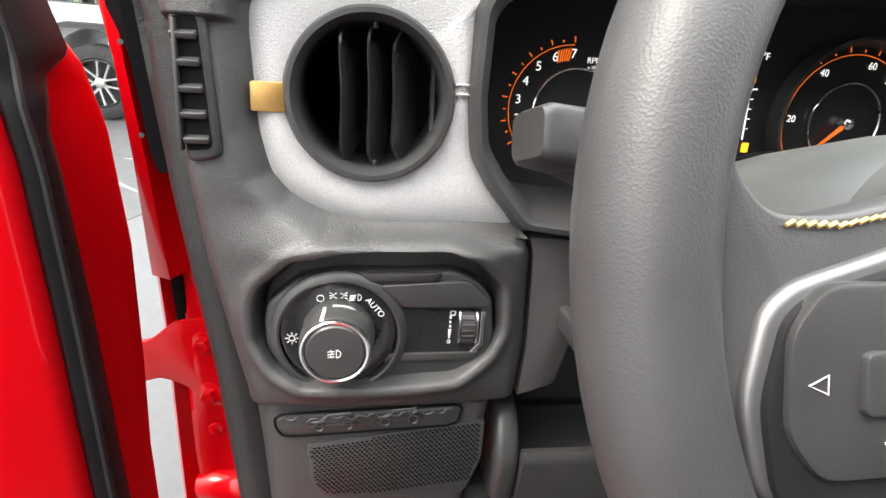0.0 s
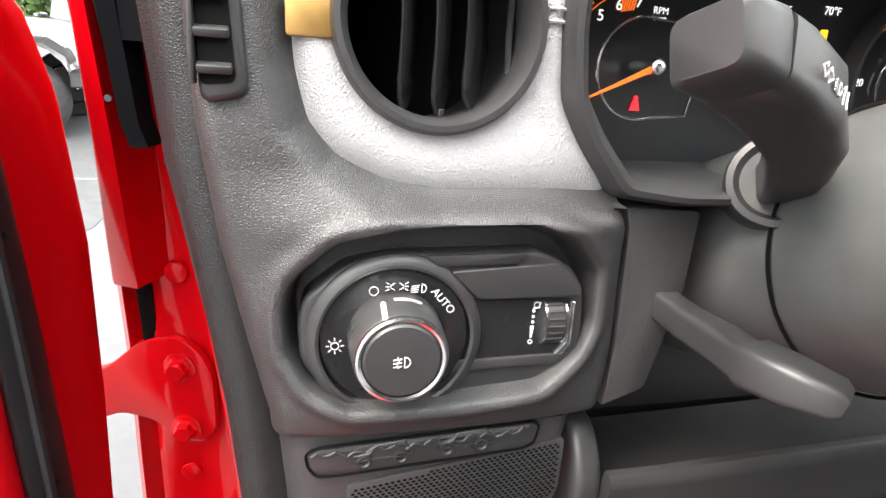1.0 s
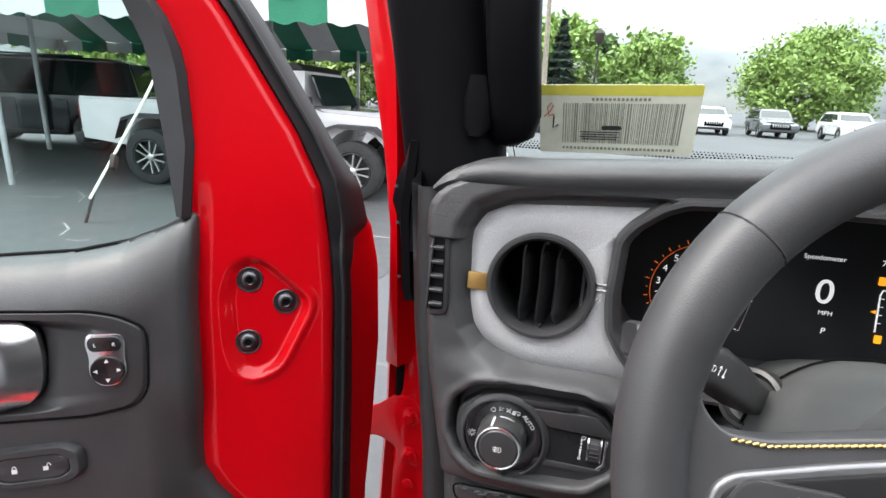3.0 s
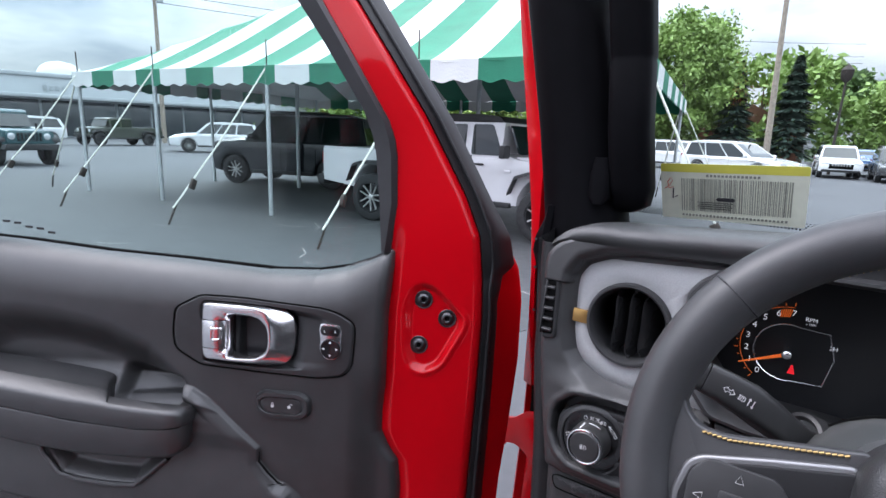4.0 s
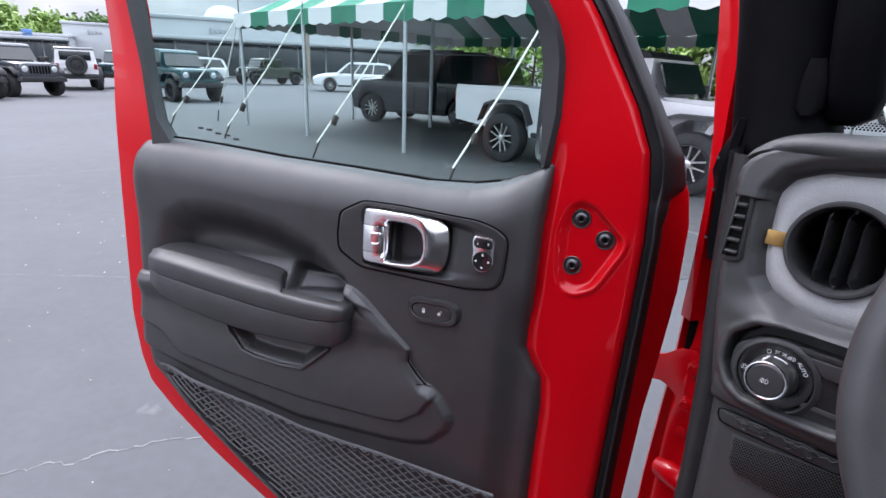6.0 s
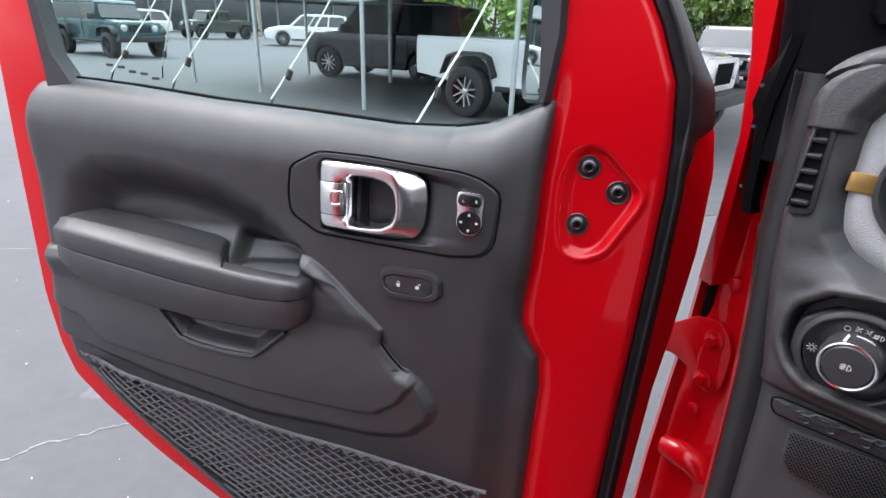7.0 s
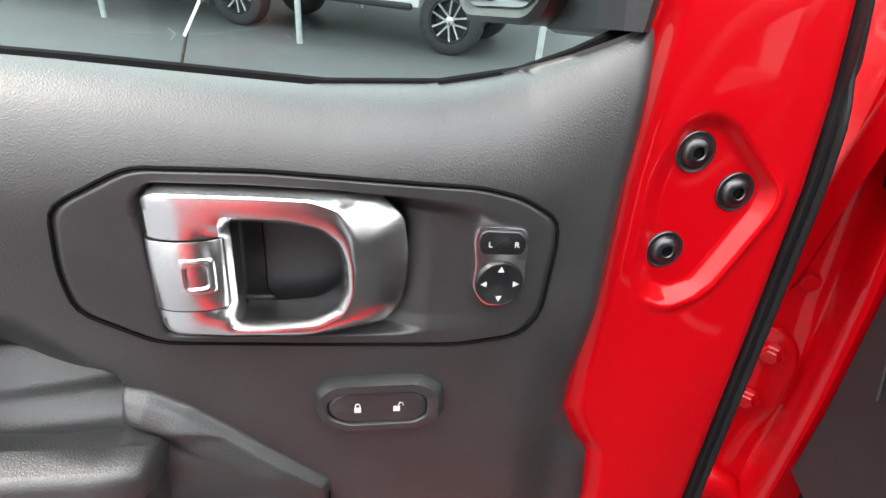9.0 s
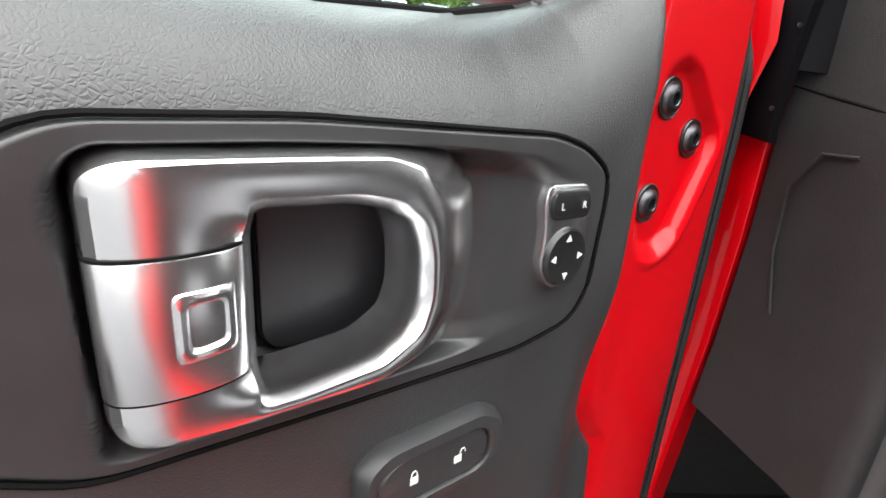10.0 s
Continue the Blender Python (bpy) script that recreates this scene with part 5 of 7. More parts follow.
for k in range(4):
    a = math.pi / 2 * k
    x, z = 0.2318 + 0.0105 * math.cos(a), 1.1380 + 0.0105 * math.sin(a)
    tri_ = [(x + 0.0025 * math.cos(a), z + 0.0025 * math.sin(a)), (x + 0.0025 * math.cos(a + 2.2), z + 0.0025 * math.sin(a + 2.2)), (x + 0.0025 * math.cos(a - 2.2), z + 0.0025 * math.sin(a - 2.2))]
    part("arrow_mark", prism(tri_, 0.0303, 0.0314, "y"), WHITE_INK, mirror_switch)
TXT = Matrix(((-1, 0, 0, 0), (0, 0, 1, 0), (0, 1, 0, 0), (0, 0, 0, 1)))
lettering("letter", "L", 0.0055, WHITE_INK, mirror_switch, Matrix.Translation((0.2410, 0.0314, 1.1668)) @ TXT)
lettering("letter", "R", 0.0055, WHITE_INK, mirror_switch, Matrix.Translation((0.2235, 0.0314, 1.1665)) @ TXT)

# lock switch
lk = [(0.3570, 1.0505), (0.3440, 1.0600), (0.2790, 1.0605), (0.2630, 1.0505), (0.2620, 1.0255), (0.2730, 1.0165), (0.3360, 1.0150), (0.3545, 1.0260)]
lb = [(0.3465, 1.0440), (0.3360, 1.0510), (0.2860, 1.0510), (0.2768, 1.0448), (0.2758, 1.0305), (0.2850, 1.0240), (0.3320, 1.0240), (0.3450, 1.0310)]
lo_, li_ = spaced(rounded(lk, 0.007, 5), 96), spaced(rounded(lb, 0.006, 5), 96)
lc_ = (0.311, 1.0378)


def toward(p, f):
    return [(lc_[0] + (x - lc_[0]) * f, lc_[1] + (z - lc_[1]) * f) for x, z in p]


lr_ = [[(x, v, z) for x, z in p] for p, v in ((lo_, 0.012), (lo_, 0.0240), (toward(lo_, 0.985), 0.0265), (toward(lo_, 0.90), 0.0315), (toward(li_, 1.07), 0.0318), (toward(li_, 1.03), 0.0308), (toward(li_, 1.022), 0.0200))]
lock_switch = part("lock_switch", loft(lr_, True, False), PLASTIC, door, "black door lock switch with two white padlock marks", 40)
part("switch_gap", prism(toward(li_, 1.025), 0.0200, 0.0262, "y"), DARK, lock_switch)
lbv = [[(x, v + 0.0012 * abs(x - lc_[0]) / 0.035, z) for x, z in p] for p, v in ((li_, 0.022), (li_, 0.0282), (toward(li_, 0.94), 0.0296), (toward(li_, 0.5), 0.0296), (toward(li_, 0.05), 0.0296))]
part("button", loft(lbv), PLASTIC, lock_switch)
for uu, open_ in ((0.3255, False), (0.2975, True)):
    part("padlock_mark", box(0.0048, 0.0008, 0.0046, (uu, 0.0300, 1.0360)), WHITE_INK, lock_switch)
    o_ = -0.0030 if open_ else 0.0
    sh = [(uu + o_ + 0.0017 * math.cos(a), 0.0302, 1.0388 + 0.0028 * math.sin(a)) for a in (math.pi * k / 8 for k in range(9))]
    part("shackle_mark", tube(sh, 0.00045, 5), WHITE_INK, lock_switch)

# armrest: a lower body and a padded cap with a notch
def arm_ring(u, w0, w1, depth, lo, hi):
    k = [(-0.01, w0), (depth - lo * 1.6, w0), (depth - lo * 0.5, w0 + lo * 0.3), (depth, w0 + lo), (depth, w1 - hi), (depth - hi * 0.3, w1 - hi * 0.3), (depth - hi, w1), (-0.01, w1)]
    g = math.exp(-((u - 0.60) / 0.030) ** 2)
    return [(u + g * (0.028 - 0.62 * max(v, 0.0)), v, w) for v, w in k]


seam_w = lambda u: float(np.interp(u, [0.457, 0.51, 0.604, 0.68, 0.76, 0.842, 0.904, 0.95], [1.004, 0.995, 0.998, 1.005, 1.013, 1.020, 1.025, 1.028]))
body_ = [arm_ring(u, w0, seam_w(u) - 0.0006, d, 0.012, 0.0025) for u, w0, d in ((0.458, 0.976, 0.046), (0.460, 0.967, 0.057), (0.466, 0.956, 0.065), (0.482, 0.946, 0.070), (0.53, 0.941, 0.071), (0.64, 0.941, 0.074), (0.74, 0.949, 0.073), (0.82, 0.962, 0.071), (0.872, 0.975, 0.066), (0.902, 0.986, 0.057), (0.916, 0.996, 0.041), (0.922, 1.0, 0.0))]
armrest = part("armrest", loft(body_), VINYL, door, "padded black vinyl armrest with a seam", 50)


def cap_ring(u, wf, wb, depth, slot):
    """Padded top: straight front edge at wf, sloping up to wb at the door; slot: depth of the grip cut behind it."""
    w0 = seam_w(u) + 0.0006
    back = 0.046 * min(1.0, depth / 0.07)
    k = [(-0.01, w0), (depth - 0.004, w0), (depth - 0.0008, w0 + 0.0008), (depth, w0 + 0.0025), (depth, wf - 0.007), (depth - 0.0020, wf - 0.0022), (depth - 0.007, wf + 0.0005), (back + 0.004, wf + (wb - wf) * 0.55 * (slot < 0.01) + 0.003), (back, wf + (wb - wf) * 0.62 * (slot < 0.01) + 0.0015 - slot * 0.1), (back - 0.003, wf + (wb - wf) * 0.68 * (slot < 0.01) - slot), (0.020 * min(1.0, depth / 0.07), wb * (slot < 0.01) + (wf - slot) * (slot >= 0.01)), (-0.01, wb * (slot < 0.01) + (wf - slot) * (slot >= 0.01))]
    g = math.exp(-((u - 0.60) / 0.030) ** 2)
    return [(u + g * (0.028 - 0.62 * max(v, 0.0)), v, w) for v, w in k]


cap_ = [cap_ring(*r_) for r_ in ((0.4555, 1.018, 1.018, 0.050, 0.0), (0.4572, 1.0245, 1.0245, 0.062, 0.0), (0.462, 1.0275, 1.0275, 0.069, 0.0), (0.472, 1.0288, 1.0288, 0.0725, 0.0), (0.482, 1.0290, 1.0290, 0.074, 0.004), (0.488, 1.0292, 1.030, 0.0745, 0.024), (0.54, 1.0305, 1.033, 0.075, 0.030), (0.590, 1.0335, 1.036, 0.076, 0.030), (0.597, 1.0342, 1.040, 0.076, 0.022), (0.600, 1.0346, 1.0480, 0.076, 0.0), (0.604, 1.0350, 1.0510, 0.076, 0.0), (0.612, 1.0360, 1.0530, 0.076, 0.0), (0.65, 1.0390, 1.0570, 0.076, 0.0), (0.72, 1.0450, 1.0640, 0.075, 0.0), (0.80, 1.0520, 1.0710, 0.073, 0.0), (0.870, 1.0570, 1.0745, 0.069, 0.0), (0.902, 1.056, 1.069, 0.060, 0.0), (0.916, 1.053, 1.061, 0.046, 0.0), (0.922, 1.049, 1.052, 0.022, 0.0), (0.924, 1.045, 1.046, 0.0, 0.0))]
part("pad", loft(cap_), VINYL, armrest, "", 50)
# lip of the pull cup
lip = [(0.738, 0.034, 0.945), (0.722, 0.040, 0.922), (0.692, 0.043, 0.892), (0.66, 0.044, 0.885), (0.60, 0.044, 0.882), (0.556, 0.043, 0.884), (0.535, 0.041, 0.902), (0.503, 0.036, 0.932)]
part("cup_lip", tube(lip, 0.0042, 10), VINYL, door)

# map net: crossing cords from the hem down to the trim's edge
def net_lo(u):
    return np.interp(u, [0.12, 0.36, 0.43, 0.69, 0.775, 0.85, 0.918, 0.94], [0.40, 0.41, 0.470, 0.632, 0.692, 0.748, 0.796, 0.81])


def net_hi(u):
    return np.interp(u, [0.19, 0.295, 0.40, 0.475, 0.557, 0.646, 0.73, 0.87, 0.94], [0.732, 0.742, 0.750, 0.752, 0.758, 0.773, 0.782, 0.799, 0.806])


def net_v(u, w):
    return 0.036 - 0.02 * sstep(0.80, 0.94, np.array(u)) - 0.06 * (net_hi(u) - w)


net = bmesh.new()
for k in range(-16, 44):
    for sgn in (1, -1):
        c = 0.13 + 0.0262 * k
        run = []
        for j in range(29):
            w = 0.43 + j * 0.0135
            u = c + sgn * (w - 0.60) * 1.75 + 0.0030 * math.sin(j * 1.9 + k)
            if 0.17 < u < 0.935 and net_lo(u) + 0.004 < w < net_hi(u):
                run.append((u, float(net_v(u, w)) + 0.0012 * sgn, w))
            elif len(run) > 1:
                break
        if len(run) > 1:
            tube(run, 0.0017, 5, bm=net)
NETM = mat("elastic_cord", (0.085, 0.085, 0.09), 0.7, 0, 0.2, 200)
part("net", net, NETM, door, "black elastic storage net")
hem = [(u, float(net_v(u, net_hi(u))) + 0.002, float(net_hi(u))) for u in np.linspace(0.17, 0.936, 50)]
part("net_hem", tube(hem, 0.0035, 8), NETM, door)
zig = [(u, float(net_v(u, net_hi(u))) + 0.006, float(net_hi(u)) + 0.004 * (1 if k % 2 else -1)) for k, u in enumerate(np.linspace(0.18, 0.93, 64))]
part("net_lacing", tube(zig, 0.0012, 5), NETM, door)

# red sheet metal: front strip with the pressed bolt pad, and the window frame posts
W_L = [0.40, 0.75, 0.919, 1.078, 1.198, 1.26, 1.329, 1.392, 1.515, 1.63, 1.90]
U_L = [0.014, 0.007, 0.002, -0.004, -0.007, -0.004, 0.004, 0.030, 0.099, 0.176, 0.357]
W_I = [0.40, 0.755, 0.90, 0.95, 0.995, 1.04, 1.227, 1.298, 1.374, 1.45, 1.47, 1.501, 1.625, 1.90]
U_I = [0.15, 0.15, 0.15, 0.155, 0.185, 0.185, 0.175, 0.150, 0.142, 0.146, 0.149, 0.159, 0.236, 0.412]
s, t = np.meshgrid(np.linspace(0, 1, 130), np.linspace(0, 1, 760))
W = 0.40 + t * 1.50
ul, ui = np.interp(W, W_L, U_L), np.interp(W, W_I, U_I)
U = ul + s * (ui - ul)
V = np.zeros(U.shape)
BOLTPAD = rounded([(0.1183, 1.2033), (0.1060, 1.2380), (0.0898, 1.2480), (0.0700, 1.2430), (0.036, 1.2100), (0.0240, 1.1951), (0.0265, 1.1791), (0.0600, 1.1150), (0.0861, 1.1040), (0.1067, 1.1100), (0.1158, 1.1387)], 0.014, 5)
dp = sdf(BOLTPAD, U, W)
side_ = np.clip((U - 0.075) / 0.04, 0, 1)
V -= 0.0090 * sstep(0.003 + 0.006 * side_, -0.0085 - 0.006 * side_, dp)
V += 0.0030 * np.exp(-((dp - 0.005) / 0.0045) ** 2) * sstep(0.0, 0.035, (0.075 - U) * 0.8 + (1.165 - W) * 0.6)
V -= 0.008 * sstep(-0.016, 0.004, U - np.interp(W, W_F, U_F)) * (1 - sstep(1.29, 1.36, W))
V += 0.0025 * np.sin(np.clip((U - ul) / 0.11, 0, 1) * math.pi) * (1 - sstep(1.0, 1.12, W))
V -= 0.016 * (1 - np.sqrt(1 - (1 - np.clip((U - ul) / 0.016, 0, 1)) ** 2))
V -= 0.01 * sstep(1.30, 1.50, W)
sheet_part("inner_panel", np.stack([U, V, W], -1), RED, door, "glossy red pressed sheet metal")
# shut face with flange
u_o = lambda w: np.interp(w, [0.40, 0.704, 0.888, 0.98, 1.11, 1.22, 1.275, 1.33], [-0.026, -0.040, -0.050, -0.060, -0.071, -0.071, -0.062, -0.032])
W = np.linspace(0.40, 1.90, 130)
ul = np.interp(W, W_L, U_L)
uo = np.where(W < 1.33, u_o(W), ul - 0.034)
top = -0.01 * sstep(1.30, 1.50, W)
rows = [(ul, -0.016 + top), (ul - 0.004, -0.030 + top), (ul * 0.6 + uo * 0.4, -0.044 + top), (uo + 0.010, -0.074 + top), (uo, -0.080 + top), (uo - 0.002, -0.085 + top), (uo, -0.090 + top), (uo + np.where(W < 1.21, 0.3, 0.024), -0.098 + top)]
P = np.stack([np.stack([a * np.ones_like(W), b * np.ones_like(W), W], -1) for a, b in rows], 1)
sheet_part("shut_face", P, RED, door, "", 40)
# weather seal on the shut face: wide above the belt, narrow below
rings = []
for w in np.linspace(0.40, 1.90, 220):
    a = float(np.interp(w, W_L, U_L))
    wd = float(np.interp(w, [0.4, 1.0, 1.22, 1.262, 1.280, 1.32, 1.39, 1.9], [0.024, 0.023, 0.021, 0.030, 0.053, 0.050, 0.038, 0.044]))
    tp = -0.01 * float(sstep(1.30, 1.50, w))
    f = float(sstep(1.24, 1.285, w))
    q = lambda lo, hi: lo + (hi - lo) * f
    rings.append([(a + 0.002, q(-0.012, -0.014) + tp, w), (a - 0.002, q(-0.004, -0.006) + tp, w), (a - wd * 0.5, q(-0.006, -0.020) + tp, w), (a - wd, q(-0.016, -0.045) + tp, w), (a - wd - q(0.003, 0.001), q(-0.030, -0.058) + tp, w), (a - wd * 0.5, q(-0.045, -0.050) + tp, w)])
SEALM = mat("black_seal_rubber", (0.010, 0.010, 0.011), 0.5, 0, 0.25, 18, 0.0001, 700, spec=0.3)
seal = part("weather_seal", loft(rings), SEALM, door, "black rubber weather seal", 50)
lip_ = [(float(np.interp(w, W_L, U_L)) - 0.012 - 0.006 * float(sstep(1.24, 1.29, w)), -0.0050 - 0.0125 * float(sstep(1.24, 1.285, w)) - 0.01 * float(sstep(1.30, 1.50, w)), w) for w in np.linspace(0.42, 1.88, 90)]
part("seal_lip", tube(lip_, 0.0032, 8), SEALM, seal)
for w in (0.62, 0.80, 0.97, 1.14, 1.345, 1.44, 1.53):
    a = float(np.interp(w, W_L, U_L))
    part("clip_hole", lathe([(0.003, 0), (0.003, 0.002)], 10, Matrix.Translation((a - 0.014, (-0.0085 if w < 1.3 else -0.0305), w)) @ pose(0, 0, 0, -90, 0, 35 if w > 1.3 else 15)), DARK, seal)

# torx bolts
for u, w in ((0.0895, 1.2209), (0.0497, 1.192), (0.0943, 1.1453)):
    bolt = part("bolt", lathe([(0.0150, 0), (0.0150, 0.0012), (0.0143, 0.0018), (0.0126, 0.0012), (0.0112, 0.0014), (0.0104, 0.0032), (0.0088, 0.0048), (0.0062, 0.0057), (0.0050, 0.0058), (0.0044, 0.0052), (0.0041, 0.0022), (0.0, 0.0022)], 32, Matrix.Translation((u, -0.0088, w)) @ pose(0, 0, 0, -90)), STEEL, door, "dark steel torx bolt with washer")
    part("socket", lathe([(0.0040, 0), (0.0040, 0.0004), (0.0, 0.0004)], 6, Matrix.Translation((u, -0.0064, w)) @ pose(0, 0, 0, -90)), DARK, bolt)
# rear edge of the door: red return and outer skin
U_RR = lambda w: np.interp(w, [0.40, 0.558, 0.605, 0.68, 0.736, 0.795, 0.865, 0.90, 1.023, 1.156, 1.284, 1.41, 1.55, 1.65, 1.75, 1.90], [0.44, 0.733, 0.815, 0.925, 0.991, 1.016, 1.031, 1.037, 1.044, 1.051, 1.056, 1.060, 1.079, 1.106, 1.134, 1.178])
U_RI = lambda w: np.interp(w, W_R + [1.40, 1.55, 1.64, 1.74, 1.90], [x - 0.035 for x in U_R] + [0.962, 0.998, 1.014, 1.040, 1.084])
W = np.linspace(0.40, 1.90, 160)
ro, ri = U_RR(W), U_RI(W)
rows = [(ri, -0.006), (ri * 0.55 + ro * 0.45, -0.004), (ro - 0.008, -0.008), (ro, -0.016), (ro + 0.002, -0.026), (ro, -0.075), (ro - np.where(W < 1.21, 0.35, 0.024), -0.098)]
P = np.stack([np.stack([a, np.full_like(W, b) - 0.008 * sstep(1.3, 1.5, W), W], -1) for a, b in rows], 1)
sheet_part("rear_edge", P, RED, door, "", 40)
part("latch", box(0.012, 0.03, 0.05, (1.018, -0.032, 0.872), 0.003), CHROME, door, "bright metal door latch")
# outer skin, seen through the gaps only
part("outer_skin", prism([(-0.02, 0.40), (0.40, 0.40), (0.88, 0.68), (0.98, 0.80), (1.01, 1.21), (-0.03, 1.21)], -0.104, -0.098, "y"), RED, door)
# window frame: black inner liner and glass
liner_f = [(float(np.interp(w, W_I, U_I)), w) for w in (1.296, 1.374, 1.45, 1.475, 1.505, 1.625, 1.88)]
gl_f = [(0.160, 1.296), (0.166, 1.374), (0.174, 1.45), (0.180, 1.478), (0.196, 1.518), (0.268, 1.628), (0.446, 1.88)]
rings = [[(a[0] - 0.004, 0.0, a[1]), (a[0] + 0.004, 0.008, a[1]), (b[0] + 0.002, -0.004, b[1]), (b[0] + 0.004, -0.055, b[1]), (a[0] - 0.004, -0.055, a[1])] for a, b in zip(liner_f, gl_f)]
part("window_liner", loft(rings), RUBBER, door, "", 40)
rings = [[(a + 0.010, -0.010, w), (a + 0.004, 0.004, w), (b + 0.008, -0.004, w), (b + 0.026, -0.048, w), (a + 0.03, -0.055, w)] for a, b, w in ((0.935, 0.885, 1.262), (0.938, 0.904, 1.290), (0.942, 0.926, 1.318), (0.956, 0.948, 1.414), (0.986, 0.969, 1.532), (1.006, 0.993, 1.646), (1.033, 1.013, 1.75), (1.07, 1.04, 1.90))]
part("window_liner", loft(rings), RUBBER, door, "", 40)
part("window_liner", prism([(0.41, 1.86), (1.12, 1.86), (1.165, 1.92), (0.36, 1.92)], -0.06, 0.0, "y", 0.006), RED, door)
sl = [(u, -0.035, w - 0.001) for u, w in zip(U_S[1:], W_S[1:])]
part("belt_seal", tube(sl, 0.0045, 8), DARK, door)
gpts = [(u, w - 0.02) for u, w in zip(U_S, W_S)] + [(1.04, 1.87), (0.44, 1.87), (0.262, 1.628), (0.190, 1.518), (0.172, 1.47), (0.15, 1.30)]
window = part("window_glass", prism(gpts, -0.046, -0.042, "y"), GLASS, door, "green-tinted side window")
window.visible_shadow = False
# etched maker's mark, too small to read
for k in range(5):
    part("etched_mark", box(0.014, 0.0006, 0.004, (0.860 - 0.022 * k, -0.0415, 1.307 - 0.004 * k + 0.002 * (k % 2))), RUBBER, window)

# wing mirror outside the glass
MIRROR = mat("mirror_glass", (0.85, 0.86, 0.87), 0.02, 1.0, 0.01, 5, rvar=0.01)
mirror_out = rounded([(-0.085, -0.095), (-0.085, 0.095), (-0.06, 0.115), (0.06, 0.115), (0.085, 0.09), (0.085, -0.085), (0.06, -0.115), (-0.06, -0.115)], 0.03, 5)
MT = Matrix.Translation((0.187, -0.229, 1.408)) @ pose(0, 0, 0, 0, 0, -70.9)
rings = [[(x * f, y, z * f) for x, z in mirror_out] for f, y in ((0.88, 0.004), (0.95, 0.010), (1.0, 0.004), (1.0, -0.03), (0.93, -0.07), (0.6, -0.10))]
wing = part("wing_mirror", loft(rings), PLASTIC, door, "black wing mirror", m=MT)
part("mirror_glass", prism([(x * 0.87, z * 0.87) for x, z in mirror_out], 0.003, 0.006, "y"), MIRROR, wing)
part("mirror_stem", box(0.15, 0.07, 0.05, (-0.12, -0.05, -0.095), 0.012), PLASTIC, wing)

# ---- dashboard ----
YAW = 8.0
DASH = Matrix.Translation((-0.003, 0.310, 1.103)) @ pose(0, 0, 0, 0, 0, YAW) @ pose(0, 0, 0, -6.0)
FABRIC_M = mat("silver_woven_fabric", (0.36, 0.362, 0.366), 0.5, 0, 0.08, 700, 0.0005, 950, "cell")
dash = thing("dashboard", DASH, "black grained dashboard with a silver woven vent bezel", "dashboard")
FABRIC = [(-0.1018, 0.2133), (-0.0913, 0.2297), (-0.068, 0.2397), (-0.029, 0.2455), (0.0096, 0.2479), (0.059, 0.2505), (0.0382, 0.2341), (0.0283, 0.22), (0.0263, 0.168), (0.0301, 0.135), (0.0426, 0.1148), (0.0610, 0.0905),
          (0.006, 0.0883), (-0.0341, 0.0880), (-0.0595, 0.0945), (-0.0830, 0.1080), (-0.0945, 0.1220), (-0.0999, 0.1456), (-0.1027, 0.1992)]
RECESS = rounded([(-0.1074, 0.0358), (-0.1033, 0.0493), (-0.0821, 0.0688), (-0.0517, 0.0752), (0.0144, 0.0763), (0.0346, 0.0691), (0.0511, 0.0509), (0.0525, 0.0193), (0.0449, 0.0033), (0.0239, -0.0121), (-0.0254, -0.0164), (-0.077, -0.0167), (-0.0957, -0.0057), (-0.1069, 0.0131)], 0.005, 3)
PLATE = rounded([(-0.1019, 0.0279), (-0.0991, 0.0394), (-0.0792, 0.056), (-0.0551, 0.0607), (0.0205, 0.0617), (0.0373, 0.0537), (0.0471, 0.0408), (0.0494, 0.0109), (0.0426, -0.0024), (0.0192, -0.0183), (-0.0473, -0.0164), (-0.0765, -0.0173), (-0.0933, -0.0062), (-0.1012, 0.0069)], 0.005, 3)
left_x = lambda z: np.interp(z, [-0.30, -0.08, -0.05, -0.025, 0.0145, 0.062, 0.122, 0.225, 0.236, 0.245, 0.2525, 0.258, 0.30], [-0.105, -0.115, -0.1173, -0.118, -0.127, -0.137, -0.143, -0.147, -0.145, -0.139, -0.130, -0.117, -0.117])
right_x = lambda z: np.interp(z, [-0.06, -0.0393, 0.003, 0.0716, 0.0843, 0.0865, 0.0947, 0.1164, 0.1363, 0.1688, 0.2199, 0.2338, 0.25, 0.27], [0.068, 0.0706, 0.0739, 0.0716, 0.0668, 0.064, 0.064, 0.0430, 0.0305, 0.0268, 0.0287, 0.0385, 0.060, 0.085])
s, t = np.meshgrid(np.linspace(0, 1, 230), np.linspace(0, 1, 320))
Z = -0.040 + t * 0.298
lx, rx = left_x(Z), right_x(Z)
X = lx + s * (rx - lx)
df = sdf(FABRIC, X, Z)
dr = sdf(RECESS, X, Z)
D = np.full(X.shape, 0.020)
D += 0.015 * np.exp(-(((X + 0.03) / 0.085) ** 4)) * sstep(-0.06, -0.015, Z) * (1 - sstep(0.07, 0.105, Z))
D += 0.006 * sstep(0.0, 0.02, df) * sstep(0.05, 0.12, Z)
D -= 0.012 * sstep(0.016, -0.004, df)
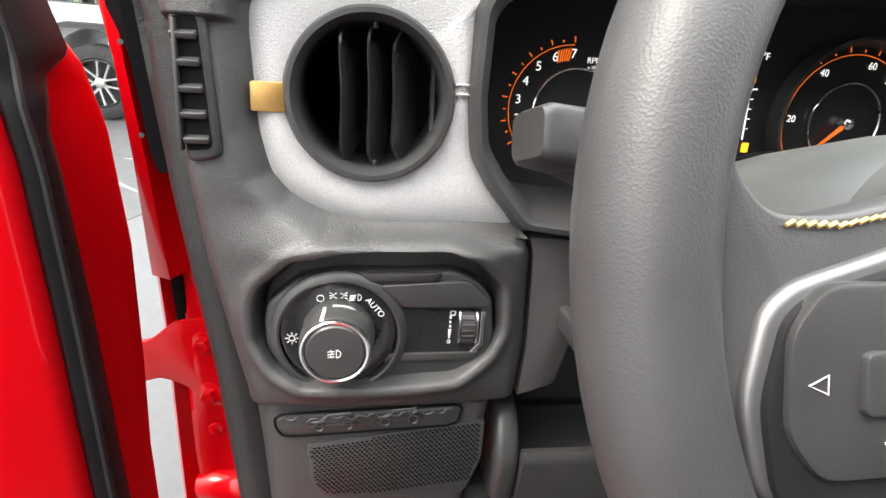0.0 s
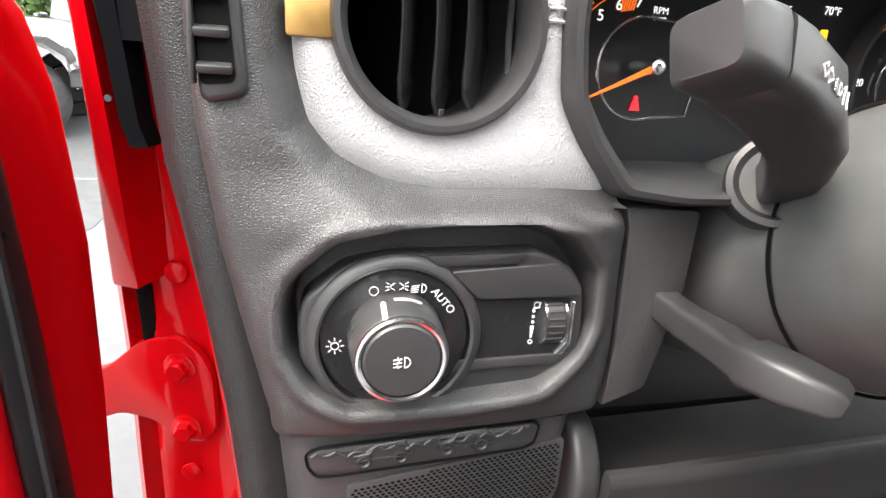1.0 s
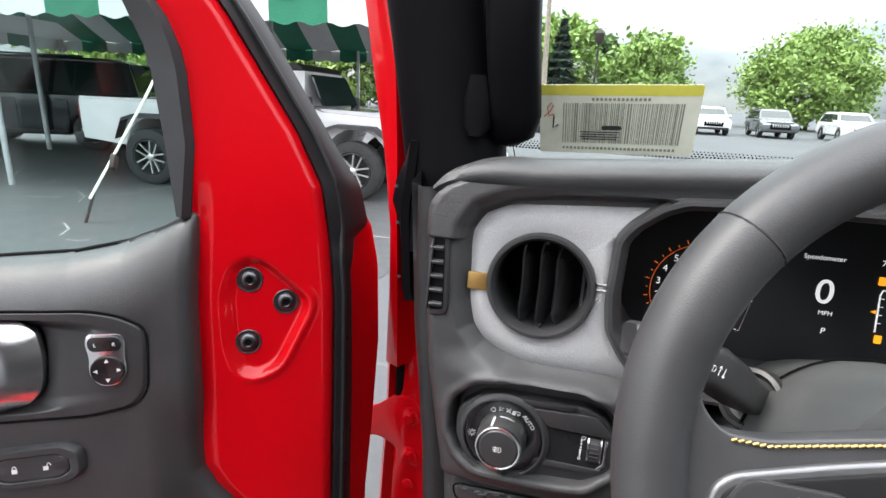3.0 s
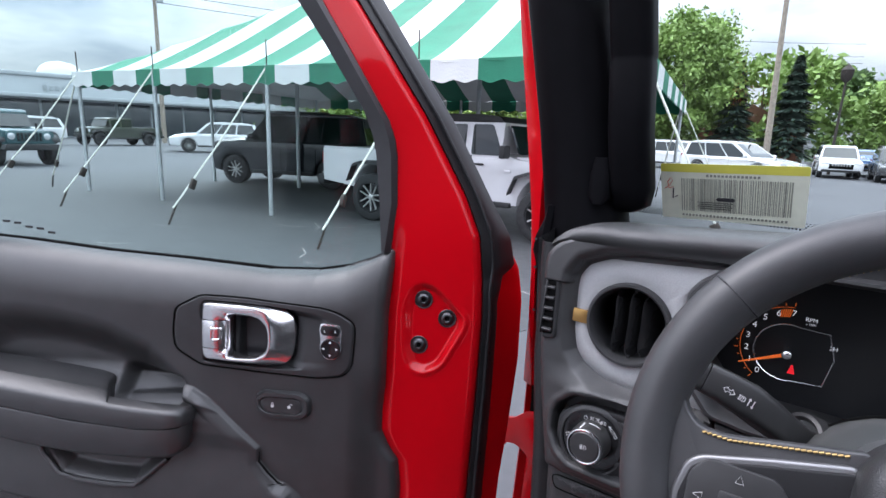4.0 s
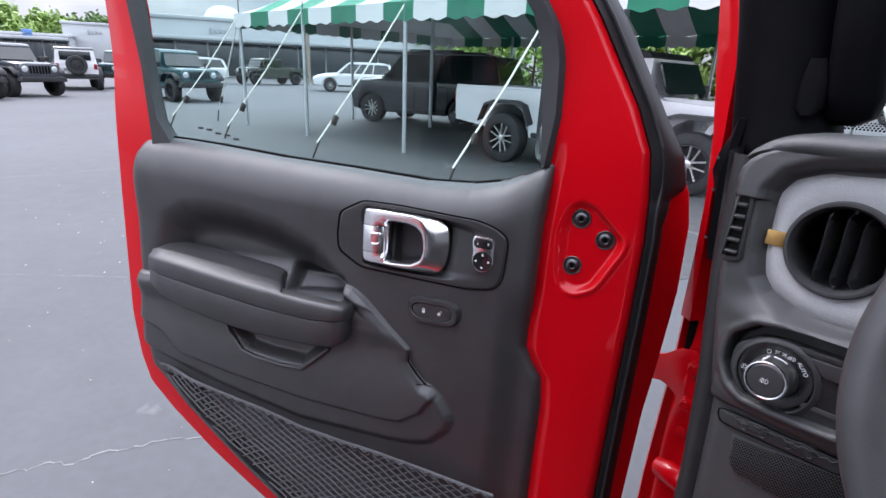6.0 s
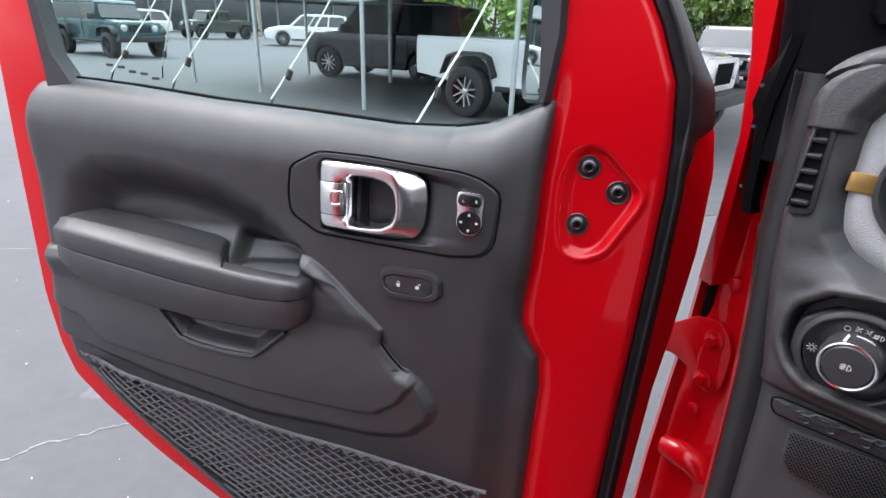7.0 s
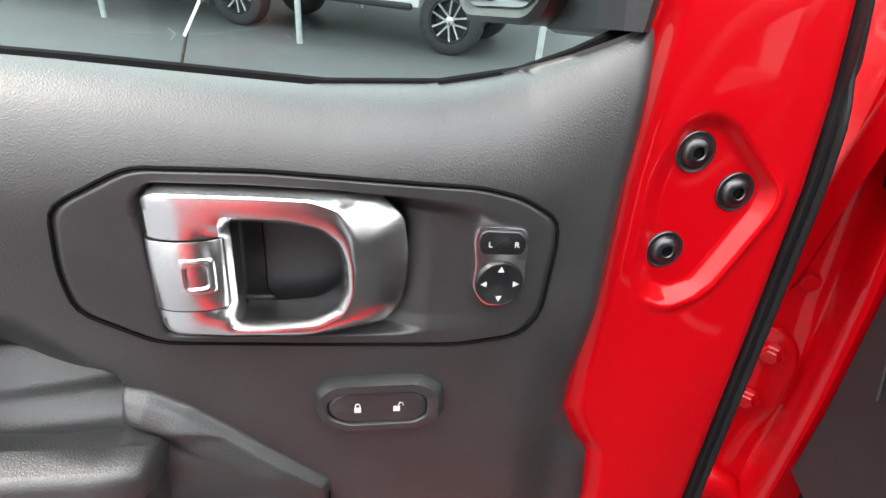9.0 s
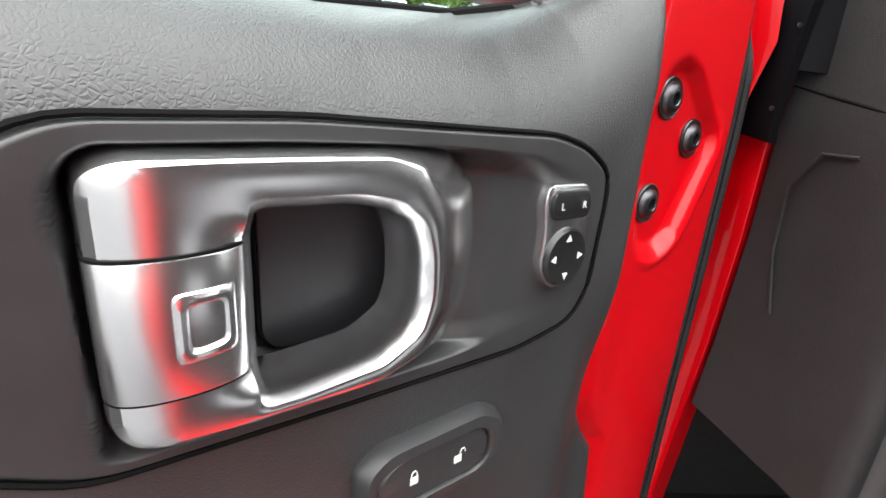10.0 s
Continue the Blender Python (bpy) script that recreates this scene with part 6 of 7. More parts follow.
# padded band arching round the bezel's upper end
D += 0.007 * sstep(0.005, 0.0095, df) * sstep(0.2030, 0.2055, Z)
D -= 0.024 * sstep(0.002, -0.0045, dr)
D += 0.003 * np.exp(-((dr - 0.006) / 0.0045) ** 2)
dl = X - lx
D -= 0.016 * (1 - np.sqrt(1 - (1 - np.clip(dl / 0.012, 0, 1)) ** 2))
low = (rx - X) + 10.0 * (Z > 0.083)
D -= 0.012 * (1 - np.sqrt(1 - (1 - np.clip(low / 0.012, 0, 1)) ** 2))
D -= 0.008 * (1 - np.sqrt(1 - (1 - np.clip((Z + 0.040) / 0.008, 0, 1)) ** 2))
D -= 0.10 * sstep(0.0475, 0.0455, np.hypot(X + 0.0353, Z - 0.1675))
panel = sheet_part("side_panel", np.stack([X, -D, Z], -1), VINYL_FINE, dash, "black grained panel with moulded switch recess")

# silver bezel with the vent's hole
VC, VR = (-0.0353, 0.1675), 0.0505
fo = by_angle(rounded([(a + (a - VC[0]) * 0.02, b + (b - VC[1]) * 0.02) for a, b in FABRIC], 0.008, 3), VC, 160)
fi = [(VC[0] + 0.0465 * math.cos(2 * math.pi * k / 160), VC[1] + 0.0465 * math.sin(2 * math.pi * k / 160)) for k in range(160)]
rows = []
for f in np.linspace(0, 1, 14):
    rows.append([(i[0] + (o[0] - i[0]) * f, -(0.0135 + 0.003 * math.sin(math.pi * f) - 0.004 * f ** 4), i[1] + (o[1] - i[1]) * f) for i, o in zip(fi, fo)])
P = np.array(rows)
P = np.concatenate([P, P[:, :1]], 1)
fabric = sheet_part("bezel", P, FABRIC_M, dash, "silver-grey woven bezel")
part("tab", prism(rounded([(-0.1035, 0.1568), (-0.1035, 0.1735), (-0.0840, 0.1735), (-0.0840, 0.1568)], 0.0015, 2), -0.0178, -0.014, "y", 0.0008), GOLD, fabric, "small gold-coloured tab")
for k in range(2):
    part("stitch", tube([(x, -0.0172 + 0.0008 * math.sin(x * 900), 0.1715 + 0.0055 * k) for x in np.linspace(0.0145, 0.0275, 8)], 0.0009, 6), FABRIC_M, fabric)

# round vent
BLADE = mat("black_vent_blade", (0.016, 0.016, 0.017), 0.26, 0, 0.1, 30)
TC = Matrix.Translation((VC[0], 0, VC[1])) @ pose(0, 0, 0, 90)
vent = part("vent_ring", lathe([(0.0440, -0.06), (0.0420, 0.010), (0.0428, 0.017), (0.0455, 0.0215), (0.0482, 0.0215), (0.0502, 0.0170), (0.0505, 0.008)], 72, TC, caps=False), PLASTIC, dash, "round black air vent")
# back of the throat coloured near-black for the shade deep inside
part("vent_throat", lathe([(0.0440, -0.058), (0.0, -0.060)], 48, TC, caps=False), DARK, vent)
for k, x in enumerate((-0.0150, 0.0025, 0.0185)):
    h = math.sqrt(0.0425 ** 2 - x * x) - 0.001
    rings = []
    for j in range(13):
        z = -h + 2 * h * j / 12
        bow = 0.006 * (1 - (z / h) ** 2)
        wdt = 0.017 * math.sqrt(max(0.04, 1 - (z / h) ** 4))
        a = radians(68 - 5 * k)
        cx, cd = x + bow * 0.6, 0.004 - wdt * 0.5
        rings.append([(VC[0] + cx + e * wdt * math.cos(a) - g * 0.0011 * math.sin(a), -(cd + e * wdt * math.sin(a) * -1 - g * 0.0011 * math.cos(a)), VC[1] + z) for e, g in ((-0.9, -1), (0.9, -1), (1.0, 0), (0.9, 1), (-0.9, 1), (-1, 0))])
    part("vent_blade", loft(rings), BLADE, vent)
for z in (-0.041, 0.041):
    part("vent_stub", box(0.003, 0.004, 0.006, (VC[0] + 0.003, -0.006, VC[1] + z), 0.0008), GLOSSY, vent)
part("vent_wheel", tube([(VC[0] + 0.0385, -0.002 + 0.006 * math.cos(a), VC[1] + 0.025 * math.sin(a)) for a in np.linspace(-1.4, 1.4, 30)], 0.0018, 6), RUBBER, vent)

# headlamp switch plate
switch = part("headlamp_switch", prism(PLATE, -0.024, 0.0, "y", 0.003, 3), PLASTIC, dash, "black headlamp switch with a chrome-rimmed knob and white symbols")
part("upper_face", prism(rounded([(-0.040, 0.0605), (-0.034, 0.0552), (0.006, 0.0562), (0.012, 0.0615)], 0.001, 2), -0.0268, -0.0235, "y", 0.001), PLASTIC, switch)
part("upper_band", prism(rounded([(-0.028, 0.0525), (0.0300, 0.0560), (0.0440, 0.0425), (0.0435, 0.0375), (-0.012, 0.0372)], 0.003, 3), -0.0272, -0.0235, "y", 0.0016, 3), PLASTIC, switch)
part("dial_boss", lathe([(0.0450, -0.004), (0.0445, 0.0012), (0.0425, 0.0034), (0.0395, 0.0044), (0.0380, 0.0036)], 72, Matrix.Translation((-0.0540, -0.024, 0.0170)) @ pose(0, 0, 0, 90), caps=False), PLASTIC, switch)
part("slot", prism(rounded([(-0.018, 0.0367), (0.0396, 0.0353), (0.0425, 0.030), (0.0425, 0.008), (0.0395, 0.0029), (-0.0238, 0.0019)], 0.004, 3), -0.0245, -0.0225, "y"), GLOSSY, switch)
part("lower_bevel", prism([(-0.022, 0.0028), (0.0385, 0.0038), (0.033, -0.0022), (-0.026, -0.0032)], -0.0262, -0.0235, "y", 0.001), PLASTIC, switch)
part("slot_end", prism([(0.0392, 0.0340), (0.0418, 0.0340), (0.0420, 0.0085), (0.0370, 0.0036), (0.0330, 0.0036), (0.0392, 0.0105)], -0.0260, -0.0235, "y", 0.0005), CHROME, switch)
KC = (-0.0545, 0.0190)
TK = lambda d: Matrix.Translation((KC[0], -d, KC[1])) @ pose(0, 0, 0, 90)
part("dial", lathe([(0.0388, -0.012), (0.0384, 0.0008), (0.0366, 0.0022), (0.030, 0.0024), (0.027, 0.001), (0.0, 0.001)], 64, TK(0.024)), GLOSSY, switch)
knob = part("knob", lathe([(0.0236, 0.000), (0.0234, 0.010), (0.0222, 0.0255), (0.0212, 0.0274), (0.0190, 0.0280), (0.0184, 0.0272)], 56, TK(0.024), caps=False), KNOBM, switch, "ribbed grey knob with chrome rim")
part("knob_rim", lathe([(0.0217, 0.0266), (0.0212, 0.0282), (0.0200, 0.0287), (0.0187, 0.0282), (0.0183, 0.0268)], 56, TK(0.024), caps=False), CHROME, knob)
part("fog_button", lathe([(0.0182, 0.020), (0.0182, 0.0278), (0.0170, 0.0292), (0.0, 0.0297)], 48, TK(0.024)), PLASTIC, knob)
part("knob_step", loft([[((KC[0] + r * math.cos(a)), -0.024 - d, KC[1] + r * math.sin(a)) for r, d in ((0.0234, 0.002), (0.0242, 0.0115), (0.0232, 0.0122), (0.0220, 0.0060))] for a in np.linspace(radians(62), radians(96), 10)]), KNOBM, knob, "", 40)
part("pointer", box(0.0024, 0.015, 0.0030, (KC[0] - 0.0078, -0.024 - 0.0190, KC[1] + 0.0206), 0.0006, rot=(6, 20, 0)), WHITE_INK, knob)
TD = lambda x, z, d, r=0: Matrix.Translation((x, -d, z)) @ pose(0, 0, 0, 90) @ pose(0, 0, 0, 0, 0, r)
lettering("auto_mark", "AUTO", 0.0058, WHITE_INK, switch, TD(-0.0310, 0.0372, 0.0268, -50))


def stroke(parent, pts, d, r=0.00027, closed=False, name="symbol", mt=None):
    return part(name, tube([(x, -d, z) for x, z in pts], r, 5, closed), mt or WHITE_INK, parent)


def circ(x, z, r, n=14, a0=0.0, a1=2 * math.pi):
    return [(x + r * math.cos(a0 + (a1 - a0) * k / n), z + r * math.sin(a0 + (a1 - a0) * k / n)) for k in range(n if a1 - a0 > 6.28 else n + 1)]


stroke(switch, circ(-0.0655, 0.0435, 0.0022), 0.0266, closed=True)
sx, sz = -0.0542, 0.0455
for e in (-1, 1):
    stroke(switch, [(sx + e * 0.0012, sz + 0.0018), (sx + e * 0.0032, sz + 0.0005), (sx + e * 0.0032, sz - 0.0005), (sx + e * 0.0012, sz - 0.0018)], 0.0266)
    for q in (-1, 0, 1):
        stroke(switch, [(sx + e * 0.0038, sz + q * 0.0012), (sx + e * 0.0056, sz + q * 0.0022)], 0.0266)
hx, hz = -0.0420, 0.0442
stroke(switch, [(hx, hz + 0.0022)] + circ(hx, hz, 0.0022, 8, -math.pi / 2, math.pi / 2)[::-1] + [(hx, hz + 0.0022)], 0.0266)
for q in range(4):
    stroke(switch, [(hx - 0.0012 - 0.0002 * q, hz + 0.0017 - 0.0011 * q), (hx - 0.0050 - 0.0002 * q, hz + 0.0017 - 0.0011 * q - 0.0005)], 0.0266)
lx_, lz_ = -0.0842, 0.0154
stroke(switch, circ(lx_, lz_, 0.0019), 0.0266, closed=True)
for q in range(8):
    a = q * math.pi / 4
    stroke(switch, [(lx_ + 0.0028 * math.cos(a), lz_ + 0.0028 * math.sin(a)), (lx_ + 0.0043 * math.cos(a), lz_ + 0.0043 * math.sin(a))], 0.0266)
fx, fz = KC[0], KC[1]
stroke(knob, [(fx + 0.0008, fz + 0.0026)] + circ(fx + 0.0008, fz, 0.0026, 8, -math.pi / 2, math.pi / 2)[::-1] + [(fx + 0.0008, fz + 0.0026)], 0.0539)
for q in range(3):
    stroke(knob, [(fx - 0.0004, fz + 0.0018 - 0.0018 * q), (fx - 0.0044, fz + 0.0014 - 0.0018 * q)], 0.0539)
stroke(knob, [(fx - 0.0024, fz + 0.0028), (fx - 0.0017, fz + 0.0009), (fx - 0.0027, fz - 0.0009), (fx - 0.0020, fz - 0.0028)], 0.0539)
# dimmer wheel
dim = part("dimmer_wheel", lathe([(0.0135, -0.006), (0.0150, -0.004), (0.0150, 0.004), (0.0135, 0.006)], 44, Matrix.Translation((0.0306, -0.0150, 0.0218)) @ pose(0, 0, 0, 0, 90)), PLASTIC, switch)
for e in (-1, 1):
    part("wheel_rim", lathe([(0.0145, -0.0005), (0.0155, -0.0005), (0.0155, 0.0008), (0.0145, 0.0008)], 40, Matrix.Translation((0.0306 + e * 0.0058, -0.0150, 0.0218)) @ pose(0, 0, 0, 0, 90)), CHROME, dim)
for k in range(9):
    a = radians(-60 + 15 * k)
    part("wheel_rib", box(0.009, 0.0012, 0.0010, (0.0306, -0.0150 - 0.0152 * math.cos(a), 0.0218 + 0.0152 * math.sin(a)), 0.0002, 1), PLASTIC, dim)
stroke(switch, circ(0.0183, 0.0115, 0.0011), 0.0250, closed=True)
part("scale_mark", prism([(0.0182, 0.0138), (0.0189, 0.0138), (0.0198, 0.0205), (0.0177, 0.0205)], -0.0252, -0.0244, "y"), WHITE_INK, switch)
for q in range(3):
    part("scale_dot", lathe([(0.0008, 0), (0.0008, 0.0006)], 10, TD(0.0189, 0.0228 + 0.0032 * q, 0.0246)), WHITE_INK, switch)
stroke(switch, circ(0.0203, 0.0325, 0.0016), 0.0250, closed=True)
stroke(switch, [(0.0182, 0.0305), (0.0218, 0.0310), (0.0223, 0.0340)], 0.0250)

# narrow side vent on the dash end
sv = part("side_vent", prism(rounded([(-0.1401, 0.2087), (-0.1213, 0.2108), (-0.1179, 0.1309), (-0.1367, 0.1272)], 0.006, 4), -0.0260, 0.004, "y", 0.003, 3), PLASTIC, dash, "narrow black demister vent with cross bars", m=Matrix.Translation((0, -0.0045, 0)))
# flat near-black sheet paints the shade of the openings between the bars
part("vent_slot", prism(rounded([(-0.1382, 0.2040), (-0.1250, 0.2050), (-0.1222, 0.1362), (-0.1355, 0.1345)], 0.003, 3), -0.0266, -0.0250, "y"), DARK, sv)
for k in range(5):
    part("vent_bar", box(0.0135, 0.006, 0.0036, (-0.1318 + 0.0005 * k, -0.0272, 0.1955 - 0.0135 * k), 0.0010, rot=(25, 0, 0)), PLASTIC, sv)
part("vent_post", box(0.0022, 0.006, 0.068, (-0.1370, -0.0274, 0.169), 0.0008, rot=(0, 2, 0)), PLASTIC, sv)
# end of the dash, a black panel that runs back to the body
BINV = DASH.inverted() @ BODY
zz = np.linspace(0.86, 1.352, 80)
sh = np.interp(zz, [0.3, 0.95, 1.08, 1.20, 1.36], [0.05, 0.025, 0.015, 0.0, -0.008])
rows = [(-0.136, 0.004), (-0.146, -0.002), (-0.156, -0.001), (-0.1625, 0.006), (-0.1655, 0.018), (-0.171, 0.034), (-0.177, 0.055), (-0.186, 0.100), (-0.1965, 0.142), (-0.1985, 0.150), (-0.190, 0.158)]
P = np.stack([np.stack([a + sh, b + 0.095 * (zz - 1.12) * (b < 0.03), zz], -1) for a, b in rows], 1)
R4 = np.array(BINV)
P = P @ R4[:3, :3].T + R4[:3, 3]
ENDM = mat("black_end_plastic", (0.016, 0.016, 0.017), 0.46, 0, 0.15, 25, 0.00014, 700, "leather", spec=0.4)
end = sheet_part("end_panel", P, ENDM, dash, "black grained end panel of the dash")
# raised loop and seams on the end panel
loop_ = [(-0.180, 0.070, 1.19), (-0.187, 0.100, 1.185), (-0.189, 0.120, 1.15), (-0.178, 0.118, 1.08), (-0.169, 0.10, 1.02)]
part("end_rib", tube([BINV @ Vector(p) for p in loop_], 0.0018, 8), ENDM, end)
part("end_seam", tube([BINV @ Vector(p) for p in ((-0.1665, 0.034, 1.232), (-0.178, 0.06, 1.228), (-0.199, 0.15, 1.236))], 0.0016, 6), DARK, end)

# knee panel on the lower edge: badge and perforated grille
zz, xx = np.meshgrid(np.linspace(-0.30, -0.0412, 60), np.linspace(0, 1, 40), indexing="ij")
xl = left_x(zz) + 0.001
xr = np.interp(zz, [-0.30, -0.12, -0.04], [0.02, 0.042, 0.056])
Xk = xl + xx * (xr - xl)
Dk = 0.018 + 0.05 * np.clip(-0.04 - zz, 0, 1) * -0.55 - 0.020 * (1 - np.sqrt(1 - (1 - np.clip((Xk - xl) / 0.022, 0, 1)) ** 2)) - 0.012 * (1 - np.sqrt(1 - (1 - np.clip((xr - Xk) / 0.01, 0, 1)) ** 2))
knee = sheet_part("knee_panel", np.stack([Xk, -Dk, zz], -1), VINYL_FINE, dash)
bd = rounded([(-0.1000, -0.0494), (-0.0941, -0.0465), (0.0280, -0.0416), (0.0319, -0.0446), (0.0295, -0.0559), (0.0227, -0.0591), (-0.0823, -0.0648), (-0.0943, -0.0645), (-0.0987, -0.0585)], 0.003, 3)
badge = part("badge", prism(bd, -0.0202, -0.012, "y", 0.0012), PLASTIC, dash, "embossed black badge with two small car outlines")
for x0, z0 in ((-0.076, -0.0600), (-0.030, -0.0570)):
    car_ = [(0, 0.003), (0.002, 0.0065), (0.010, 0.0070), (0.013, 0.0115), (0.029, 0.0122), (0.031, 0.0085), (0.034, 0.0080), (0.034, 0.003)]
    stroke(badge, [(x0 + a, z0 + b + 0.055 * a) for a, b in car_], 0.0209, 0.0008, True, "outline", PLASTIC)
    for wx in (0.007, 0.027):
        stroke(badge, circ(x0 + wx, z0 + 0.0025 + 0.055 * wx, 0.0032), 0.0211, 0.0010, True, "outline", PLASTIC)
ridge_ = [(-0.097 + 0.0032 * k, -0.0515 + 0.0032 * k * 0.04 + 0.0016 * math.sin(k * 1.9) + 0.001 * math.sin(k * 0.7)) for k in range(39)]
stroke(badge, ridge_, 0.0209, 0.0008, False, "outline", PLASTIC)
for k in range(60):
    bx_ = -0.095 + 0.0020 * k
    stroke(badge, [(bx_, -0.0505 + 0.04 * (bx_ + 0.097)), (bx_ + 0.0024, -0.0482 + 0.04 * (bx_ + 0.097))], 0.0206, 0.0004, False, "outline", PLASTIC)
stroke(badge, bd, 0.0205, 0.0008, True, "border", DARK)
gr = [(-0.0786, -0.0735), (0.0500, -0.0560), (0.0493, -0.0904), (0.0388, -0.1193), (0.0257, -0.123), (-0.0652, -0.1195), (-0.0754, -0.1085)]
gm = part("grille_mesh", prism(rounded(gr, 0.004, 3), -0.0192, -0.008, "y", 0.0008), PLASTIC, dash, "perforated black grille")
holes = bmesh.new()
for r_ in range(34):
    for c_ in range(40):
        x, z = -0.080 + 0.0034 * c_ + 0.0017 * (r_ % 2), -0.124 + 0.0021 * r_ + 0.13 * (0.0034 * c_)
        if sdf(gr, np.array([x]), np.array([z]))[0] < -0.0025:
            holes.faces.new([holes.verts.new((x + a, -0.0194, z + b)) for a, b in ((-0.0013, 0), (-0.0005, 0.0008), (0.0005, 0.0008), (0.0013, 0), (0.0005, -0.0008), (-0.0005, -0.0008))])
tagged(part("perforation", holes, DARK, gm), "small dark perforations", kind="stuff")

# dash top pad, with its rounded end, out to the windscreen
prof = [(0.012, 0.242), (0.011, 0.251), (0.015, 0.258), (0.020, 0.266), (0.017, 0.275), (0.004, 0.281), (-0.03, 0.284), (-0.10, 0.284), (-0.22, 0.281), (-0.27, 0.277)]
xs = np.r_[np.linspace(-0.152, -0.05, 20), np.linspace(-0.03, 1.25, 30)]
rows = []
for x in xs:
    e = math.sqrt(max(0.0, 1 - min(1.0, max(0.0, (-0.072 - x) / 0.080)) ** 2))
    rise = 0.07 * min(0.30, max(0.0, x + 0.05))
    rows.append([(x, -(d - 0.02 * (1 - e) ** 2), 0.231 + (z - 0.231) * (0.12 + 0.88 * e) + rise) for d, z in prof])
toppad = sheet_part("top_pad", np.array(rows), VINYL_FINE, dash, "black grained dash top")
part("dash_core", prism([(-0.105, 0.250), (-0.28, 0.270), (-0.28, -0.2), (-0.14, -0.2)], -0.12, 1.25, "x"), VINYL_FINE, dash).matrix_basis = Matrix.Diagonal((1, -1, 1, 1))

# instrument cluster in an octagonal hood
CL = [(0.0978, 0.0870), (0.0620, 0.0915), (0.0412, 0.1164), (0.0289, 0.1363), (0.0252, 0.1688), (0.0271, 0.2199), (0.0369, 0.2338), (0.0573, 0.25), (0.0749, 0.2572), (0.1292, 0.2605)]
CL = CL + [(0.486 - x, z) for x, z in CL[::-1]]
cc = (0.243, 0.174)
hood = [[(cc[0] + (a - cc[0]) * f, -d, cc[1] + (b - cc[1]) * g) for a, b in rounded(CL, 0.006, 3)] for f, g, d in ((1.012, 1.03, 0.005), (1.012, 1.03, 0.018), (1.0, 1.0, 0.0255), (0.985, 0.965, 0.026), (0.962, 0.93, 0.021), (0.945, 0.90, 0.0), (0.93, 0.87, -0.090))]
cluster = part("instrument_pod", loft(hood, True, False), PLASTIC, dash, "instrument pod with two lit round dials and a screen", 45)
FACE_M = mat("dial_face", (0.013, 0.014, 0.016), 0.32, 0, 0.1, 20)
part("dial_face", prism([(cc[0] + (a - cc[0]) * 0.955, cc[1] + (b - cc[1]) * 0.93) for a, b in CL], 0.084, 0.090, "y"), FACE_M, cluster)
INK = glow("dial_white", (0.8, 0.82, 0.85), 0.30)
ORANGE = glow("dial_orange", (0.80, 0.16, 0.02), 0.22)
AMBER = glow("dial_amber", (1.0, 0.42, 0.02), 0.4)
REDLAMP = glow("warning_red", (0.9, 0.02, 0.03), 0.4)
HC = (0.1205, 0.161)
FD, ND = -0.083, -0.0575


def dial(cx, labels, r, start, stepdeg, fs):
    for k, lb_ in enumerate(labels):
        a = radians(start - stepdeg * k)
        if lb_:
            lettering("numeral", lb_, fs, INK, cluster, TD(cx + r * math.cos(a), HC[1] + r * math.sin(a), FD))
        for q in range(2):
            b = a - radians(stepdeg) * q / 2
            if k < len(labels) - 1 or q == 0:
                part("tick", tube([(cx + (r + 0.009) * math.cos(b), -FD, HC[1] + (r + 0.009) * math.sin(b)), (cx + (r + (0.0130 if q == 0 else 0.011)) * math.cos(b), -FD, HC[1] + (r + (0.0130 if q == 0 else 0.011)) * math.sin(b))], 0.0005, 4), ORANGE, cluster)
    stroke(cluster, circ(cx, HC[1], r + 0.0068, 30, radians(start - stepdeg * (len(labels) - 1)), radians(start)), FD, 0.00035, False, "scale_arc", ORANGE)


dial(HC[0], ["0", "1", "2", "3", "4", "5", "6", "7"], 0.0425, 231, 20, 0.0100)
for k in range(6):
    a = radians(108 - 2.6 * k)
    part("redline", tube([(HC[0] + 0.0375 * math.cos(a) - 0.0015, -FD, HC[1] + 0.0375 * math.sin(a)), (HC[0] + 0.0470 * math.cos(a) + 0.0015, -FD, HC[1] + 0.0470 * math.sin(a))], 0.0006, 4), ORANGE, cluster)
lettering("rpm_mark", "RPM", 0.0062, INK, cluster, TD(HC[0] + 0.0165, HC[1] + 0.0385, FD))
lettering("rpm_mark", "x 1000", 0.0034, INK, cluster, TD(HC[0] + 0.0165, HC[1] + 0.0335, FD))
ringp = circ(HC[0] - 0.001, HC[1] - 0.001, 0.0325, 24, radians(75), radians(285)) + [(HC[0] + 0.036, HC[1] - 0.030), (HC[0] + 0.043, HC[1] + 0.0), (HC[0] + 0.036, HC[1] + 0.029)]
stroke(cluster, ringp, FD + 0.015, 0.0010, True, "dial_ring", CHROME)
part("needle", loft([[(HC[0] + r * math.cos(radians(205)) + w * math.sin(radians(205)) * e, -ND - h, HC[1] + r * math.sin(radians(205)) - w * math.cos(radians(205)) * e) for e, h in ((-1, 0.004), (1, 0.004), (1, 0.005), (-1, 0.005))] for r, w in ((0.0, 0.0022), (0.012, 0.0016), (0.049, 0.0006))]), ORANGE, cluster)
part("needle_hub", lathe([(0.0052, -0.02), (0.0048, 0.007), (0.003, 0.0085), (0.0, 0.0088)], 24, TD(HC[0], HC[1], ND)), CHROME, cluster)
part("belt_lamp", lathe([(0.0016, 0), (0.0016, 0.001)], 10, TD(HC[0] + 0.0065, HC[1] - 0.0190, FD)), REDLAMP, cluster)
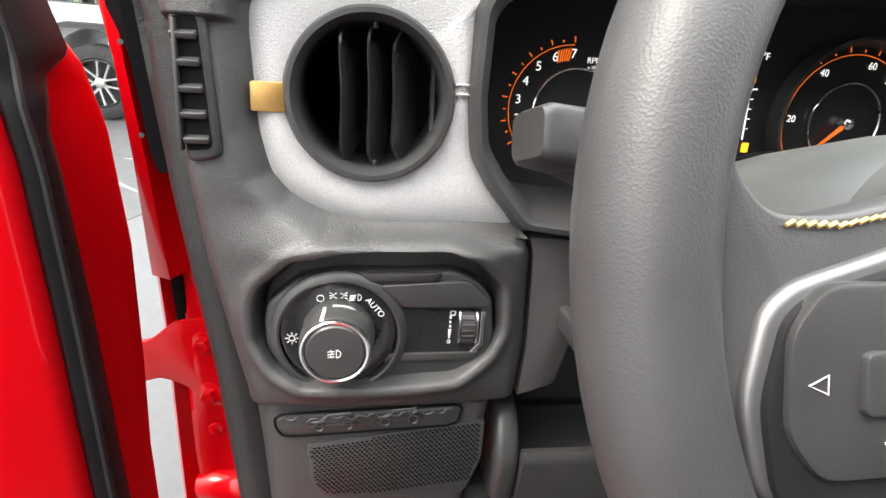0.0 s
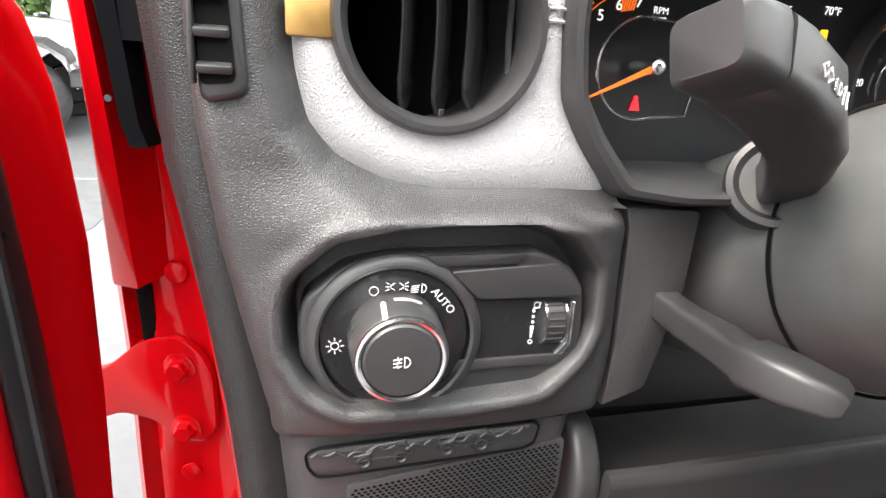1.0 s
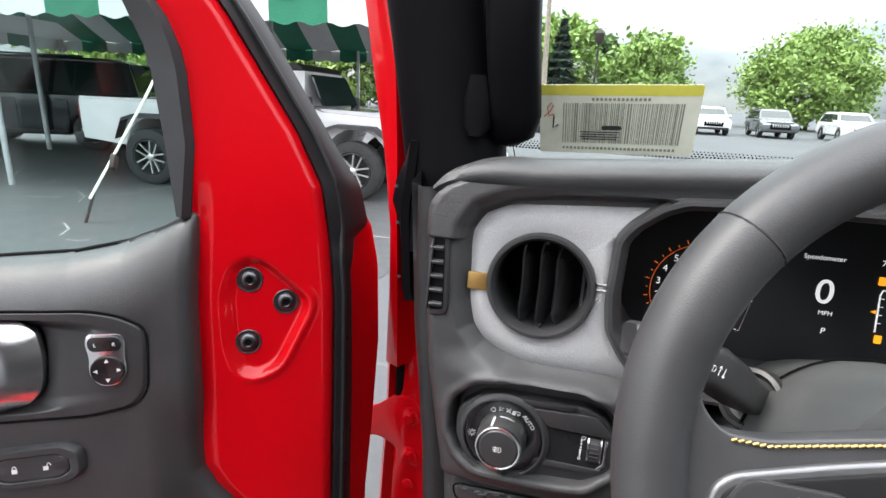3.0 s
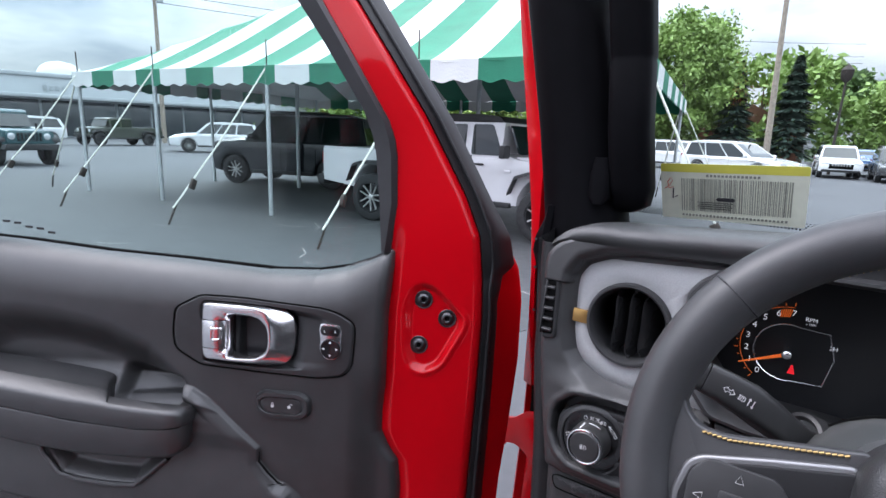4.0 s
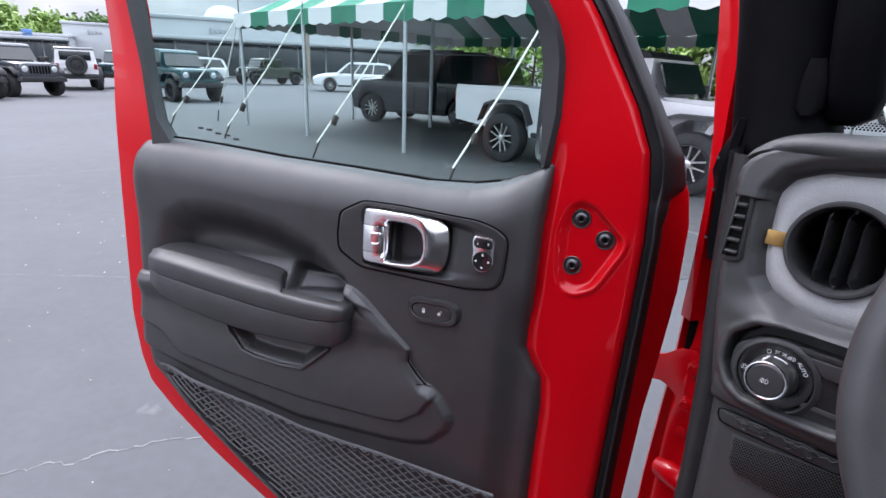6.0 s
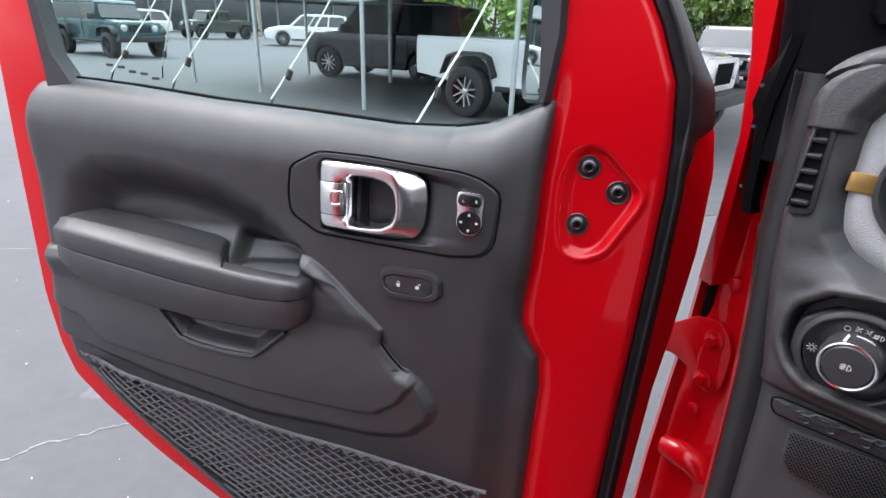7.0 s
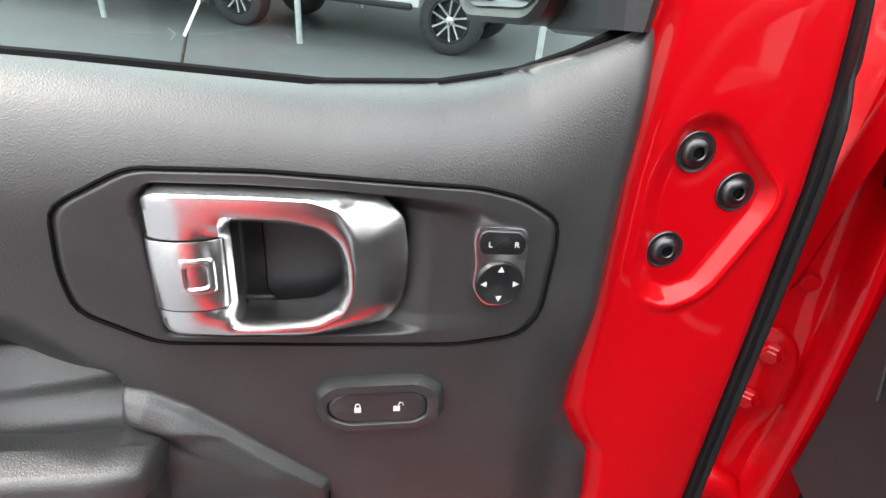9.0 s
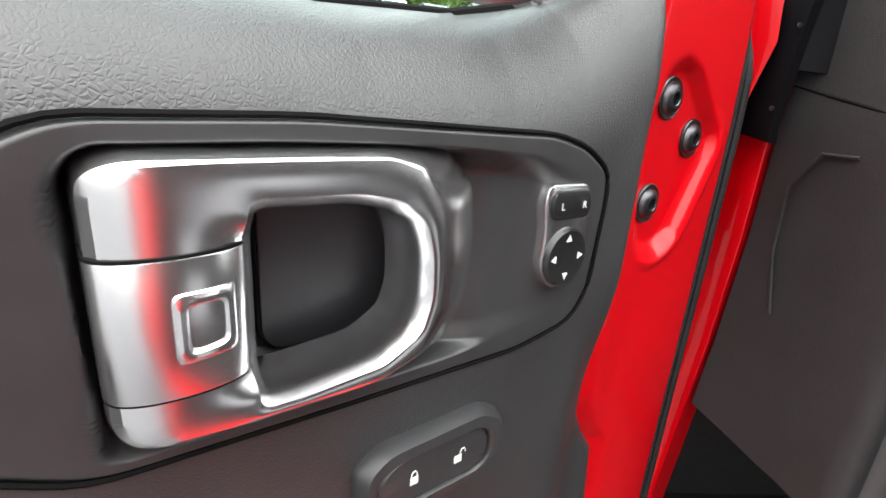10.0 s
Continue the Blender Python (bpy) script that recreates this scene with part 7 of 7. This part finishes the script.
part("belt_lamp", prism([(HC[0] + 0.0025, HC[1] - 0.0275), (HC[0] + 0.010, HC[1] - 0.0275), (HC[0] + 0.0082, HC[1] - 0.0205), (HC[0] + 0.0048, HC[1] - 0.0205)], -FD - 0.001, -FD, "y"), REDLAMP, cluster)
lettering("drive_mark", "2H", 0.0065, INK, cluster, TD(0.1615, 0.1723, FD))
# middle screen
lettering("speed_title", "Speedometer", 0.0066, INK, cluster, TD(0.2235, 0.2101, FD))
lettering("speed_value", "0", 0.0340, INK, cluster, TD(0.2290, 0.1760, FD))
lettering("speed_unit", "MPH", 0.0062, INK, cluster, TD(0.2330, 0.1560, FD))
lettering("gear", "P", 0.0085, INK, cluster, TD(0.234, 0.138, FD))
lettering("temperature", "70°F", 0.0080, INK, cluster, TD(0.2776, 0.2105, FD))
stroke(cluster, [(0.2800, 0.1850), (0.2760, 0.1850), (0.2745, 0.1800), (0.2765, 0.1440)], FD, 0.0008, False, "fuel_scale", INK)
for k in range(4):
    stroke(cluster, [(0.2750 + 0.0004 * k, 0.1770 - 0.008 * k), (0.2785 + 0.0004 * k, 0.1770 - 0.008 * k)], FD, 0.0004, False, "fuel_scale", INK)
for px_, pz_ in ((0.2735, 0.1937), (0.2800, 0.1373)):
    part("fuel_mark", prism(rounded([(px_ - 0.003, pz_ - 0.004), (px_ + 0.003, pz_ - 0.004), (px_ + 0.003, pz_ + 0.004), (px_ - 0.003, pz_ + 0.004)], 0.001, 2), -FD - 0.001, -FD, "y"), AMBER, cluster)
part("fuel_mark", prism([(0.2695, 0.1635), (0.2735, 0.1655), (0.2735, 0.1615)], -FD - 0.001, -FD, "y"), AMBER, cluster)
# speedometer
dial(0.366, ["0", "", "20", "", "40", "", "60", "70", "80", "", "100"], 0.0490, 230, 26, 0.0080)
stroke(cluster, circ(0.366, HC[1], 0.0330, 40), FD + 0.0015, 0.0010, True, "dial_ring", CHROME)
part("needle", loft([[(0.366 + r * math.cos(radians(222)) + w * math.sin(radians(222)) * e, -FD - h, HC[1] + r * math.sin(radians(222)) - w * math.cos(radians(222)) * e) for e, h in ((-1, 0.004), (1, 0.004), (1, 0.005), (-1, 0.005))] for r, w in ((0.0, 0.0022), (0.012, 0.0016), (0.045, 0.0006))]), ORANGE, cluster)
part("needle_hub", lathe([(0.0052, 0), (0.0048, 0.007), (0.003, 0.0085), (0.0, 0.0088)], 24, TD(0.366, HC[1], FD)), CHROME, cluster)
part("dial_wall", lathe([(0.062, 0.0), (0.066, 0.014), (0.069, 0.014), (0.070, 0.0)], 56, TD(0.366, HC[1], FD - 0.001), caps=False), PLASTIC, cluster)

# panel between the seam and the column, and the lower tray
part("column_panel", prism(rounded([(0.0700, 0.0835), (0.1170, 0.0814), (0.1154, 0.0337), (0.0998, -0.0291), (0.0725, -0.0393), (0.0755, 0.0029), (0.0735, 0.0716)], 0.003, 2), -0.016, 0.10, "y", 0.003), VINYL_FINE, dash)
tray = [[(x, -d, z - o) for d, z in ((0.019, -0.083), (0.024, -0.083), (0.027, -0.087), (0.027, -0.093), (0.016, -0.140), (-0.07, -0.145), (-0.07, -0.108), (0.008, -0.106), (0.015, -0.100))] for x, o in ((0.080, 0.0), (0.12, 0.0), (0.30, -0.004), (0.9, -0.010))]
part("lower_tray", loft(tray), PLASTIC, dash, "", 45)
cheek = rounded([(-0.07, -0.145), (0.014, -0.140), (0.022, -0.095), (0.016, -0.076), (0.000, -0.058), (-0.07, -0.050)], 0.010, 4)
part("tray_cheek", prism([(-d, z) for d, z in cheek], 0.060, 0.080, "x", 0.008, 4), PLASTIC, dash)
part("tray_back", prism([(0.078, -0.11), (0.9, -0.11), (0.9, 0.08), (0.11, 0.08)], 0.085, 0.10, "y"), PLASTIC, dash)
part("knee_lower", prism([(0.03, -0.148), (0.9, -0.138), (0.9, -0.34), (-0.02, -0.34)], -0.0, 0.10, "y", 0.01), VINYL_FINE, dash)

# ---- steering column ----
WC, WT, WY, WR, Wr = Vector((0.2546, 0.1639, 1.2566)), 21.5, 10.0, 0.1879, 0.0202
WHEEL = Matrix.Translation(WC) @ pose(0, 0, 0, 0, 0, WY) @ pose(0, 0, 0, -WT)
column = thing("steering_column", WHEEL, "grey-black steering column shroud with two stalks", "steering column")
colr = [[(0.0 + rx_ * math.cos(a) * (1.04 - 0.06 * math.sin(a)), y, dz + rz_ * math.sin(a)) for a in (2 * math.pi * k / 32 for k in range(32))] for y, rx_, rz_, dz in ((0.055, 0.040, 0.040, -0.01), (0.060, 0.066, 0.062, -0.012), (0.09, 0.080, 0.075, -0.018), (0.16, 0.088, 0.082, -0.025), (0.25, 0.088, 0.08, -0.03), (0.40, 0.08, 0.075, -0.04))]
SHROUD = mat("grey_shroud_plastic", (0.085, 0.087, 0.086), 0.45, 0, 0.12, 40, 0.00006, 2200)
part("shroud", loft(colr), SHROUD, column, "", 45)
CI = WHEEL.inverted()
SEAM = [(0.0 + 0.0895 * math.cos(a) * (1.04 - 0.06 * math.sin(a)), 0.166, -0.0255 + 0.0835 * math.sin(a)) for a in (2 * math.pi * k / 64 for k in range(64))]
part("shroud_seam", tube(SEAM, 0.0011, 5, True), DARK, column)
bt = CI @ Vector((0.147, 0.310, 1.206))
part("stalk_boot", lathe([(0.027, -0.02), (0.027, 0.004), (0.0255, 0.007), (0.022, 0.008), (0.019, 0.004), (0.0, 0.002)], 32, Matrix.Translation(bt) @ (CI.to_3x3() @ Vector((-0.55, -0.72, 0.42))).to_track_quat("Z", "Y").to_matrix().to_4x4()), PLASTIC, column)
# indicator stalk: a thick bar from the boot out to a squared cap
def bar_rings(pts, sizes, up=(0, 0, 1)):
    rings = []
    v = [Vector(p) for p in pts]
    for i, p in enumerate(v):
        d = (v[min(i + 1, len(v) - 1)] - v[max(i - 1, 0)]).normalized()
        s_ = d.cross(Vector(up)).normalized()
        u_ = s_.cross(d)
        a, b = sizes[i]
        rings.append([p + s_ * a * x + u_ * b * y for x, y in rounded([(1, 1), (-1, 1), (-1, -1), (1, -1)], 0.45, 4)])
    return rings


stalk = part("indicator_stalk", loft(bar_rings([CI @ Vector(p) for p in ((0.150, 0.314, 1.203), (0.142, 0.300, 1.212), (0.132, 0.285, 1.223), (0.120, 0.270, 1.237), (0.104, 0.260, 1.250), (0.082, 0.251, 1.260), (0.0695, 0.2465, 1.2645), (0.0685, 0.246, 1.265))], [(0.012, 0.012), (0.012, 0.012), (0.0135, 0.0135), (0.0150, 0.0150), (0.0165, 0.0165), (0.0168, 0.0155), (0.0165, 0.0148), (0.0155, 0.0138)])), PLASTIC, column, "black indicator stalk with white symbols", 50)
part("stalk_cap", loft(bar_rings([CI @ Vector(p) for p in ((0.0683, 0.246, 1.265), (0.0670, 0.2454, 1.2655), (0.050, 0.238, 1.2690), (0.0465, 0.2365, 1.2695))], [(0.0155, 0.0138), (0.0165, 0.0148), (0.0158, 0.0136), (0.0135, 0.0112)])), PLASTIC, stalk, "", 50)
# markings on the driver's face of the stalk: arrows and a lamp
sd_ = (CI.to_3x3() @ Vector((0.80, 0.40, -0.42))).normalized()
sn_ = (CI.to_3x3() @ Vector((0.10, -0.80, 0.35))).normalized()
su_ = sn_.cross(sd_).normalized()
sn_ = sd_.cross(su_)
so_ = CI @ Vector((0.094, 0.2545, 1.255)) + sn_ * 0.0164


def ink_line(pts, r=0.0004):
    part("symbol", tube([so_ + sd_ * a + su_ * b for a, b in pts], r, 5), WHITE_INK, stalk)


for a, e in ((-0.011, -1), (-0.007, 1)):
    ink_line([(a + e * 0.0035, 0), (a, 0.0028), (a, 0.0012), (a - e * 0.002, 0.0012), (a - e * 0.002, -0.0012), (a, -0.0012), (a, -0.0028), (a + e * 0.0035, 0)])
ink_line([(0.0040, 0.0024), (0.0040, -0.0024), (0.0058, -0.0018), (0.0064, 0.0), (0.0058, 0.0018), (0.0040, 0.0024)])
for q in range(4):
    ink_line([(0.0000, 0.0020 - 0.0013 * q), (0.0030, 0.0020 - 0.0013 * q)])
for a, e in ((0.0100, 1), (0.0140, -1)):
    ink_line([(a, -0.0035), (a, 0.0035)])
    ink_line([(a - 0.0012, e * 0.0020), (a, e * 0.0038), (a + 0.0012, e * 0.0020)])
lever = part("tilt_lever", loft(bar_rings([CI @ Vector(p) for p in ((0.100, 0.320, 1.130), (0.107, 0.293, 1.129), (0.113, 0.270, 1.130), (0.1165, 0.258, 1.1295), (0.118, 0.254, 1.1300), (0.128, 0.240, 1.1305), (0.139, 0.226, 1.1310), (0.1415, 0.223, 1.1305))], [(0.008, 0.0085), (0.009, 0.0085), (0.010, 0.0090), (0.0105, 0.0090), (0.0150, 0.0110), (0.0165, 0.0100), (0.0150, 0.0075), (0.0130, 0.0045)])), PLASTIC, column, "black lever under the column", 50)

# ---- steering wheel ----
wheel = thing("steering_wheel", WHEEL, "black leather steering wheel with tan stitching and buttons on its spokes", "steering wheel")
rings = []
for k in range(96):
    a = 2 * math.pi * k / 96
    ca, sa = math.cos(a), math.sin(a)
    grip = 1.0 + 0.06 * max(0.0, math.cos(2 * (a - math.pi * 0.78)))
    rings.append([((WR + Wr * grip * math.cos(b)) * ca, Wr * 1.05 * grip * math.sin(b), (WR + Wr * grip * math.cos(b)) * sa) for b in (2 * math.pi * j / 20 for j in range(20))])
wrim = part("rim", loft(rings, True, False, None, True), LEATHER, wheel, "black leather rim", 60)
for a in (radians(141), radians(39), radians(218), radians(322)):
    part("seam", tube([((WR + (Wr * 1.045) * math.cos(b)) * math.cos(a), Wr * 1.09 * math.sin(b), (WR + (Wr * 1.045) * math.cos(b)) * math.sin(a)) for b in np.linspace(0, 2 * math.pi, 25)], 0.0009, 5), RUBBER, wrim)
for k in range(150):
    a = radians(-20 + 220 * k / 150)
    r0 = WR - Wr * 1.0
    if abs(math.degrees(a) - 180) > 16 and abs(math.degrees(a)) > 16:
        part("stitch", tube([(r0 * math.cos(a), 0.0045, r0 * math.sin(a)), ((r0 + 0.001) * math.cos(a + 0.016), -0.0045, (r0 + 0.001) * math.sin(a + 0.016))], 0.0008, 4), THREAD, wrim)
hubp = rounded([(-0.058, 0.022), (-0.038, 0.044), (0.038, 0.044), (0.058, 0.022), (0.062, -0.04), (0.045, -0.085), (-0.045, -0.085), (-0.062, -0.04)], 0.02, 4)
SATIN = mat("satin_grey_trim", (0.19, 0.19, 0.195), 0.44, 0.85, 0.08, 30)
PADM = mat("black_switch_pad", (0.011, 0.011, 0.012), 0.42, 0, 0.1, 40, spec=0.25)
hub = part("hub", loft([[(x * f, y, z * f) for x, z in hubp] for f, y in ((0.94, 0.03), (1.0, 0.01), (1.0, -0.02), (0.96, -0.032), (0.85, -0.040), (0.5, -0.046))]), VINYL, wheel, "black airbag cover", 40)
for e in (-1, 1):
    sp = [(-0.182, 0.050), (-0.168, 0.036), (-0.163, 0.022), (-0.153, 0.013), (-0.133, 0.0125), (-0.1028, 0.019), (-0.0623, 0.027), (-0.05, 0.03), (-0.05, -0.090), (-0.10, -0.088), (-0.150, -0.086), (-0.174, -0.095)]
    sp = [(x * -e, z) for x, z in sp]
    spoke = part("spoke", prism(rounded(sp, 0.01, 3), -0.009, 0.012, "y", 0.006, 3), LEATHER, wheel, "leather spoke with switches", 40)
    bz = [(x * -e, z) for x, z in [(-0.164, -0.040), (-0.158, -0.014), (-0.149, -0.006), (-0.105, 0.007), (-0.055, 0.020), (-0.055, -0.083), (-0.13, -0.083), (-0.158, -0.068)]]
    part("spoke_trim", prism(rounded(bz, 0.008, 4), -0.0125, -0.006, "y", 0.003, 3), SATIN, spoke, "satin grey spoke trim")
    bz2 = [(x * -e, z) for x, z in [(-0.159, -0.040), (-0.153, -0.016), (-0.145, -0.0095), (-0.104, 0.002), (-0.055, 0.015), (-0.055, -0.086), (-0.129, -0.086), (-0.154, -0.068)]]
    part("button_pad", prism(rounded(bz2, 0.007, 4), -0.0150, -0.009, "y", 0.002, 2), PADM, spoke)
    bx, bzc = e * 0.1205, -0.0336
    padb = part("button", prism(rounded([(bx - 0.033, bzc + 0.014), (bx - 0.022, bzc + 0.028), (bx + 0.022, bzc + 0.028), (bx + 0.033, bzc + 0.014), (bx + 0.033, bzc - 0.014), (bx + 0.022, bzc - 0.028), (bx - 0.022, bzc - 0.028), (bx - 0.033, bzc - 0.014)], 0.006, 3), -0.0175, -0.012, "y", 0.0015, 2), PLASTIC, spoke)
    okb = part("button", prism(rounded([(bx - 0.0115, bzc + 0.009), (bx + 0.0115, bzc + 0.009), (bx + 0.0115, bzc - 0.009), (bx - 0.0115, bzc - 0.009)], 0.003, 4), -0.0200, -0.015, "y", 0.001, 2), PLASTIC, spoke)
    if e < 0:
        lettering("ok_mark", "OK", 0.0070, WHITE_INK, spoke, TD(bx, bzc, 0.0203))
    for k in range(4):
        a = math.pi / 2 * k
        cx_, cz_ = bx + 0.0240 * math.cos(a), bzc + 0.0195 * math.sin(a)
        part("arrow_mark", tube([(cx_ + 0.0036 * math.cos(a + q), -0.0177, cz_ + 0.0036 * math.sin(a + q)) for q in (0, 2.3, -2.3)], 0.0003, 4, True), WHITE_INK, spoke)
for k in range(26):
    x = -0.150 + 0.0034 * k
    z = float(np.interp(x, [-0.153, -0.133, -0.1028, -0.0623], [0.0125, 0.0120, 0.0180, 0.0260])) - 0.0025
    part("stitch", tube([(x, -0.0098, z), (x + 0.0026, -0.0100, z + 0.0012)], 0.0008, 4), THREAD, hub)
